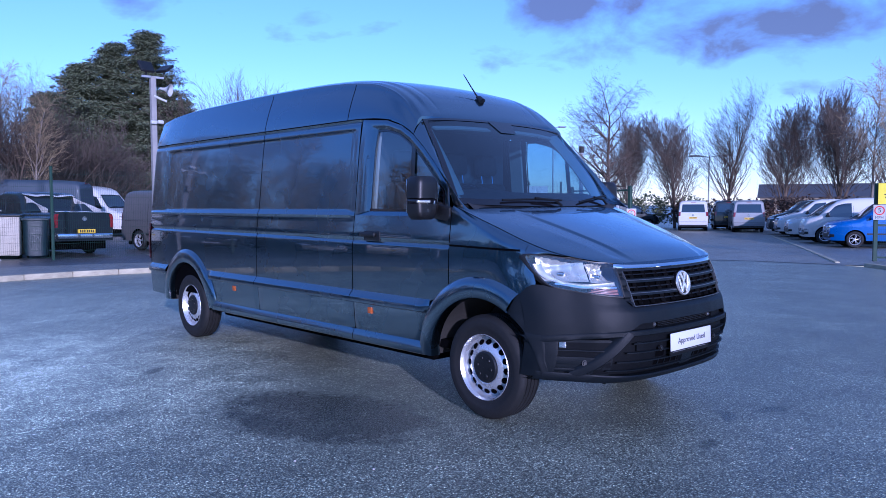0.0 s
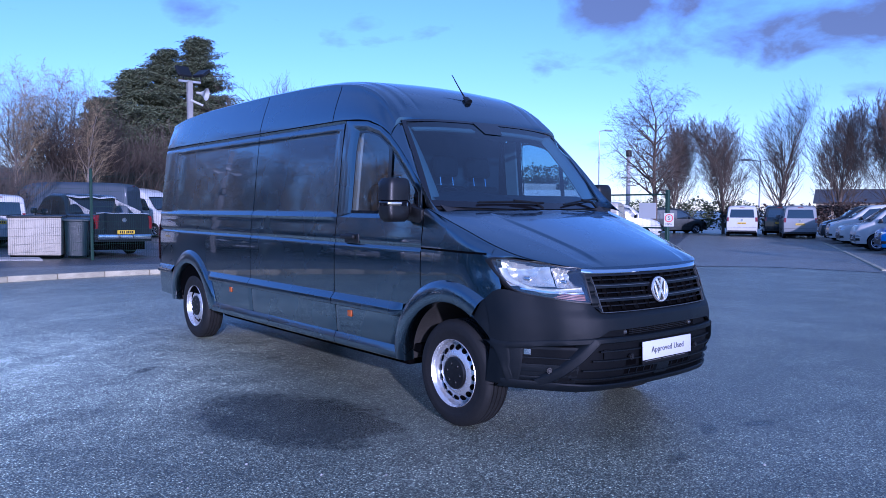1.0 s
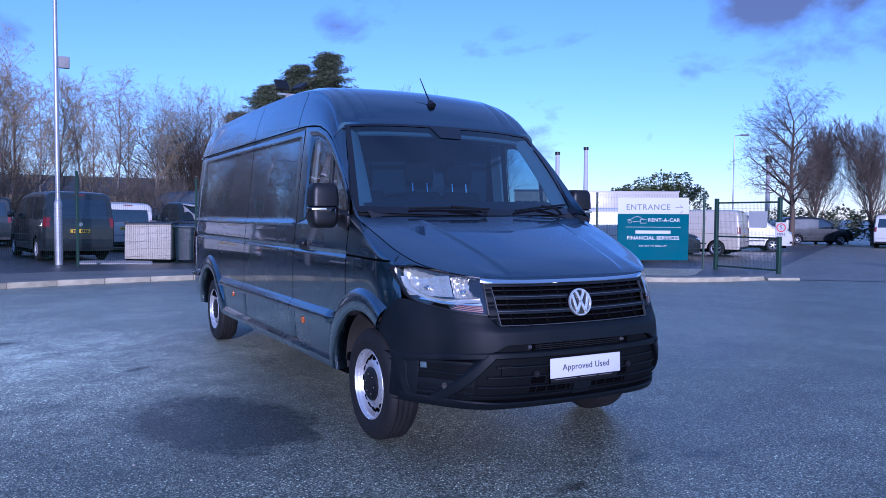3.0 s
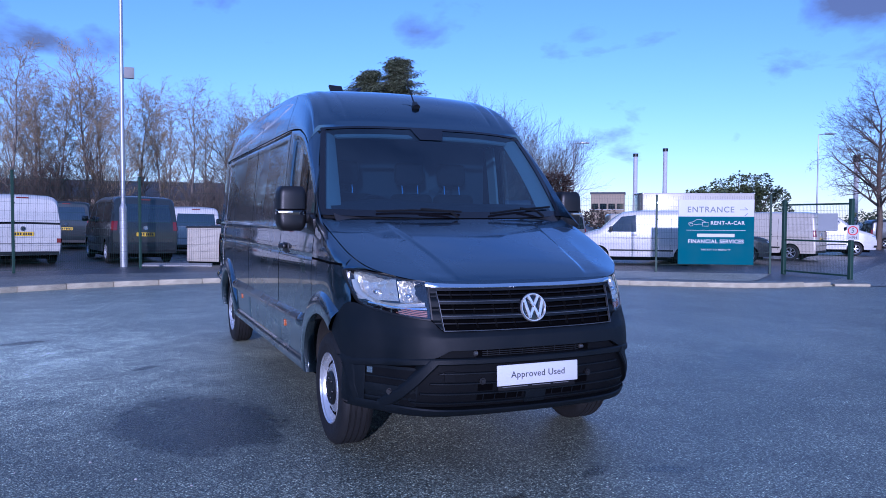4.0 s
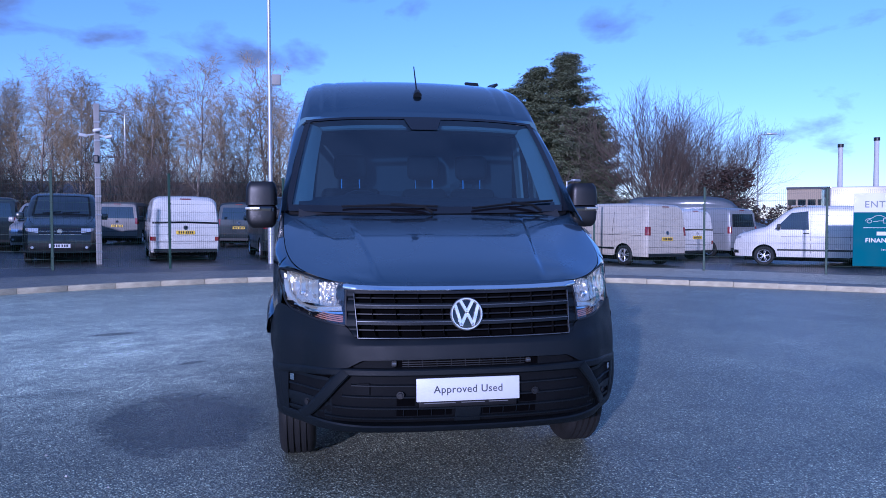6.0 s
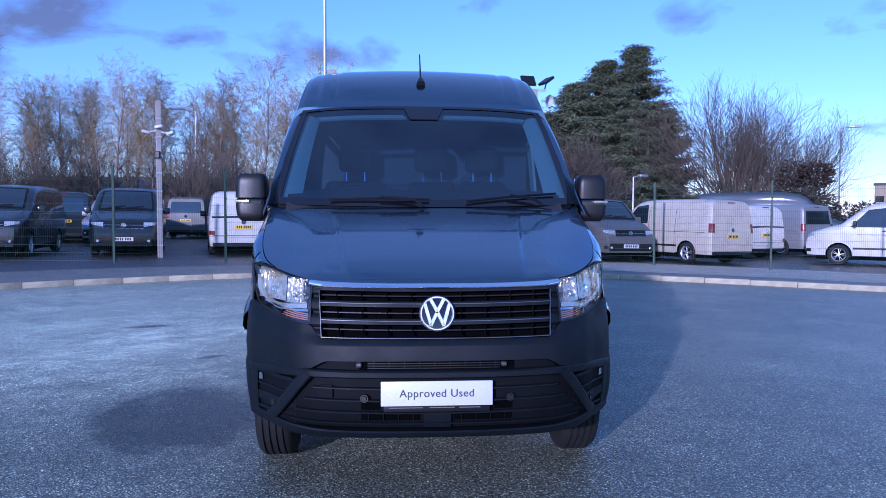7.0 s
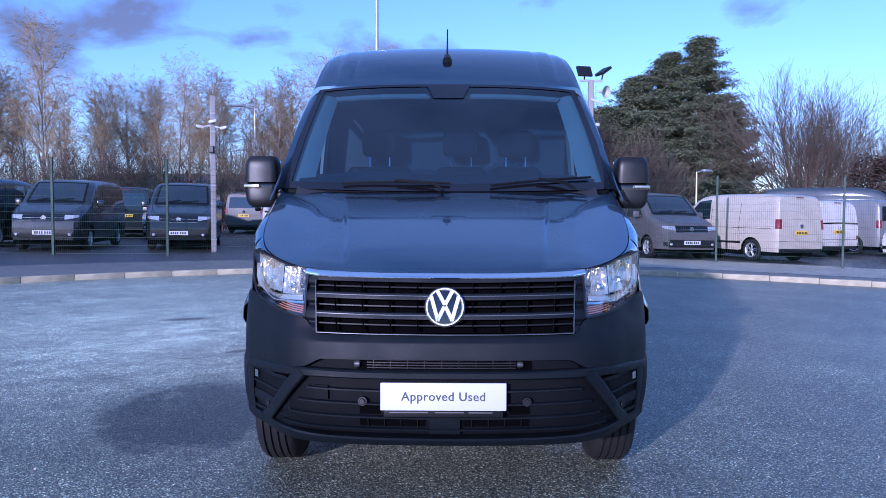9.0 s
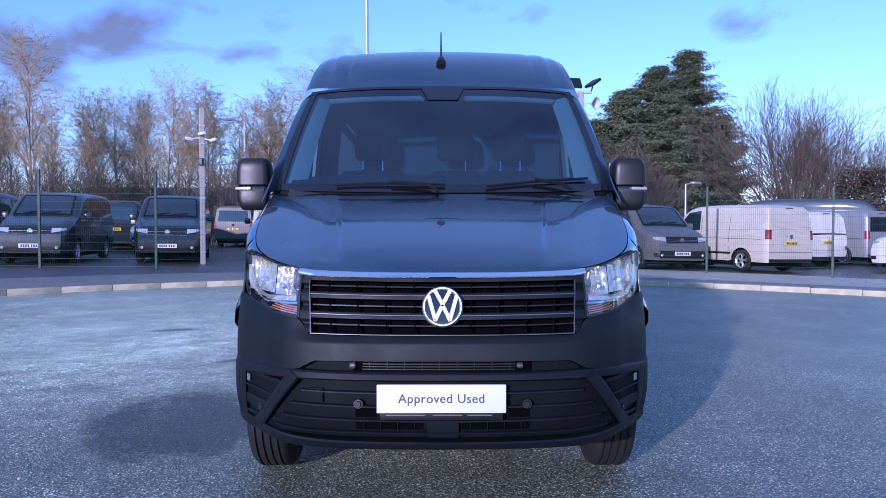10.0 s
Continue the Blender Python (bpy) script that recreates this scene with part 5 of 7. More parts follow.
# cab
bm = bmesh.new()
def dash(p, q):
    u = (p * 2 - 1) * 0.86
    prof = [(1.17, 1.43), (1.32, 1.535), (1.50, 1.565), (1.64, 1.53), (1.68, 1.3), (1.6, 0.9), (1.55, .6)]
    i = q * 6; k = min(int(i + 1e-6), 5); t = i - k
    v = prof[k][0] + (prof[k + 1][0] - prof[k][0]) * t
    z = prof[k][1] + (prof[k + 1][1] - prof[k][1]) * t
    z += 0.03 * math.exp(-((u + .42) / .22) ** 2) * (1 if q < .55 else 0)
    return Vector((u, v, z))
grid(bm, dash, 30, 18)
part("dashboard", bm, M_TRIM, van, "dark grey dashboard")
bm = bmesh.new()
def bulk(p, q):
    u = (p * 2 - 1) * 0.86
    z = 0.55 + 1.65 * q
    v = 2.52 - 0.05 * (1 / (1 + math.exp(-(abs(u) - .42 + .3 * max(q - .55, 0)) / .015))) * (q > .1)
    for k in range(3):
        v -= 0.05 * math.exp(-((z - 1.50 - .055 * k - 0.55 * max(abs(u) - .26, 0)) / .014) ** 2) * (abs(u) < .52)
    return Vector((u, v, z))
grid(bm, bulk, 50, 60)
part("bulkhead", bm, M_BULK, van, "pressed dark bulkhead behind the seats")
bm = bmesh.new()
grid(bm, lambda p, q: Vector(((p * 2 - 1) * .84, 1.74 + .78 * q, 2.13 - .04 * abs(p * 2 - 1) ** 3)), 10, 6)
part("headlining", bm, M_PALETRIM, van)
bm = bmesh.new()
box(bm, (1.7, 0.95, 0.05), pose(0, 2.1, 0.58), 0.01)
part("cab_floor", bm, M_DARK, van)
for x, w in ((-.48, .46), (.10, .36), (.49, .36)):
    bm = bmesh.new()
    box(bm, (w, .5, .16), pose(x, 2.02, 0.98), .05, 3)
    seat = part("seat", bm, M_SEAT, van, "dark fabric seat")
    bm = bmesh.new()
    box(bm, (w, .14, .66), pose(x, 2.27, 1.33, -8), .05, 3)
    part("backrest", bm, M_SEAT, seat)
    bm = bmesh.new()
    box(bm, (.26, .10, .20), pose(x, 2.36, 1.83, -8), .045, 3)
    part("headrest", bm, M_SEAT, seat)
    for dx in (-.07, .07):
        bm = bmesh.new()
        tube(bm, [(x + dx, 2.325, 1.64), (x + dx, 2.345, 1.76)], .007, 6)
        part("headrest_post", bm, M_CHROME, seat)
bm = bmesh.new()
ringc = [Vector((-.44 + .19 * math.cos(a), 1.60 + .06 * math.sin(a), 1.43 + .18 * math.sin(a))) for a in [2 * math.pi * k / 28 for k in range(29)]]
tube(bm, ringc, .016, 8, None, False)
tube(bm, [(-.61, 1.60, 1.41), (-.44, 1.57, 1.40), (-.27, 1.60, 1.41)], .02, 6)
part("steering_wheel", bm, M_BLACK, van)
for s in (-1, 1):
    bm = bmesh.new()
    grid(bm, lambda p, q: Vector((s * (Wz(1.4 + .68 * q) - .055), 2.235 + .14 * p, 1.38 + .70 * q)), 3, 6, 0.02, (0, 2.3, 1.6))
    part("pillar_trim", bm, M_PALETRIM, van, "pale grey pillar trim")
    bm = bmesh.new()
    def atrim(p, q):
        a = screen(s * (.985 - (.145 - .03 * q) * p), .04 + .93 * q, -.022 - .05 * p * p)
        return a
    grid(bm, atrim, 5, 14, .012, (0, 2, 1.7))
    part("pillar_trim", bm, M_PALETRIM, van, "pale grey pillar trim")
    bm = bmesh.new()
    grid(bm, lambda p, q: Vector((s * (Wz(.72 + .68 * q) - .06), 1.50 + .9 * p, .72 + .68 * q)), 6, 6, .02, (0, 1.8, 1))
    part("door_card", bm, M_TRIM, van)
bm = bmesh.new()
grid(bm, lambda p, q: screen(-.88 + .72 * p + .03 * q, .955 - .035 * q, -.04), 10, 2, .015, (0, 2, 1.5))
part("sun_visor", bm, M_PALETRIM, van, "pale grey sun visor")
bm = bmesh.new()
grid(bm, lambda p, q: screen(.17 + .72 * p - .03 * q, .955 - .035 * q, -.04), 10, 2, .015, (0, 2, 1.5))
part("sun_visor", bm, M_PALETRIM, van, "pale grey sun visor")


# ---- parked vehicles in the yard ----
def coat(name, base, metal=0.0, rough=0.3, gloss=0.6):
    return material(name, base, rough, metal, 0.06, 1.2, 300, 0.0, coat=gloss, rough_vary=0.06)


P_GREY = coat("grey_paint", (0.026, 0.031, 0.033), 0.3)
P_DARK = coat("dark_paint", (0.013, 0.019, 0.022), 0.3)
P_WHITE = coat("white_paint", (0.56, 0.54, 0.50))
P_CREAM = coat("off_white_paint", (0.47, 0.42, 0.345))
P_SILVER = coat("silver_paint", (0.24, 0.245, 0.25), 0.3, 0.45, 0.3)
P_BLUE = coat("blue_paint", (0.015, 0.10, 0.36), 0.3)
P_STEELBLUE = coat("steel_blue_paint", (0.040, 0.055, 0.076), 0.1, 0.6, 0.12)
M_PANE = material("dark_glass", (0.010, 0.016, 0.021), 0.05, 0, 0.1, 2, 40, coat=0.6, rough_vary=0.03, spec=0.9)
M_CLEARLAMP = material("lamp_clear", (0.58, 0.60, 0.64), 0.15, 0.6, 0.15, 30, 200, coat=0.8)

SPECS = {
    "transporter": dict(L=4.95, W=0.95, hub=.325, fa=.95, ra=3.98, sill=.30, rc=.17,
                        top=[(0, .97), (.05, 1.03), (.3, 1.11), (.6, 1.19), (.93, 1.27), (1.0, 1.30), (1.1, 1.38), (1.68, 1.83), (1.82, 1.895), (2.1, 1.94), (2.8, 1.975), (4.3, 1.97), (4.8, 1.93), (4.95, 1.87)],
                        belt=1.20, screen=(1.03, 1.72), grille=(.79, .99)),
    "electric": dict(L=4.71, W=0.98, hub=.345, fa=.78, ra=3.77, sill=.28, rc=.20,
                     top=[(0, .95), (.05, 1.03), (.3, 1.12), (.45, 1.18), (1.25, 1.78), (1.6, 1.88), (2.4, 1.935), (3.8, 1.925), (4.5, 1.88), (4.71, 1.79)],
                     belt=1.13, screen=(.50, 1.22), grille=(.45, .55)),
    "compact": dict(L=4.50, W=0.92, hub=.315, fa=.85, ra=3.6, sill=.27, rc=.16,
                    top=[(0, .82), (.06, .92), (.4, 1.01), (.95, 1.08), (1.0, 1.10), (1.75, 1.65), (2.1, 1.77), (2.8, 1.82), (4.0, 1.80), (4.4, 1.74), (4.5, 1.65)],
                    belt=1.06, screen=(1.02, 1.72), grille=(.66, .78)),
    "highroof": dict(L=6.7, W=1.0, hub=.345, fa=.985, ra=5.3, sill=.36, rc=.22,
                     top=[(0, 1.0), (.1, 1.12), (.5, 1.27), (1.05, 1.43), (1.72, 2.10), (1.98, 2.36), (2.4, 2.51), (3.2, 2.58), (5.5, 2.58), (6.4, 2.53), (6.7, 2.42)],
                     belt=1.40, screen=(1.08, 1.70), grille=(.85, 1.05)),
    "pickup": dict(L=5.3, W=0.93, hub=.37, fa=.9, ra=4.1, sill=.42, rc=.10,
                   top=[(0, .98), (.06, 1.08), (.6, 1.16), (1.25, 1.20), (1.35, 1.22), (2.0, 1.74), (2.4, 1.82), (3.1, 1.80), (3.35, 1.70), (3.62, 1.24), (3.75, 1.22), (5.3, 1.22)],
                   belt=1.18, screen=(1.38, 1.98), grille=(.8, 1.02)),
}
VWHEEL = {}
T_KIND = "transporter"


def van_wheel(hub):
    if hub not in VWHEEL:
        k = hub
        bm = bmesh.new()
        lathe(bm, [(.64 * k, -.09), (.72 * k, -.105), (.92 * k, -.10), (k, -.07), (k, .07), (.92 * k, .10), (.72 * k, .105), (.64 * k, .09)], 28)
        ty = bm_mesh("tyre", bm, M_RUBBER)
        bm = bmesh.new()
        lathe(bm, [(.65 * k, .09), (.66 * k, .10), (.60 * k, .085), (.56 * k, .03)], 28)
        for j in range(10):
            a = 2 * math.pi * j / 10 + (0.14 if j % 2 else -0.14)
            box(bm, (.025, .44 * k, .055 * k), Matrix.Rotation(a, 4, "X") @ pose(.07, .34 * k, 0), .006, 1)
        lathe(bm, [(.15 * k, .05), (.15 * k, .09), (.001, .095)], 14)
        ri = bm_mesh("rim", bm, M_STEEL)
        bm = bmesh.new()
        lathe(bm, [(.60 * k, .03), (.001, .03)], 20)
        VWHEEL[hub] = (ty, ri, bm_mesh("wheel_well", bm, M_DARK))
    return VWHEEL[hub]


def plate_bars(parent, m, yellow):
    bm = bmesh.new()
    box(bm, (.52, .012, .112), m, .004, 1)
    pl = part("number_plate", bm, M_YELLOWPLATE if yellow else M_WHITEPLATE, parent, "yellow number plate" if yellow else "white number plate")
    for x in (-.19, -.135, -.075, -.02, .06, .12, .18):
        bm = bmesh.new()
        box(bm, (.036, .004, .068), m @ pose(x, -.008 if not yellow else .008, 0))
        part("plate_bar", bm, M_INK, pl)


def vehicle(kind, paint, m, label, name="van", category="van", glazed=False, dark_band=False, plate=True, group="", racked=False):
    S = SPECS[kind]
    L, Wm, hub = S["L"], S["W"], S["hub"]
    root = thing(name, label, category, m, group)
    zt = curve_of(S["top"])
    ra_ = hub + .055

    def plan(v):
        w = 1.0
        if v < .75:
            w -= .20 * (1 - v / .75) ** 2.4
        if v > L - .25:
            w -= .06 * ((v - L + .25) / .25) ** 3
        return w

    def width(v, z):
        w = Wm * interp(z, [(.2, .955), (.5, .99), (.8, 1.0), (1.1, .99), (1.5, .935), (2.0, .865), (2.6, .82)]) * plan(v)
        rc = min(S["rc"], (zt(v) - S["sill"]) * .4)
        k = (z - (zt(v) - rc)) / rc
        if k > 0:
            w -= rc * 1.15 * (1 - math.sqrt(max(1 - min(k, 1) ** 2, 0)))
        return w

    def nose(v, z):
        """The face leans back above the bumper, and the tail leans in."""
        if v < .8:
            return v + interp(z, [(.2, .07), (.45, 0.0), (.65, .0), (.8, .03), (1.0, .09), (1.2, .16)]) * (1 - v / .8)
        if v > L - .6 and kind != "pickup":
            return v - interp(z, [(.3, .03), (.5, 0), (1.0, .01), (1.3, .04), (2.0, .13), (2.6, .15)]) * ((v - L + .6) / .6) ** 2
        return v

    def lo(v):
        z = S["sill"]
        for c in (S["fa"], S["ra"]):
            if abs(v - c) < ra_:
                z = max(z, hub + math.sqrt(ra_ ** 2 - (v - c) ** 2))
        return z

    vs = set(i / 30 * L for i in range(31)) | {0.02, .06, .12, .2, L - .03, L - .08}
    for c in (S["fa"], S["ra"]):
        vs |= {c + ra_ * math.cos(math.pi * k / 14) for k in range(15)}
    for a, b in S["top"]:
        vs.add(a)
    vs = sorted(v for v in vs if 0 <= v <= L)
    vs = [v for i, v in enumerate(vs) if i == 0 or v - vs[i - 1] > .008]

    bm = bmesh.new()
    NS, NT = 12, 9
    cols = []
    for v in vs:
        col = []
        rc = min(S["rc"], (zt(v) - S["sill"]) * .4)
        zs = zt(v) - rc
        for k in range(NS):
            z = lo(v) + (zs - lo(v)) * k / NS
            col.append((width(v, z), z))
        for k in range(6):
            t = k / 5 * math.pi / 2
            z = zs + rc * math.sin(t)
            col.append((width(v, zs) - (width(v, zs) - max(width(v, zt(v) - .0001), .3)) * (1 - math.cos(t)), z))
        wt = col[-1][0]
        for k in range(1, 4):
            col.append((wt * (1 - k / 3), zt(v) + .02 * (1 - (1 - k / 3) ** 2)))
        ring = [bm.verts.new((u, nose(v, z), z)) for u, z in col] + [bm.verts.new((-u, nose(v, z), z)) for u, z in col[-2::-1]]
        cols.append(ring)
    for A, B in zip(cols, cols[1:]):
        for k in range(len(A) - 1):
            bm.faces.new((A[k], B[k], B[k + 1], A[k + 1]))
    for ring in (cols[0], cols[-1]):
        n = len(ring)
        for k in range(n // 2):
            a, b, c, d = ring[k], ring[k + 1], ring[n - 2 - k], ring[n - 1 - k]
            fs = [a, b, c, d] if len({a, b, c, d}) == 4 else [a, b, d]
            try:
                bm.faces.new(fs)
            except ValueError:
                pass
    body = part("body", bm, paint, root, "", True, 40)
    bm = bmesh.new()
    box(bm, ((Wm - .10) * 2, L - .62, .62), pose(0, L / 2, .17 + .31), .02)
    part("underbody", bm, M_DARK, root)

    def flank(s, poly, off=.006):
        """A pane on the flank between low and high edges given at its ends: (v0 low, v0 high, v1 low, v1 high)."""
        (a0, z0), (a1, z1), (b0, y0), (b1, y1) = poly
        def fn(p, q):
            v = (a0 + (a1 - a0) * q) * (1 - p) + (b0 + (b1 - b0) * q) * p
            z = (z0 + (z1 - z0) * q) * (1 - p) + (y0 + (y1 - y0) * q) * p
            return Vector((s * (width(v, z) + off), nose(v, z), z))
        bm = bmesh.new()
        grid(bm, fn, 8, 6, .012, (0, L / 2, 1))
        return bm

    belt, (sa, sb) = S["belt"], S["screen"]
    roof_z = zt(min(L * .6, 3.0)) if kind != "pickup" else 1.80
    wt_ = min(roof_z - .17, 2.05)
    for s in (-1, 1):
        d0 = sb + .02
        part("cab_window", flank(s, [(sa + .22, belt), (d0 + .02, wt_ - .06), (d0 + .55, belt), (d0 + .52, wt_)]), M_PANE, body)
        if glazed:
            part("side_window", flank(s, [(d0 + .66, belt), (d0 + .64, wt_), (d0 + 1.75, belt), (d0 + 1.72, wt_)]), M_PANE, body)
            if kind != "pickup":
                part("side_window", flank(s, [(d0 + 1.85, belt), (d0 + 1.83, wt_), (L - .22, belt), (L - .34, wt_ - .02)]), M_PANE, body)
        if kind == "pickup":
            part("side_window", flank(s, [(d0 + .62, belt), (d0 + .60, wt_), (d0 + 1.15, belt), (d0 + 1.0, wt_ - .06)]), M_PANE, body)
        if glazed and kind == "transporter":
            part("belt_strip", flank(s, [(sa + .28, belt - .035), (sa + .28, belt - .018), (L - .2, belt - .035), (L - .2, belt - .018)], .008), M_CHROME, body)
        # the flank's crease is a thin black strip that paints its shade
        part("side_crease", flank(s, [(S["fa"] + .5, belt - .24), (S["fa"] + .5, belt - .228), (L - .25, belt - .24), (L - .25, belt - .228)], .002), M_BLACK, body)
        # seams of the doors
        for v in (d0 + .60, d0 + 1.75):
            if v < L - .6 and kind != "pickup":
                part("door_seam", flank(s, [(v, S["sill"] + .12), (v, wt_ + .04), (v + .012, S["sill"] + .12), (v + .012, wt_ + .04)], .002), M_BLACK, body)
        bmh = flank(s, [(d0 + .38, belt - .13), (d0 + .38, belt - .10), (d0 + .56, belt - .13), (d0 + .56, belt - .10)], .022)
        part("door_handle", bmh, paint if paint not in (P_WHITE,) else M_BLACK, body)
        part("rub_strip", flank(s, [(S["fa"] + ra_ + .02, .50), (S["fa"] + ra_ + .02, .56), (S["ra"] - ra_ - .02, .50), (S["ra"] - ra_ - .02, .56)], .008), M_BLACK, body)
        # lamps
        g0, g1 = S["grille"]
        bm = bmesh.new()
        def hl(p, q):
            u = (.50 + .34 * p) * Wm / .95
            z = g0 + .05 + min(g1 - g0 + .04, .13) * q * (1 - .45 * p) + .06 * p
            v = .75 * (1 - ((1 - min(u / (Wm * .985), .9999)) / .20) ** (1 / 2.4)) if u > Wm * .80 else 0
            return Vector((s * (u + .004), nose(max(v, 0), z) - .008, z))
        grid(bm, hl, 8, 4)
        part("head_lamp", bm, M_CLEARLAMP, body, "clear headlamp")
        bm = bmesh.new()
        z0_, z1_ = (.97, 1.24) if kind == "transporter" else (.62, .74) if kind == "electric" else (.80, 1.18)
        def tl(p, q):
            z = z0_ + (z1_ - z0_) * q
            if p < .5:
                v = L - .10 + .10 * p * 2
                return Vector((s * (width(v, z) + .008), nose(v, z) + .004 * p, z))
            u = width(L, z) - .10 * (p - .5) * 2
            return Vector((s * u, nose(L, z) + .010, z))
        grid(bm, tl, 8, 5)
        part("tail_lamp", bm, M_RED, body, "red tail lamp")
        for ax in (S["fa"], S["ra"]):
            ty, ri, we = van_wheel(hub)
            w = new("wheel", ty); w.parent = root
            w.matrix_local = pose(s * (Wm - .125), ax, hub, 25, 0, 0 if s > 0 else 180)
            for nm, me in (("rim", ri), ("wheel_well", we)):
                o = new(nm, me); o.parent = w
        bm = bmesh.new()
        box(bm, (.20, .10, .19), pose(s * (Wm + .13), sa + .36, belt + .10, 0, 0, s * 8), .04, 2)
        box(bm, (.12, .05, .05), pose(s * (Wm + .0), sa + .38, belt + .05), .01, 1)
        part("door_mirror", bm, M_BLACK if paint is P_WHITE or dark_band else paint, body)
    # screen on the sloping top
    bm = bmesh.new()
    def ws(p, q):
        v = sa + (sb - sa) * q
        w = (width(v, zt(v) - .02) - .075) * (p * 2 - 1)
        return Vector((w, v - .004, zt(v) + .02 * (1 - (p * 2 - 1) ** 2) + .007))
    grid(bm, ws, 10, 8)
    part("windscreen", bm, M_PANE, body, "dark windscreen")
    bm = bmesh.new()
    def ws_rim(p, q):
        k = int(p * 4 - 1e-9); t = p * 4 - k
        o = ((-1, 0), (1, 0), (1, 1), (-1, 1), (-1, 0))
        ox, oy = o[k][0] + (o[k + 1][0] - o[k][0]) * t, o[k][1] + (o[k + 1][1] - o[k][1]) * t
        a, b = ox * (1.02 - .07 * q), .5 + (oy - .5) * (1.05 - .13 * q)
        v = sa + (sb - sa) * b
        return Vector(((width(v, zt(v) - .02) - .075) * a, v - .004, zt(v) + .02 * (1 - a * a) + .010))
    grid(bm, ws_rim, 48, 1)
    part("screen_border", bm, M_MATTE, body)
    for x in (-.42, .25):
        bm = bmesh.new()
        def at_ws(a, b):
            v = sa + (sb - sa) * b
            return Vector((a * (width(v, zt(v) - .02) - .075), v - .01, zt(v) + .02 * (1 - a * a) + .022))
        tube(bm, [at_ws(x - .25, .05), at_ws(x, .07), at_ws(x + .38, .12)], .009, 4)
        part("wiper", bm, M_MATTE, body)
    if kind == "pickup":
        bm = bmesh.new()
        grid(bm, lambda p, q: Vector(((p * 2 - 1) * .62, 3.36 + .18 * (1 - q) + .0, 1.30 + .38 * q)), 4, 4, .01, (0, 2.5, 1.4))
        part("rear_window", bm, M_PANE, body)
        bm = bmesh.new()
        box(bm, (1.5, 1.35, .02), pose(0, 4.45, 1.238), .004)
        part("bed_cover", bm, M_BLACK, body)
        bm = bmesh.new()
        box(bm, (1.62, .10, .16), pose(0, L + .06, .56), .03)
        part("rear_bumper", bm, M_CHROME, body, "chrome rear bumper")
    else:
        zb, zh = (1.22, 1.74) if kind in ("transporter", "compact") else (1.40, 1.75) if kind == "electric" else (1.5, 2.0)
        if kind == "compact":
            zb, zh = 1.08, 1.55
        if glazed or kind == "transporter" and paint not in (P_WHITE, P_CREAM):
            bm = bmesh.new()
            def rw(p, q):
                z = zb + (zh - zb) * q
                return Vector(((p * 2 - 1) * (width(L - .05, z) - .16), nose(L, z) + .008, z))
            grid(bm, rw, 10, 5)
            part("rear_window", bm, M_PANE, body, "dark rear window")
        # seam and lower bumper line at the tail
        bm = bmesh.new()
        grid(bm, lambda p, q: Vector(((p * 2 - 1) * (width(L, .62) - .03), nose(L, .62) + .006, .60 + .012 * q)), 8, 1)
        part("tail_seam", bm, M_BLACK, body)
        bm = bmesh.new()
        grid(bm, lambda p, q: Vector(((p * 2 - 1) * (width(L, .4) - .02), nose(L, .4) + .008, S["sill"] + .005 + .10 * q)), 8, 2)
        part("rear_valance", bm, M_BLACK, body)
        bm = bmesh.new()
        box(bm, (.30, .02, .03), pose(0, nose(L, roof_z - .10) + .004, roof_z - .10))
        part("brake_light", bm, M_RED, body)
        if dark_band:
            bm = bmesh.new()
            grid(bm, lambda p, q: Vector(((p * 2 - 1) * (width(L, 1.17) + .004), nose(L, 1.17) + .010, 1.13 + .055 * q - .02 * abs(p * 2 - 1))), 12, 2)
            part("dark_band", bm, M_GLOSSBLACK, body, "black band across the tail")
    # bonnet: its shut lines and a dark cowl under the windscreen
    if sa > .9:
        for s in (-1, 1):
            bm = bmesh.new()
            def shutline(p, q):
                v = .10 + (sa - .14) * p
                w = width(v, zt(v) - .06) * (.80 + .12 * p) + .008 * q
                return Vector((s * w, v, zt(v) + .02 * (1 - min(w / Wm, 1) ** 2) + .001 - .10 * max(w / width(v, zt(v) - .06) - .80, 0)))
            grid(bm, shutline, 12, 1)
            part("bonnet_joint", bm, M_DARK, body)
        bm = bmesh.new()
        grid(bm, lambda p, q: Vector(((p * 2 - 1) * (width(sa, zt(sa) - .02) - .09), sa - .09 + .09 * q, zt(sa - .09 + .09 * q) + .02 * (1 - (p * 2 - 1) ** 2) + .006)), 10, 2)
        part("cowl", bm, M_BLACK, body)
    # face
    g0, g1 = S["grille"]
    bm = bmesh.new()
    grid(bm, lambda p, q: Vector(((p * 2 - 1) * .52, nose(0, g0 + (g1 - g0) * q) - .010, g0 + (g1 - g0) * q)), 8, 3)
    part("grille", bm, M_GLOSSBLACK, body)
    for z, w_, mat_ in (((g0 + g1) / 2, 1.34, M_CHROME), (g0 + .012, 1.06, M_CHROME), (g1 - .03, 1.04, M_BLACK), (g0 + .05, 1.04, M_BLACK)):
        bm = bmesh.new()
        box(bm, (w_, .012, .013), pose(0, nose(0, z) - .014, z), .003, 1)
        part("grille_bar", bm, mat_, body)
    # dark recesses at the bumper's corners, each with a small lamp
    for s in (-1, 1):
        bm = bmesh.new()
        def recess(p, q):
            u = (.56 + .27 * p) * Wm / .95
            z = .385 + .135 * q * (1 - .25 * p) + .02 * p
            v = .75 * (1 - ((1 - min(u / (Wm * .985), .9999)) / .20) ** (1 / 2.4)) if u > Wm * .80 else 0
            return Vector((s * (u + .003), nose(max(v, 0), z) - .010, z))
        grid(bm, recess, 8, 4)
        fog = part("fog_recess", bm, M_BLACK, body)
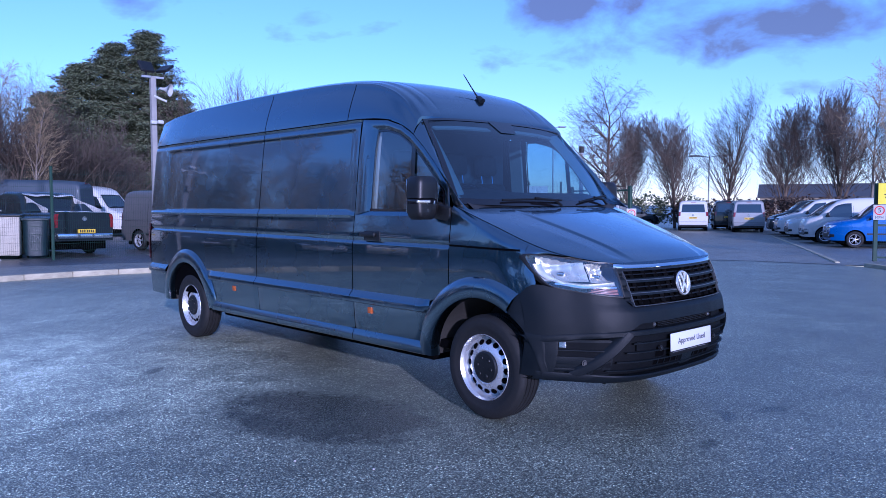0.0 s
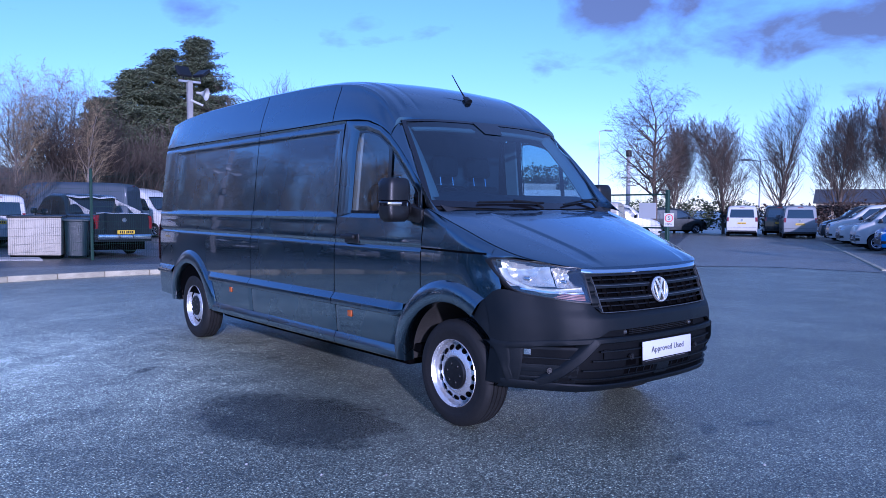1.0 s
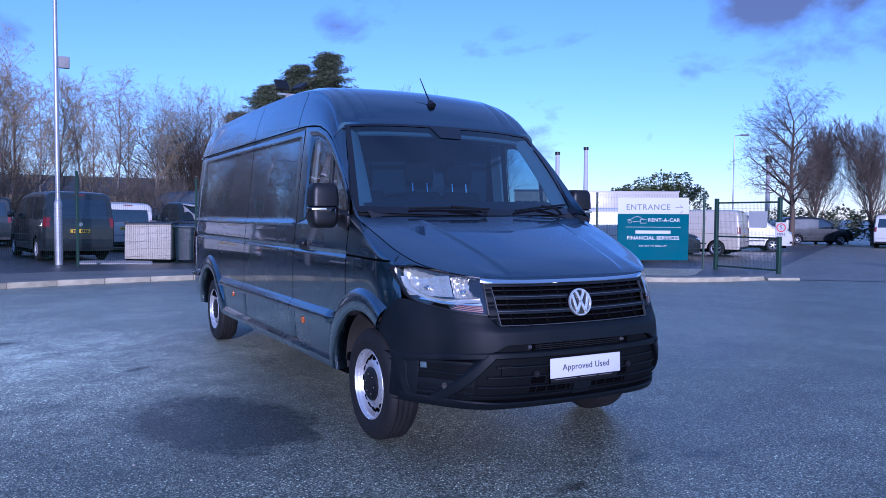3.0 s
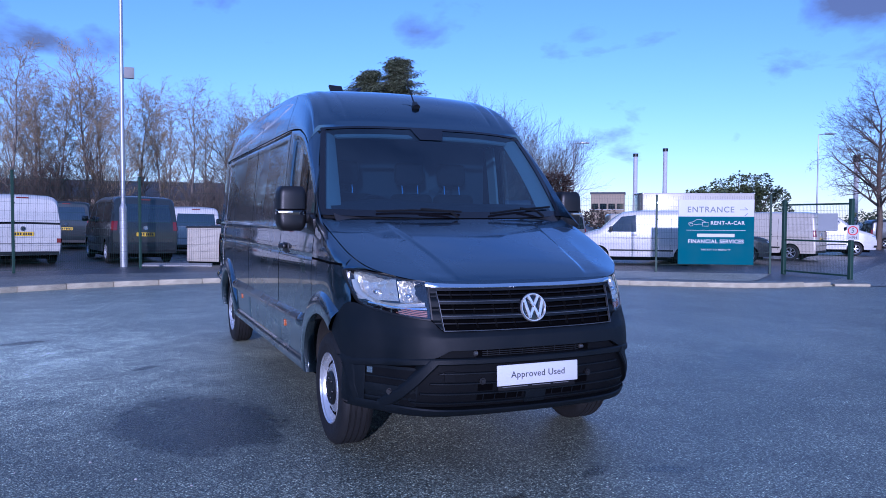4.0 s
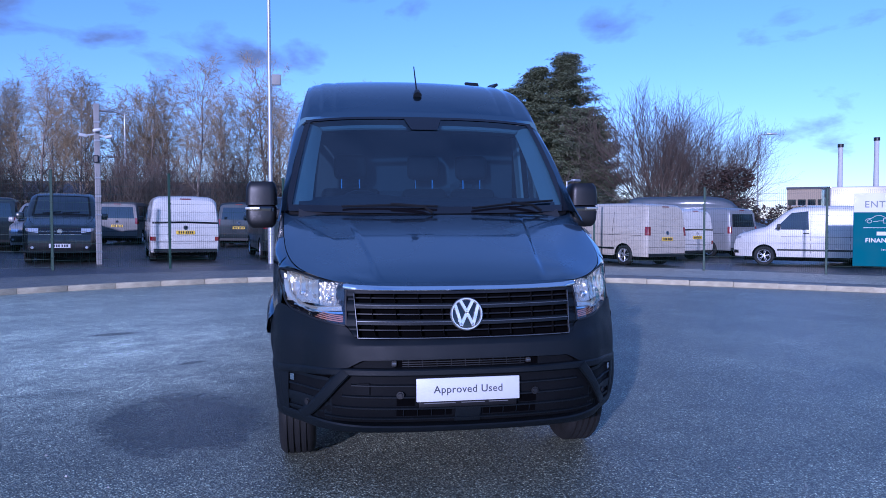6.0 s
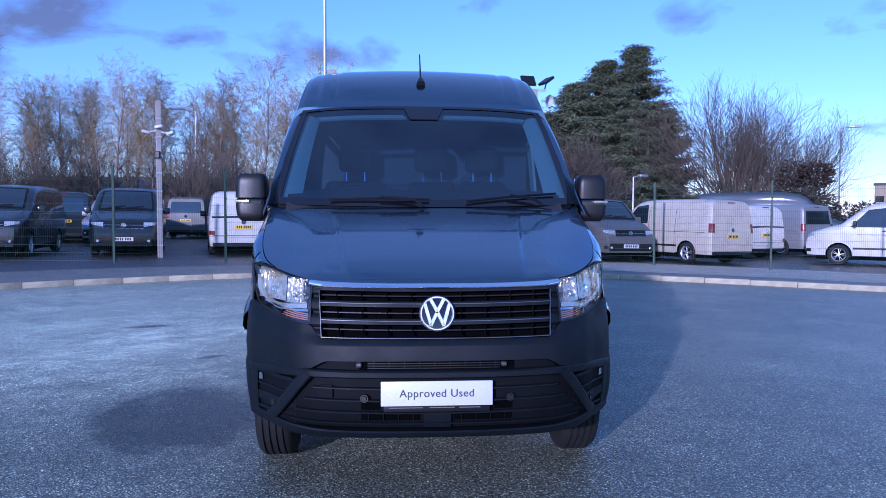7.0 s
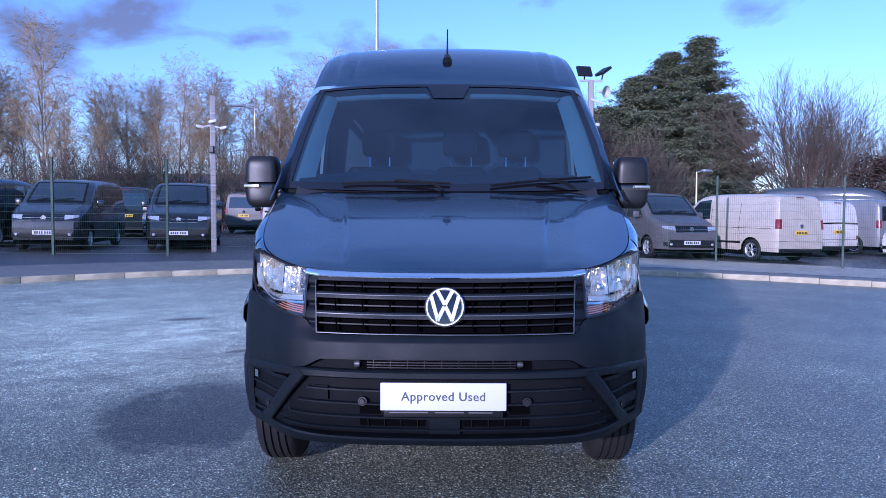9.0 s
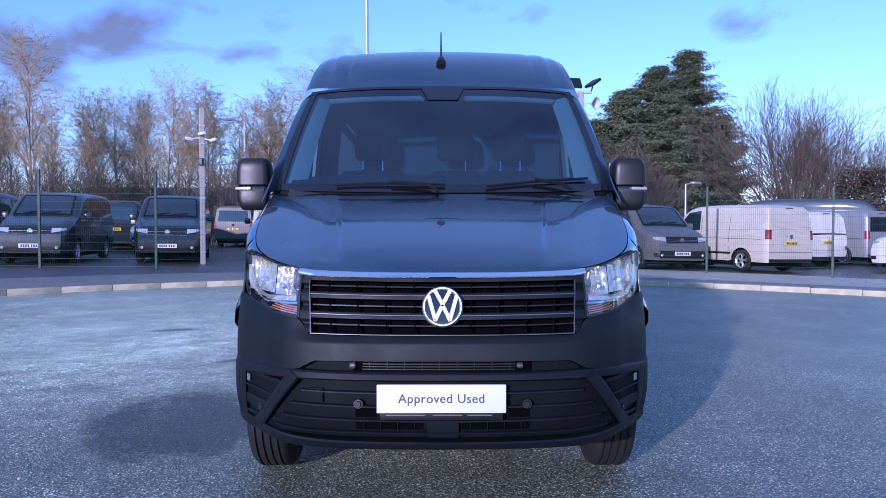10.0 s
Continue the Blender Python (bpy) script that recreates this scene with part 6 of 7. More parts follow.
        bm = bmesh.new()
        lathe(bm, [(.001, .012), (.030, .012), (.040, .004), (.040, -.01)], 14, pose(s * .66, nose(0, .45) - .012, .45, 0, 0, -90))
        part("fog_lamp", bm, M_CLEARLAMP, fog)
    bm = bmesh.new()
    grid(bm, lambda p, q: Vector(((p * 2 - 1) * .72, nose(0, .36 + .22 * q) - .010, .36 + .22 * q)), 8, 3)
    part("lower_grille", bm, M_BLACK, body)
    for v, z, sg in ((nose(0, (g0 + g1) / 2) - .016, (g0 + g1) / 2, -1), (nose(L, 1.02) + .006, 1.05 if kind != "electric" else 1.0, 1)):
        bm = bmesh.new()
        lathe(bm, [(.045, .0), (.052, .012), (.064, .012), (.07, -.01)], 20, pose(0, v, z, 0, 0, 90 * sg))
        lathe(bm, [(.001, .004), (.046, .004)], 16, pose(0, v, z, 0, 0, 90 * sg))
        part("badge", bm, M_CHROME, body)
    if plate:
        z = .50 if kind == T_KIND else .60
        plate_bars(body, pose(0, nose(0, z) - .022, z), False)
        z = .86 if kind != "pickup" else .70
        plate_bars(body, pose(0, (nose(L, z) if kind != "pickup" else L + .11) + .012, z), True)
    return root


def at_front(x, y, rz):
    """Stands on the sloping yard."""
    tilt = math.degrees(math.atan((yard_z(x - 1) - yard_z(x + 1)) / 2))
    return Matrix.Translation((x, y, yard_z(x) + .004)) @ pose(0, 0, 0, 0, tilt, 0) @ pose(0, 0, 0, 0, 0, rz)


def at_rear(kind, x, y, rz):
    """The pose of a vehicle whose tail's middle stands at x, y."""
    return at_front(x, y, rz) @ Matrix.Translation((0, -SPECS[kind]["L"], 0))


P_MIDGREY = coat("mid_grey_paint", (0.095, 0.092, 0.090), 0.1, 0.5, 0.25)
T = "transporter"
vehicle(T, P_GREY, at_front(-5.9, 19.95, 9), "dark grey passenger van with chrome grille bars behind the fence", glazed=True)
vehicle(T, P_DARK, at_front(-2.75, 21.2, 13), "dark green-grey van with white front plate parked nose to the fence", glazed=True)
vehicle("electric", P_WHITE, at_rear("electric", 0.32, 22.4, 193), "white rounded electric van with a black tail band", dark_band=True)
vehicle(T, P_GREY, at_rear(T, 3.42, 23.1, 190), "dark grey van parked tail to the fence, yellow plate", glazed=True)
pickup = vehicle("pickup", P_DARK, at_rear("pickup", 7.6, 23.1, 190), "dark grey pickup truck with white wrapping on its roll bar", "pickup", "pickup truck")
for s in (-1, 1):
    bm = bmesh.new()
    def sail(p, q):
        v = 3.05 + 1.75 * p
        z = 1.78 - .46 * p ** .9 - .03 * q * math.sin(5 * p + 2) - (.13 + .05 * math.sin(9 * p)) * q
        return Vector((s * (.70 + .10 * p + .015 * math.sin(11 * p + 4 * q)), v, z))
    grid(bm, sail, 20, 3, .012, (0, 3.8, 1.5))
    part("roll_bar_wrap", bm, P_WHITE, pickup, "white plastic wrapping")
bm = bmesh.new()
grid(bm, lambda p, q: Vector(((p * 2 - 1) * .74, 3.25 + .16 * q, 1.76 - .05 * q + .02 * math.sin(14 * p) * q)), 24, 3, .012, (0, 3.3, 1.5))
part("roll_bar_wrap", bm, P_WHITE, pickup, "white plastic wrapping")
bm = bmesh.new()
grid(bm, lambda p, q: Vector(((p * 2 - 1) * .80, 5.26 - .12 * q, 1.235 + .025 * math.sin(math.pi * q) + .008 * math.sin(17 * p))), 24, 3)
part("tailgate_wrap", bm, P_WHITE, pickup, "white plastic wrapping")
vehicle(T, P_MIDGREY, at_front(11.9, 21.75, 13), "grey van facing the fence at an angle")
vehicle(T, P_CREAM, at_rear(T, 15.0, 21.6, 204), "off-white delivery van seen tail on behind the fence")
vehicle("electric", P_WHITE, at_rear("electric", 18.0, 25.2, 204), "white electric van with black lower trim", dark_band=True)
vehicle(T, P_SILVER, at_rear(T, 21.0, 27.0, 205), "silver van in the row behind the fence")
vehicle("highroof", P_STEELBLUE, at_front(25.2, 31.2, 62), "long dark blue high-roof van behind the other vans", plate=False)
vehicle(T, P_WHITE, at_front(18.6, 23.6, 234), "clean white delivery van behind the entrance sign")
box_truck = thing("box_van", "tall white box-bodied van standing behind the entrance sign", "van", pose(32.7, 32.8, yard_z(32), 0, 0, -26))
bm = bmesh.new()
box(bm, (6.1, 2.15, 2.3), pose(0, 0, 2.0), .05, 2)
part("cargo_box", bm, P_CREAM, box_truck)
for x in (-3.03, 3.03):
    bm = bmesh.new()
    box(bm, (.07, 2.19, .08), pose(x, 0, 3.13), .01, 1)
    part("corner_rail", bm, M_STEEL, box_truck)
bm = bmesh.new()
box(bm, (7.6, .9, .22), pose(-.6, 0, .72), .02, 1)
part("chassis", bm, M_DARK, box_truck)
bm = bmesh.new()
box(bm, (1.7, 1.95, 1.5), pose(-3.95, 0, 1.25), .22, 3)
cab_ = part("cab", bm, P_CREAM, box_truck)
for s in (-1, 1):
    bm = bmesh.new()
    box(bm, (.85, .02, .6), pose(-3.9, s * .98, 1.62), .006, 1)
    part("cab_window", bm, M_PANE, cab_)
    for x in (-3.9, 1.9):
        ty, ri, we = van_wheel(.345)
        w = new("wheel", ty); w.parent = box_truck
        w.matrix_local = pose(x, s * .85, .345, 0, 0, 90 * s)
        for nm, me in (("rim", ri), ("wheel_well", we)):
            o = new(nm, me); o.parent = w
vehicle(T, P_CREAM, at_rear(T, 29.2, 21.4, 207), "pale van with red tail lamp by the gate")
vehicle("compact", P_GREY, at_front(25.5, 20.8, 58), "small dark grey van behind the sign")
vehicle(T, P_WHITE, at_front(36.3, 24.4, 50), "white van beyond the gate, doors closed")
vehicle("compact", P_GREY, at_front(50.6, 30.2, 55), "dark grey small van at the far end of the lane")
vehicle(T, P_WHITE, at_rear(T, 46.2, 24.8, 119), "white van parked tail to the lane", glazed=True)
vehicle(T, P_SILVER, at_rear(T, 46.0, 21.0, 119), "silver-grey van parked tail to the lane", glazed=True)
vehicle(T, P_DARK, at_rear(T, 50.0, 24.2, 119), "dark van in the far row", glazed=True)
vehicle("compact", P_BLUE, at_front(31.4, 11.4, 209), "bright blue car parked nose to the lane", "car", "car", glazed=True)
vehicle("electric", P_WHITE, at_front(34.2, 13.4, 209), "white electric van in the bays by the lane")
vehicle("compact", P_WHITE, at_front(37.6, 15.4, 209), "white small van in the bays by the lane", glazed=True)
vehicle(T, P_WHITE, at_front(40.7, 17.2, 209), "white van in the bays by the lane", glazed=True)
vehicle(T, P_DARK, at_front(44.0, 19.0, 209), "dark blue van at the end of the bays")
vehicle("highroof", P_STEELBLUE, at_rear("highroof", 12.2, 35.8, 232), "long dark high-roof van behind the pickup", plate=False)
vehicle("highroof", P_WHITE, at_front(15.8, 39.6, 25), "white high-roof van behind the pickup", plate=False)
vehicle("compact", P_WHITE, at_rear("compact", 5.5, 29.5, 180), "white car with dark rear window", "car", "car", glazed=True)
vehicle(T, P_MIDGREY, at_rear(T, -4.8, 36.5, 180), "silver-grey van in the far row", glazed=True)
vehicle(T, P_DARK, at_rear(T, -7.6, 29.5, 196), "dark van in the second row", glazed=True)
vehicle("compact", P_SILVER, at_front(-5.6, 28.0, 5), "silver car facing the fence in the second row", "car", "car", glazed=True)
vehicle(T, P_DARK, at_rear(T, -8.9, 20.6, 182), "dark van with a red tail lamp at the fence", glazed=True)
vehicle(T, P_DARK, at_rear(T, 0.9, 33.5, 178), "dark van in the second row", glazed=True)


# ---- fences, gate, poles, signs ----
M_FENCE = material("green_fence_steel", (0.012, 0.042, 0.027), 0.6, 0.0, 0.15, 4, 100)
M_GALV = material("galvanised_steel", (0.42, 0.43, 0.44), 0.45, 0.6, 0.15, 5, 80, 0.05, 100)
M_PALEPOST = material("weathered_post", (0.26, 0.25, 0.24), 0.8, 0, 0.22, 4, 70, 0.2, 80)
M_TEAL = material("teal_sign_face", (0.008, 0.095, 0.118), 0.75, 0, 0.05, 2, 60, spec=0.12)
M_SIGNWHITE = material("white_sign_face", (0.46, 0.46, 0.45), 0.4, 0, 0.04, 2, 60)
M_SIGNYELLOW = material("yellow_sign_face", (0.75, 0.62, 0.02), 0.4, 0, 0.05, 3, 60)
M_SIGNRED = material("red_sign_print", (0.55, 0.02, 0.02), 0.4, 0, 0.05, 3, 60)
M_SIGNGREY = material("grey_sign_print", (0.13, 0.15, 0.17), 0.5, 0, 0.05, 3, 60)
FENCE_H = 2.4


def wires(bm_lists, a, b, z0, z1, step=0.05, rows=0.2, r=0.0024):
    """Upright and level wires of a welded mesh between two points, as three-sided rods."""
    vs, fs = bm_lists
    d = (b - a); ln = d.length; d = d / ln
    n_ = Vector((-d.y, d.x))
    def rod(p, q, e1, e2):
        k = len(vs)
        for base in (p, q):
            for t in range(3):
                an = 2 * math.pi * t / 3
                o = e1 * (r * math.cos(an)) + e2 * (r * math.sin(an))
                vs.append(tuple(base + o))
        for t in range(3):
            fs.append((k + t, k + (t + 1) % 3, k + 3 + (t + 1) % 3, k + 3 + t))
    d3, n3, up = Vector((d.x, d.y, 0)), Vector((n_.x, n_.y, 0)), Vector((0, 0, 1))
    for i in range(1, int(ln / step)):
        p = Vector((a.x, a.y, 0)) + d3 * i * step
        rod(p + up * z0, p + up * z1, d3, n3)
    k = 0
    while z0 + k * rows <= z1 + 1e-6:
        z = z0 + k * rows
        for off in (-.006, .006):
            rod(Vector((a.x, a.y, z)) + n3 * off, Vector((b.x, b.y, z)) + n3 * off, n3, up)
        k += 1


def fence_run(posts, label, height=FENCE_H, gaps=()):
    root = thing("fence", label, "fence")
    bm = bmesh.new()
    box(bm, (.06, .06, height + .1), pose(0, 0, height / 2 - .05), .006, 1)
    box(bm, (.07, .07, .02), pose(0, 0, height + .005), .004, 1)
    for k in range(5):
        box(bm, (.075, .03, .03), pose(0, -.03, .3 + .45 * k), .004, 1)
    me = bm_mesh("post", bm, M_FENCE)
    for i, p in enumerate(posts):
        o = new("post", me); o.parent = root
        q = posts[min(i + 1, len(posts) - 1)]; p0 = posts[max(i - 1, 0)]
        o.matrix_local = pose(p[0], p[1], yard_z(p[0]), 0, 0, math.degrees(math.atan2(q[1] - p0[1], q[0] - p0[0])))
    for i in range(len(posts) - 1):
        vs, fs = [], []
        zz = (yard_z(posts[i][0]) + yard_z(posts[i + 1][0])) / 2
        wires((vs, fs), Vector(posts[i]), Vector(posts[i + 1]), zz + .05, zz + height - .03)
        me2 = bpy.data.meshes.new("mesh_panel"); me2.from_pydata(vs, [], fs); me2.materials.append(M_FENCE)
        o = new("mesh_panel", me2); o.parent = root
        tagged(o, kind="stuff")
    return root


fence_run([(-10.6, 17.6), (-7.8, 18.2), (-5.0, 18.7), (-2.2, 18.8), (.37, 19.5), (3.18, 20.7), (6.25, 21.4), (9.3, 21.6), (12.3, 20.9), (15.1, 19.5), (18.0, 18.1), (20.85, 16.3)],
          "dark green welded mesh fence on slim posts behind the footpath")
fence_run([(25.6, 4.6), (26.2, 1.6), (26.6, -1.4)], "dark green welded mesh fence beyond the entrance")

# gates
def gate(a, b, label, h=2.15):
    a, b = Vector(a), Vector(b)
    root = thing("metal_gate", label, "gate")
    L = (b - a).length
    ang = math.degrees(math.atan2(b.y - a.y, b.x - a.x))
    root.matrix_world = pose(a.x, a.y, yard_z(a.x) - .03, 0, 0, ang)
    for nm, x in (("hinge_post", 0), ("gate_post", L)):
        bm = bmesh.new()
        box(bm, (.11, .11, h + .12), pose(x, 0, (h + .12) / 2), .01, 1)
        part(nm, bm, M_FENCE, root)
    for z in (.14, h * .5, h - .02):
        bm = bmesh.new()
        box(bm, (L - .12, .05, .05), pose(L / 2, 0, z), .006, 1)
        part("rail", bm, M_FENCE, root)
    vs, fs = [], []
    wires((vs, fs), Vector((.06, 0)), Vector((L - .06, 0)), .15, h - .04)
    me2 = bpy.data.meshes.new("mesh_panel"); me2.from_pydata(vs, [], fs); me2.materials.append(M_FENCE)
    o = new("mesh_panel", me2); o.parent = root
    tagged(o, kind="stuff")
    return root


gate((21.2, 16.1), (21.1, 13.75), "dark green mesh gate leaf standing open at the entrance")
gate((24.1, 7.5), (25.4, 4.9), "dark green mesh gate leaf beyond the entrance")


def sign_board(name, label, x, y, z, rz, w, h, mat):
    root = thing(name, label, "sign", pose(x, y, z, 0, 0, rz))
    bm = bmesh.new()
    box(bm, (w, .012, h), None, .003, 1)
    part("panel", bm, mat, root)
    return root


def bar(parent, x, z, w, h, mat, name="print_bar", y=-.0075):
    bm = bmesh.new()
    box(bm, (w, .004, h), pose(x, y, z))
    return part(name, bm, mat, parent)


# entrance sign on the fence
SA, SB = Vector((18.55, 17.76)), Vector((20.43, 16.56))
mid = (SA + SB) / 2 + Vector((-.55, -.83)) * .06
ang = math.degrees(math.atan2(SB.y - SA.y, SB.x - SA.x))
SW, SH = (SB - SA).length, 2.1
es = sign_board("entrance_sign", "white and teal entrance sign with an arrow, fixed to the fence", mid.x, mid.y, yard_z(19.5) + .27 + .94, ang, SW, 1.88, M_SIGNWHITE)
es_first = len(es.children)
bm = bmesh.new()
box(bm, (SW + .004, .014, SH * .70), pose(0, -.002, -SH * .15), .003, 1)
part("teal_panel", bm, M_TEAL, es, "teal lower panel")
words("lettering", "ENTRANCE", .25, M_SIGNGREY, es, pose(-.16, -.009, SH * .298, 90), "grey capital lettering", .001, 1.12, weight=0.003)
bar(es, SW * .36, SH * .298, .22, .018, M_SIGNGREY, "arrow_shaft")
for sg in (-1, 1):
    bm = bmesh.new()
    box(bm, (.12, .004, .018), pose(SW * .36 + .075, -.0075, SH * .298 + sg * .038, 0, sg * 42, 0))
    part("arrow_head", bm, M_SIGNGREY, es)
words("lettering", "RENT-A-CAR", .155, M_SIGNWHITE, es, pose(.34, -.011, SH * .105, 90), "white lettering", .001, 1.15, weight=0.003)
bm = bmesh.new()
car = smooth_curve([(-.82, -.011, SH * .085), (-.80, -.011, SH * .11), (-.68, -.011, SH * .122), (-.58, -.011, SH * .152), (-.46, -.011, SH * .156), (-.34, -.011, SH * .128), (-.30, -.011, SH * .12)], 24)
tube(bm, car, .009, 5)
tube(bm, [(-.64, -.011, SH * .082), (-.52, -.011, SH * .082)], .009, 5)
tube(bm, [Vector((-.73 + .055 * math.cos(k * .5236), -.011, SH * .082 + .045 * math.sin(k * .5236))) for k in range(13)], .008, 5)
tube(bm, [(-.40, -.011, SH * .115), (-.22, -.011, SH * .115), (-.22, -.011, SH * .06), (-.40, -.011, SH * .06), (-.40, -.011, SH * .115)], .009, 5)
tube(bm, [(-.52, -.011, SH * .088), (-.40, -.011, SH * .088)], .008, 5)
part("car_outline", bm, M_SIGNWHITE, es, "white outline of a car")
bar(es, 0, SH * .0, SW * .78, .012, M_SIGNWHITE, "rule", -.0105)
bar(es, 0, -SH * .075, 1.10, .10, M_SIGNWHITE, "wordmark_bar", -.0105)
words("lettering", "FINANCIAL SERVICES", .160, M_SIGNWHITE, es, pose(0, -.011, -SH * .165, 90), "white lettering", .001, 1.1, weight=0.004)
words("lettering", "THE KEY TO MOBILITY", .068, M_SIGNWHITE, es, pose(0, -.011, -SH * .285, 90), "small white lettering", .001, 1.3, weight=0.001)
for piece in list(es.children)[es_first:]:
    piece.location.z += .11


def speed_sign(x, y, z, rz, sc=1.0):
    root = sign_board("speed_sign", "white speed sign with a red ring on the gate", x, y, z, rz, .26 * sc, .36 * sc, M_SIGNWHITE)
    bm = bmesh.new()
    lathe(bm, [(.085 * sc, .0), (.085 * sc, .004), (.11 * sc, .004), (.11 * sc, .0)], 28, pose(0, -.006, .045 * sc, 0, 0, -90))
    part("red_ring", bm, M_SIGNRED, root)
    words("numeral", "5", .15 * sc, M_INK, root, pose(0, -.008, .045 * sc, 90), "", .001)
    words("lettering", "MPH", .09 * sc, M_INK, root, pose(0, -.008, -.125 * sc, 90), "", .001)


speed_sign(21.05, 13.66, 1.12, -52, 1.15)
speed_sign(24.0, 7.38, 1.22, -68, 1.2)
ns = sign_board("notice_board", "plain white notice fixed to the mesh gate", 21.05, 14.45, 1.4, -87, .62, .5, M_SIGNWHITE)
ns = sign_board("warning_sign", "yellow warning sign on the gate", 24.13, 7.08, 1.75, -64, .75, .6, M_SIGNYELLOW)
for z, w in ((.08, .36), (-.02, .44), (-.1, .4), (-.17, .3)):
    bar(ns, 0, z, w, .035, M_INK)
bar(ns, 0, .17, .10, .09, M_INK, "symbol")

# lighting column
col = thing("lighting_column", "tall galvanised lighting column with a small box", "lamp post", pose(2.80, 21.6, yard_z(2.8)))
bm = bmesh.new()
tube(bm, [(0, 0, 0), (0, 0, 1.6)], .098, 16)
tube(bm, [(0, 0, 1.6), (0, 0, 1.72)], .098, 16, .062)
tube(bm, [(0, 0, 1.72), (0, 0, 10.2)], .060, 14, .045)
part("column", bm, M_GALV, col)
bm = bmesh.new()
box(bm, (.26, .14, .30), pose(.19, 0, 5.25), .02, 2)
part("equipment_box", bm, M_PALEPOST, col, "small pale box")
bm = bmesh.new()
tube(bm, [(0, 0, 10.15), (.5, 0, 10.4), (1.1, 0, 10.45)], .04, 8)
box(bm, (.6, .28, .12), pose(1.3, 0, 10.45), .04, 2)
part("lantern", bm, M_GALV, col)

# camera pole
cp = thing("camera_pole", "pale square pole carrying white security cameras", "camera pole", pose(-1.75, 21.2, yard_z(-1.75)))
bm = bmesh.new()
box(bm, (.14, .14, 4.35), pose(0, 0, 2.17, 0, 0, 20), .012, 1)
part("pole", bm, M_PALEPOST, cp)
for k in range(8):
    bm = bmesh.new()
    box(bm, (.150, .162, .05), pose(0, 0, .35 + .5 * k, 0, 0, 20), .006, 1)
    part("pole_band", bm, M_GALV, cp)
for x, y, z, rz in ((-.32, -.1, 3.48, 20), (.34, -.1, 3.45, -20), (.05, -.16, 3.62, 0)):
    bm = bmesh.new()
    box(bm, (.22, .085, .085), pose(x, y, z, 0, 12 if x < 0 else -12, rz), .025, 2)
    tube(bm, [(0, 0, z + .05), (x * .8, y * .8, z)], .022, 6)
    part("security_camera", bm, M_SIGNWHITE, cp)
bm = bmesh.new()
box(bm, (.14, .10, .2), pose(0, -.12, 2.85), .02, 1)
part("junction_box", bm, M_BLACK, cp)

# floodlight pole
fp = thing("floodlight_pole", "grey pole with two black floodlights and a horn speaker", "floodlight", pose(8.75, 20.9, yard_z(8.75)))
bm = bmesh.new()
box(bm, (.14, .14, 4.95), pose(0, 0, 2.47), .012, 1)
part("pole", bm, M_PALEPOST, fp)
bm = bmesh.new()
box(bm, (.62, .06, .06), pose(0, 0, 4.93), .006, 1)
part("crossbar", bm, M_GALV, fp)
for x, tilt, rz in ((-.2, 58, 12), (.32, 35, -70)):
    bm = bmesh.new()
    box(bm, (.42, .08, .34), pose(x, -.06, 5.18, tilt - 90, 0, rz), .02, 1)
    tube(bm, [(x * .9, 0, 4.95), (x, -.05, 5.12)], .02, 6)
    part("floodlight", bm, M_BLACK, fp)
bm = bmesh.new()
lathe(bm, [(.03, -.14), (.04, -.02), (.09, .08), (.17, .15), (.175, .155), (.16, .145), (.03, .02), (.001, .02)], 20, pose(.28, -.12, 4.62, 0, 10, -50))
part("horn_speaker", bm, M_SIGNWHITE, fp, "white horn speaker")
bm = bmesh.new()
tube(bm, [(0, -.06, 4.42), (.3, -.18, 4.28)], .03, 8)
part("security_camera", bm, M_SIGNWHITE, fp)
for x, z, w in ((-.05, 3.7, .12), (.14, 3.72, .1)):
    bm = bmesh.new()
    box(bm, (.17, w, .1), pose(x, -.12, z), .03, 2)
    part("security_camera", bm, M_SIGNWHITE, fp)

M_BINCREAM = material("cream_plastic", (0.42, 0.375, 0.30), 0.6, 0, 0.15, 2, 80, 0.1, 200)
# pale storage bin by the fence, on its slab
sb = thing("storage_bin", "pale plastic storage bin with a dark lid edge behind the fence", "storage bin", pose(5.3, 23.0, yard_z(5.3), 0, 1.1, -22))
bm = bmesh.new()
box(bm, (1.28, .9, 1.02), pose(0, 0, .60), .03, 2)
part("bin_body", bm, M_BINCREAM, sb)
for k in range(5):
    bm = bmesh.new()
    box(bm, (.03, .012, .94), pose(-.5 + .25 * k, -.452, .6), .004, 1)
    part("rib", bm, M_BINCREAM, sb)
bm = bmesh.new()
box(bm, (1.34, .96, .05), pose(0, 0, 1.13, 1.2, -1.5), .015, 1)
part("lid", bm, M_BLACK, sb)
bm = bmesh.new()
box(bm, (1.2, .8, .1), pose(0, 0, .05), .01, 1)
part("bin_base", bm, M_DARK, sb)
bm = bmesh.new()
box(bm, (1.9, 1.1, .05), pose(4.25, 22.3, yard_z(4.25) + .02, 0, 1.1, -8), .01, 1)
tagged(part("concrete_slab", bm, M_SLAB), "pale concrete slab lying at the fence", "slab", kind="structure")

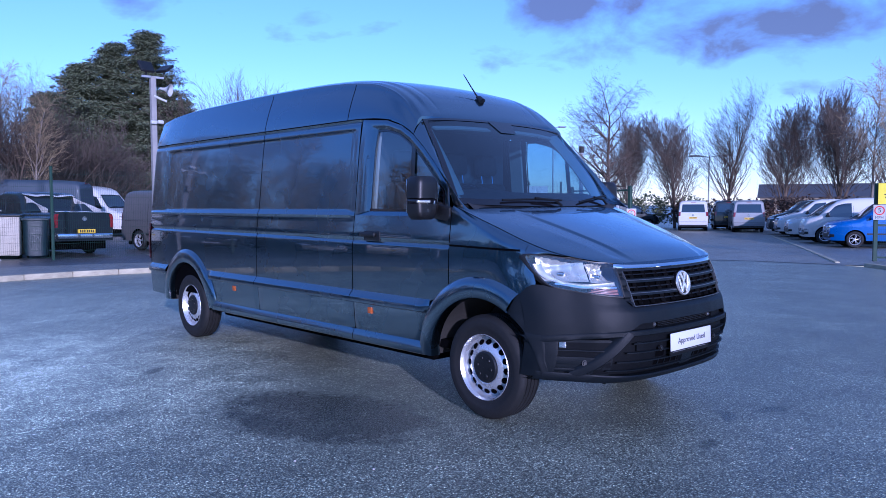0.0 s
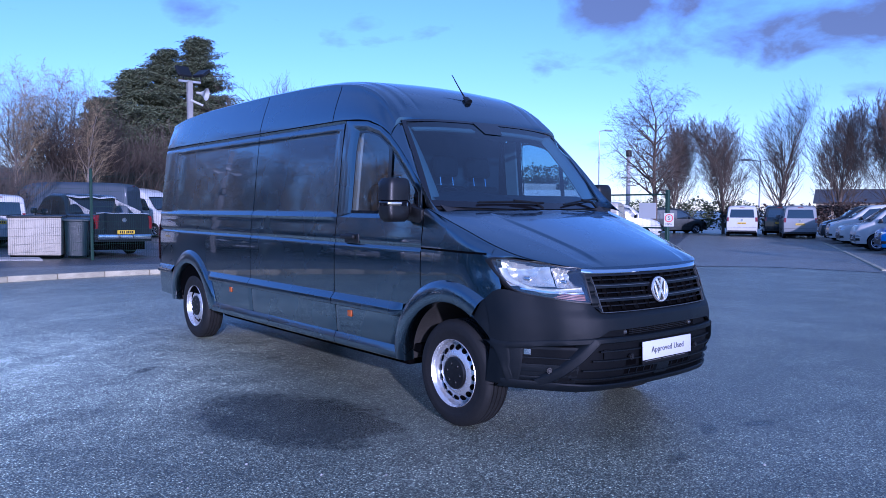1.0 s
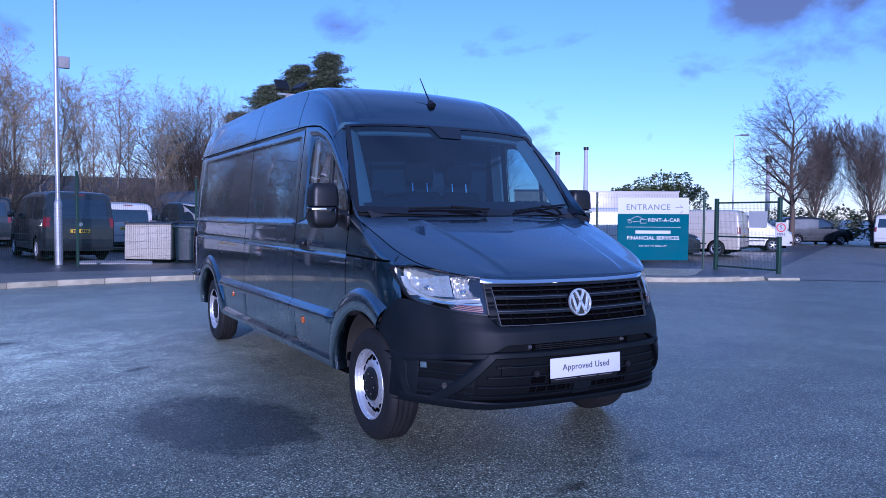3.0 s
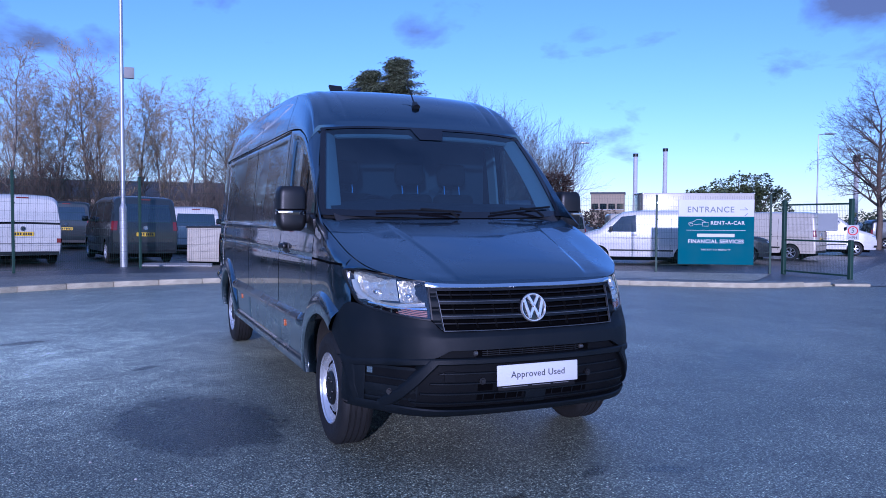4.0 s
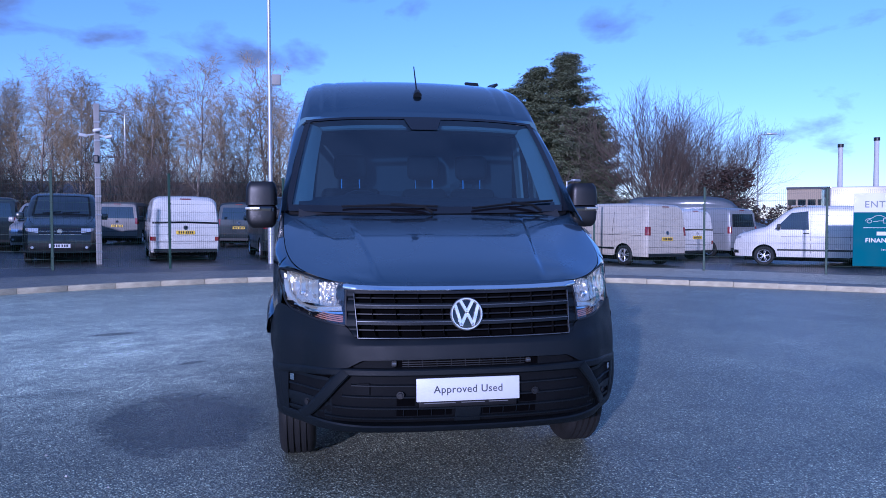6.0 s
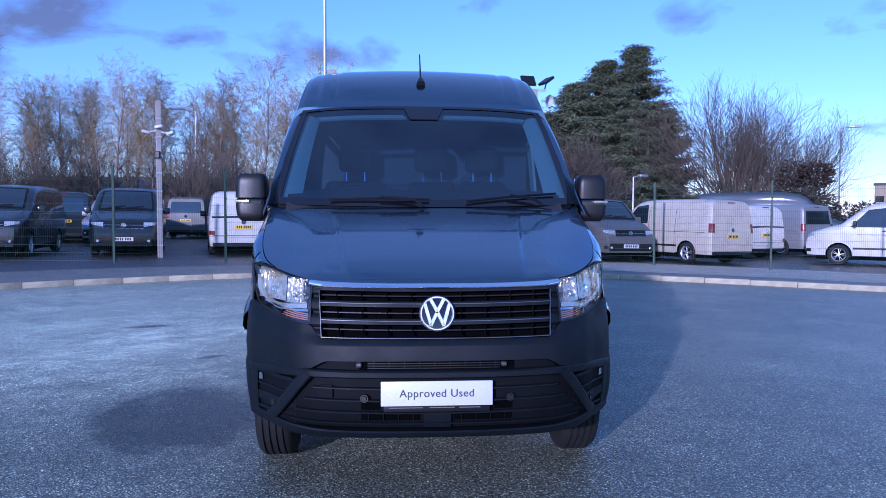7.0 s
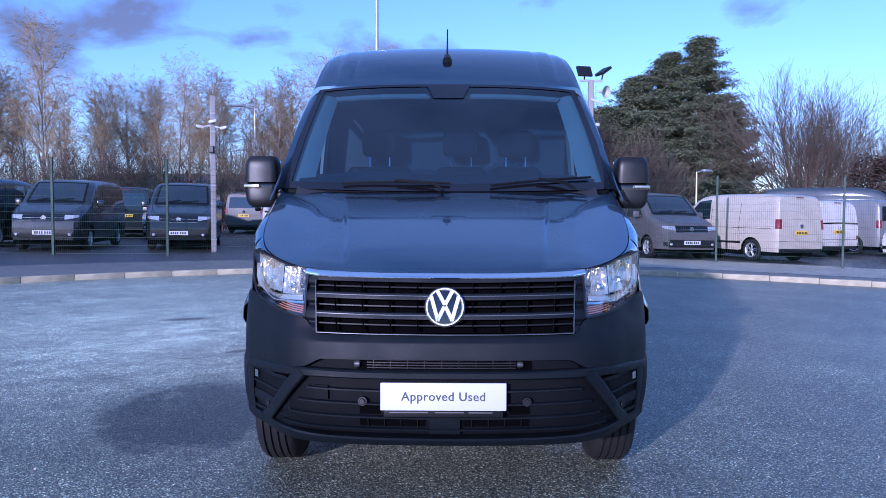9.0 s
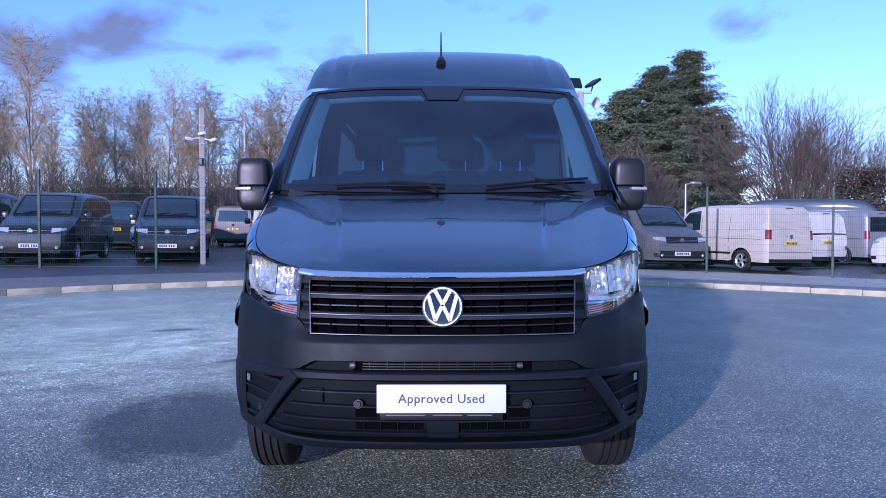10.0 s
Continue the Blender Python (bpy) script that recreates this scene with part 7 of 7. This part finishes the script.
# dark wheeled bin beside it
M_BINDARK = material("dark_teal_plastic", (0.008, 0.020, 0.026), 0.4, 0, 0.12, 4, 200, 0.08, 300)
wb = thing("wheeled_bin", "dark teal wheeled bin standing beside the pale storage bin", "bin", pose(6.22, 22.66, yard_z(6.2), 0, 1.1, -22))
bm = bmesh.new()
def bin_side(p, q):
    a = 2 * math.pi * p
    c_, s_ = math.cos(a), math.sin(a)
    w = .27 + .05 * q
    return Vector((w * math.copysign(abs(c_) ** .45, c_), (w + .06) * math.copysign(abs(s_) ** .45, s_), .08 + .95 * q))
grid(bm, bin_side, 32, 8)
part("bin_body", bm, M_BINDARK, wb)
bm = bmesh.new()
box(bm, (.68, .80, .07), pose(0, 0, 1.06, 3), .03, 2)
part("lid", bm, M_BINDARK, wb)
for x in (-.24, .24):
    bm = bmesh.new()
    lathe(bm, [(.001, -.025), (.1, -.025), (.1, .025), (.001, .025)], 18, pose(x, .26, .1))
    part("wheel", bm, M_RUBBER, wb)


def street_lamp(x, y, h, rz=0, two=False):
    root = thing("street_lamp", "slim grey street lamp beyond the yard", "street lamp", pose(x, y, 0, 0, 0, rz))
    bm = bmesh.new()
    tube(bm, [(0, 0, 0), (0, 0, h)], .07, 8, .04)
    part("column", bm, M_GALV, root)
    for sg in ((1, -1) if two else (1,)):
        bm = bmesh.new()
        tube(bm, [(0, 0, h - .02), (sg * .7, 0, h + .1)], .04, 6)
        box(bm, (.75, .26, .14), pose(sg * 1.0, 0, h + .1), .04, 2)
        part("lantern", bm, M_GALV, root)


street_lamp(39.6, 55.2, 8, -20)
street_lamp(52.3, 41, 8, -10)
street_lamp(54.6, 28.0, 5, -60, True)
street_lamp(-6.0, 44.0, 7.2, 200)
street_lamp(-9.0, 50, 5.2, 10)
street_lamp(18.6, 41.2, 3.5, 40)
street_lamp(-16.0, 26.0, 7.5, 60)

# ---- far buildings ----
M_BUFF = material("buff_brick", (0.30, 0.24, 0.17), 0.85, 0, 0.15, .5, 8, 0.1, 20)
M_ROOFING = material("dark_roofing", (0.06, 0.062, 0.068), 0.8, 0, 0.15, .5, 6)
M_PALEWALL = material("pale_cladding", (0.42, 0.42, 0.42), 0.7, 0, 0.1, .4, 6)


def building(name, label, x, y, w, d, h, rz, mat, wins=0, pitched=True):
    root = thing(name, label, "building", pose(x, y, 0, 0, 0, rz))
    bm = bmesh.new()
    box(bm, (w, d, h), pose(0, 0, h / 2))
    part("wall", bm, mat, root, smooth=False)
    bm = bmesh.new()
    if pitched:
        for sg in (-1, 1):
            box(bm, (w + .6, d / 2 + .5, .15), pose(0, sg * d / 4, h + d * .06, sg * -13.5, 0, 0))
    else:
        box(bm, (w + .3, d + .3, .4), pose(0, 0, h + .1))
    part("roof", bm, M_ROOFING, root, smooth=False)
    for k in range(wins):
        bm = bmesh.new()
        box(bm, (1.3, .1, 1.1), pose(-w / 2 + w * (k + .5) / wins, -d / 2 - .03, h * .62))
        wd = part("window", bm, M_PANE, root, smooth=False)
        bm = bmesh.new()
        box(bm, (1.5, .18, .1), pose(-w / 2 + w * (k + .5) / wins, -d / 2 - .06, h * .62 - .6))
        part("sill", bm, M_PALEWALL, wd, smooth=False)
    return root


building("works_building", "distant buff brick works building with a flat roof", 95, 126, 6.5, 6, 6.6, -38, M_BUFF, 4, False)
building("warehouse", "long low warehouse beyond the trees with a dark roof", 92, 33, 13, 12, 2.2, -68, M_BUFF, 8, True)
building("warehouse", "low brick warehouse behind the tree line", 2, 78, 60, 14, 3.2, 3, M_BUFF, 10, True)
for x, y, h in ((100.5, 124.5, 14.2), (105.5, 121.5, 15.2), (58.5, 42.5, 6.2)):
    root = thing("chimney_stack", "pale round chimney stack with a dark cap", "chimney", pose(x, y, 0))
    bm = bmesh.new()
    tube(bm, [(0, 0, 0), (0, 0, h)], .50 if h > 8 else .2, 14, .40 if h > 8 else .18)
    part("shaft", bm, M_PALEWALL, root)
    bm = bmesh.new()
    tube(bm, [(0, 0, h), (0, 0, h + .6)], .52 if h > 8 else .27, 14)
    part("cap", bm, M_BLACK, root)



# ---- trees ----
M_BARK = material("bark", (0.115, 0.085, 0.062), 0.9, 0, 0.3, 3, 40, 0.4, 40, random_tint=0.3)
M_TWIG = material("twigs", (0.085, 0.066, 0.050), 0.9, 0, 0.25, .6, 30, random_tint=0.5)
M_BIRCHBARK = material("pale_birch_bark", (0.22, 0.185, 0.15), 0.8, 0, 0.6, 2.5, 20, 0.3, 30, random_tint=0.4)
M_BIRCH = material("birch_twigs", (0.26, 0.195, 0.108), 0.9, 0, 0.25, .6, 30, random_tint=0.5)
M_NEEDLE = material("conifer_needles", (0.115, 0.135, 0.070), 0.95, 0, 0.5, .7, 14, random_tint=0.2)
M_LEAF = material("evergreen_leaves", (0.085, 0.105, 0.035), 0.6, 0, 0.5, 1.2, 14)
M_COPPER = material("copper_hedge_leaves", (0.060, 0.038, 0.027), 0.85, 0, 0.35, 1.0, 14)


def rods_mesh(name, segs, mat):
    """One mesh of tapered three- or five-sided rods: (start, end, r0, r1)."""
    vs, fs = [], []
    for p, q, r0, r1 in segs:
        d = q - p
        if d.length < 1e-6:
            continue
        d.normalize()
        e1 = d.cross(Vector((.31, .77, .55))).normalized(); e2 = d.cross(e1)
        k = len(vs)
        if r0 < .009:
            # the finest twigs are flat slivers
            vs += [tuple(p + e1 * r0), tuple(p - e1 * r0), tuple(q - e1 * r1), tuple(q + e1 * r1)]
            fs.append((k, k + 1, k + 2, k + 3))
            continue
        n = 6 if r0 > .05 else 3
        for base, r in ((p, r0), (q, r1)):
            for t in range(n):
                a = 2 * math.pi * t / n
                vs.append(tuple(base + e1 * (r * math.cos(a)) + e2 * (r * math.sin(a))))
        for t in range(n):
            fs.append((k + t, k + (t + 1) % n, k + n + (t + 1) % n, k + n + t))
    me = bpy.data.meshes.new(name)
    me.from_pydata(vs, [], fs)
    me.materials.append(mat)
    for p in me.polygons:
        p.use_smooth = True
    return me


def bare_tree(seed, h, trunk, style, mat):
    """Limbs and twigs of a leafless tree."""
    rnd = random.Random(seed)
    limbs, twigs = [], []

    def grow(p, d, ln, r, level, top):
        n = max(2, int(5 - level * .6)) if level else 9
        pts = [p]
        for i in range(n):
            wob = (.05 if style == "birch" and level < 2 else .10) + .05 * level
            d = (d + Vector((rnd.uniform(-wob, wob), rnd.uniform(-wob, wob), rnd.uniform(-wob, wob)))).normalized()
            lift = {"fan": .20, "birch": .20, "oak": .03, "multi": .10, "shrub": .12}[style]
            if level:
                d = (d + Vector((0, 0, lift if level < 3 or style != "birch" else -.10))).normalized()
            q = p + d * (ln / n)
            ra, rb = r * (1 - i / n * .75), r * (1 - (i + 1) / n * .75)
            (limbs if ra > .018 else twigs).append((p, q, max(ra, .0055 if style != "birch" else .0062), max(rb, .0045 if style != "birch" else .0045)))
            p = q; pts.append(p)
            if level < {"fan": 4, "multi": 3, "birch": 4, "shrub": 3, "oak": 5}[style]:
                t = (i + 1) / n
                start = {"fan": .16, "birch": .24, "oak": .30, "multi": .05, "shrub": .1}[style]
                if level == 0 and t < start:
                    continue
                kids = {0: {"fan": 6, "multi": 2, "birch": 3, "shrub": 1}.get(style, 3), 1: 2 if style in ("oak", "fan") else 1, 2: 1, 3: 1, 4: 1}[level]
                if rnd.random() < (.6 if level < 4 else 0):
                    kids += 1
                for _ in range(kids):
                    a = rnd.uniform(0, 2 * math.pi)
                    spread = {"fan": .66, "birch": .74, "oak": 1.35, "multi": .62, "shrub": .75}[style] * rnd.uniform(.7, 1.25)
                    if level == 0 and style == "oak":
                        spread *= 1.15 - .5 * t
                    e1 = d.cross(Vector((.3, .8, .5))).normalized(); e2 = d.cross(e1)
                    nd = (d + (e1 * math.cos(a) + e2 * math.sin(a)) * spread).normalized()
                    if level == 0:
                        kl = h * {"fan": .50 * (1 - t * .45), "birch": .29 * (1.02 - t * .42) * (.75 if t < .35 else 1.0), "oak": .46 * (1.1 - t * .55), "multi": .55 * (1.1 - t * .6), "shrub": .5 * (1.1 - t * .5)}[style]
                    else:
                        kl = ln * rnd.uniform(.42, .68) * (1.1 - t * .35)
                    if kl > .12:
                        grow(q, nd, kl * rnd.uniform(.8, 1.15), max(ra * (.40 if style == "fan" else .52), .006), level + 1, top)
    if style in ("multi", "shrub"):
        for k in range(9):
            a = 2.4 * k + rnd.uniform(-.3, .3)
            lean = .12 + .075 * k
            grow(Vector((.2 * math.cos(a), .2 * math.sin(a), 0)), Vector((math.cos(a) * lean, math.sin(a) * lean, 1)).normalized(), h * rnd.uniform(.65, .95), trunk * .5, 0, h)
    else:
        grow(Vector((0, 0, 0)), Vector((rnd.uniform(-.04, .04), rnd.uniform(-.04, .04), 1)).normalized(), h * (.96 if style != "fan" else .8), trunk, 0, h)
    return rods_mesh("trunk", limbs, M_BIRCHBARK if style == "birch" else M_BARK), rods_mesh("crown", twigs, mat), len(limbs) + len(twigs)


VARIANTS = {
    "birch": [bare_tree(11 + k, 9.0, .085, "birch", M_BIRCH) for k in range(3)],
    "shrub": [bare_tree(83, 4.2, .10, "shrub", M_TWIG)],
    "fan": [bare_tree(31 + k, 7.6, .13, "fan", M_TWIG) for k in range(2)],
    "oak": [bare_tree(54, 9.6, .24, "oak", M_TWIG)],
    "multi": [bare_tree(71, 9.5, .20, "multi", M_TWIG)],
}
TREE_WORDS = {"shrub": "bare brown many-stemmed shrub", "birch": "bare winter birch with fine drooping twigs", "fan": "bare upright tree with a fan of fine branches",
              "oak": "large bare tree with a wide open crown", "multi": "broad bare tree of many stems"}


def tree(kind, k, x, y, sc, rz, group=""):
    v = VARIANTS[kind][k % len(VARIANTS[kind])]
    broad = 1.2 if kind == "birch" else 1.0
    root = thing("tree", TREE_WORDS[kind], "tree", pose(x, y, yard_z(x) - .05, 0, 0, rz) @ Matrix.Diagonal((sc * broad, sc * broad, sc * random.Random(int(x * 7 + y)).uniform(.90, 1.12 if kind != "birch" else 1.0), 1)), group)
    for nm, me in (("trunk", v[0]), ("crown", v[1])):
        o = new(nm, me); o.parent = root
    return root


rt = random.Random(5)
for i in [*range(34), 35, 37, 39, 42]:
    tree("birch", i, -30 + 1.0 * i + rt.uniform(-.6, .6), 41 + rt.uniform(-2.0, 3.5), rt.uniform(.80, 1.03) * (1 if i < 32 else .84), rt.uniform(0, 360), "left tree line")
for i in range(26):
    tree("birch", i + 1, -34 + 1.9 * i + rt.uniform(-1, 1), 50 + rt.uniform(-2, 4), rt.uniform(.8, 1.05), rt.uniform(0, 360), "left tree line")
for i in range(20):
    tree("shrub", 0, -29 + 2.0 * i + rt.uniform(-.6, .6), 39.5 + rt.uniform(-1, 1.5), rt.uniform(.6, 1.05), rt.uniform(0, 360), "brown shrubs under the tree line")
for x, y, s_, rz in ((14.6, 48.4, 1.3, 10), (16.6, 48.2, 1.4, 100), (18.4, 48.8, 1.1, 220), (26.8, 49.5, .7, 60)):
    tree("shrub", 0, x, y, s_, rz)
tree("multi", 0, 12.0, 47.5, .86, 75)
tree("multi", 0, 29.2, 50.5, 1.02, 20)
tree("multi", 0, 33.6, 52.0, .82, 140)
tree("oak", 0, 45.0, 30.5, .80, 30)
for i, (x, y, s_) in enumerate([(50.5, 28.5, 1.0), (52, 25.2, 1.06), (53.5, 22.1, 1.04), (54.7, 18.9, 1.05), (55.5, 15.6, 1.15), (56, 12.2, 1.12), (56.5, 8.6, 1.1), (49.8, 32.0, .82)]):
    tree("fan", i, x, y, s_, 50 * i, "row of upright trees")
tree("birch", 1, 54.5, 16.8, 1.05, 10)
# behind the viewer, mirrored in the paintwork
for i in range(26):
    tree("birch", i, -33 + rt.uniform(-3, 3), 52 - 2.3 * i, rt.uniform(.52, .76), rt.uniform(0, 360), "trees beside the road")


def foliage_mesh(name, blobs, count, size, mat, seed, droop=.4, flat=.5, wide=.38):
    """Small ragged leaves strewn through ellipsoids (centre, radii); denser towards the skin."""
    rnd = random.Random(seed)
    vs, fs = [], []
    tot = sum(b[1][0] * b[1][1] * b[1][2] for b in blobs)
    for c, rad in blobs:
        n = int(count * rad[0] * rad[1] * rad[2] / tot)
        for _ in range(n):
            d = Vector((rnd.gauss(0, 1), rnd.gauss(0, 1), rnd.gauss(0, 1))).normalized()
            r = rnd.random() ** .30
            p = Vector((c[0] + d.x * rad[0] * r, c[1] + d.y * rad[1] * r, c[2] + d.z * rad[2] * r))
            out = Vector((d.x, d.y, -droop + rnd.uniform(-.3, .3))).normalized()
            sd = out.cross(Vector((rnd.uniform(-1, 1), rnd.uniform(-1, 1), rnd.uniform(flat, 2)))).normalized()
            s_ = size * rnd.uniform(.5, 1.4)
            k = len(vs)
            a, b_ = out * s_, sd * s_ * wide
            vs += [tuple(p), tuple(p + a * .5 + b_), tuple(p + a), tuple(p + a * .45 - b_)]
            fs.append((k, k + 1, k + 2, k + 3))
    me = bpy.data.meshes.new(name)
    me.from_pydata(vs, [], fs)
    me.materials.append(mat)
    return me


def conifer(x, y, h, w, seed, bare=.12):
    """A tall evergreen of layered, ragged boughs."""
    rnd = random.Random(seed)
    root = thing("conifer", "tall dark evergreen tree with layered ragged boughs", "tree", pose(x, y, 0))
    segs = [(Vector((0, 0, h * k / 10)), Vector((.1 * math.sin(k), .08 * math.cos(k), h * (k + 1) / 10)), .28 * (1 - k / 11), .28 * (1 - (k + 1) / 11)) for k in range(10)]
    blobs = []
    levels = int(h * 2.0)
    for k in range(levels):
        t = k / levels
        z = h * (bare + (1 - bare) * t)
        rr = w * (1 - t) ** .66 * (.85 + .15 * min(t / .2, 1))
        for j in range(rnd.randint(9, 13)):
            a = rnd.uniform(0, 2 * math.pi)
            ln = rr * rnd.uniform(.45, 1.12) + .25
            zz = z + rnd.uniform(-.3, .3)
            end = Vector((math.cos(a) * ln, math.sin(a) * ln, zz + ln * rnd.uniform(-.08, .28)))
            segs.append((Vector((0, 0, zz)), end, .06, .012))
            for f in (.3, .48, .64, .8, .95):
                p = Vector((0, 0, zz)).lerp(end, f)
                q_ = (1.35 - f * .8) * (1 + ln * .10)
                for _ in range(2):
                    o_ = Vector((rnd.gauss(0, .20), rnd.gauss(0, .20), rnd.gauss(0, .08))) * q_
                    blobs.append(((p.x + o_.x, p.y + o_.y, p.z + o_.z), (.36 * q_, .36 * q_, .16 * q_)))
    for k in range(6):
        blobs.append(((0, 0, h * (.93 + .012 * k)), (.3 - .04 * k, .3 - .04 * k, .25)))
    o = new("trunk", rods_mesh("trunk", segs, M_BARK)); o.parent = root
    o = new("crown", foliage_mesh("crown", blobs, int(10000 * h), .26, M_NEEDLE, seed, .25, .5, .12)); o.parent = root
    return root


conifer(24.5, 58.0, 14.6, 6.2, 3, .05)
conifer(22.2, 58.8, 13.5, 6.0, 4, .05)
conifer(19.6, 57.8, 11.7, 5.6, 5, .05)
conifer(17.0, 57.0, 9.2, 4.6, 7, .05)
conifer(26.6, 57.5, 9.6, 4.6, 6, .03)


def bush(name, label, x, y, blobs, count, size, mat, seed):
    root = thing(name, label, "bush" if name != "hedge" else "hedge", pose(x, y, 0))
    rnd = random.Random(seed)
    segs = []
    for c, r in blobs:
        for _ in range(3):
            segs.append((Vector((c[0] * .3, c[1] * .3, 0)), Vector((c[0] + rnd.uniform(-.3, .3) * r[0], c[1] + rnd.uniform(-.3, .3) * r[1], c[2] + r[2] * .4)), .05, .012))
    o = new("trunk", rods_mesh("trunk", segs, M_BARK)); o.parent = root
    o = new("leaves", foliage_mesh("leaves", blobs, count, size, mat, seed, .1, .2)); o.parent = root
    tagged(o, kind="stuff")
    return root


rb = random.Random(9)
bush("bush", "large green evergreen bush beyond the vans", 48, 45, [((max(min(rb.gauss(0, 2.6), 5), -5), rb.uniform(-1.2, 1.2), 3.3 + rb.gauss(0, .75)), (rb.uniform(.5, .95), .7, rb.uniform(.35, .7))) for _ in range(46)] + [((-1 + k, 0, 1.5), (1.3, 1.2, 1.5)) for k in range(4)], 22000, .2, M_LEAF, 8)
bush("bush", "rust-brown dense shrub beside the bare tree", 32.5, 47.5, [((rb.uniform(-1.6, 1.6), rb.uniform(-1, 1), rb.uniform(1.2, 4.2)), (1.0, 1.0, 1.0)) for _ in range(12)], 7000, .22, M_COPPER, 12)
for i, (x, y, n, hh, m_) in enumerate([(20, 50, 9, 2.6, M_NEEDLE), (29, 49, 6, 2.4, M_NEEDLE), (53, 22, 10, 1.9, M_COPPER), (50, 32, 6, 2.1, M_NEEDLE), (-14, 46, 12, 1.5, M_COPPER), (6, 46, 10, 1.6, M_COPPER), (42, 52, 9, 2.2, M_COPPER), (-27, 10, 10, 2.5, M_NEEDLE)]):
    al = Vector((1, 0)) if i not in (2, 3, 7) else Vector((-.35, .94))
    bush("hedge", "low untidy hedge along the edge of the yard", x, y, [((al.x * (k - n / 2) * 1.5, al.y * (k - n / 2) * 1.5, hh * .5), (1.2, 1.0, hh * rb.uniform(.42, .62))) for k in range(n)], 900 * n, .2, m_, 20 + i)
# unseen screen, added as a dark mass for the van's paint to mirror
for k in range(5):
    bush("hedge", "tall dark evergreen screen along the far side of the road", -39, 2 + 11 * k, [((rb.uniform(-1, 1), rb.uniform(-5.5, 5.5), rb.uniform(.8, 5.0)), (1.3, 1.5, rb.uniform(.8, 1.6))) for _ in range(26)], 8000, .5, M_NEEDLE, 40 + k)


# loose grit on the tarmac
rg = random.Random(17)
vs, fs = [], []
for _ in range(420):
    x, y = rg.uniform(-1.5, 9.5), rg.uniform(0.6, 8.5)
    if 3.4 < x < 5.8 and y > 2.7:
        continue
    r = rg.uniform(.003, .007) * (1.6 if rg.random() < .06 else 1)
    k = len(vs)
    a0 = rg.uniform(0, 6)
    z0 = road_z(x)
    ring = [(x + r * rg.uniform(.7, 1.2) * math.cos(a0 + 1.571 * i), y + r * rg.uniform(.7, 1.2) * math.sin(a0 + 1.571 * i)) for i in range(4)]
    vs += [(a, b, z0 - .001) for a, b in ring] + [(x + (a - x) * .55, y + (b - y) * .55, z0 + r * .8) for a, b in ring]
    fs += [(k + i, k + (i + 1) % 4, k + 4 + (i + 1) % 4, k + 4 + i) for i in range(4)] + [(k + 4, k + 5, k + 6, k + 7)]
me = bpy.data.meshes.new("loose_grit")
me.from_pydata(vs, [], fs)
me.materials.append(M_SLAB)
tagged(new("loose_grit", me), "pale loose grit scattered over the tarmac", "grit", kind="stuff")
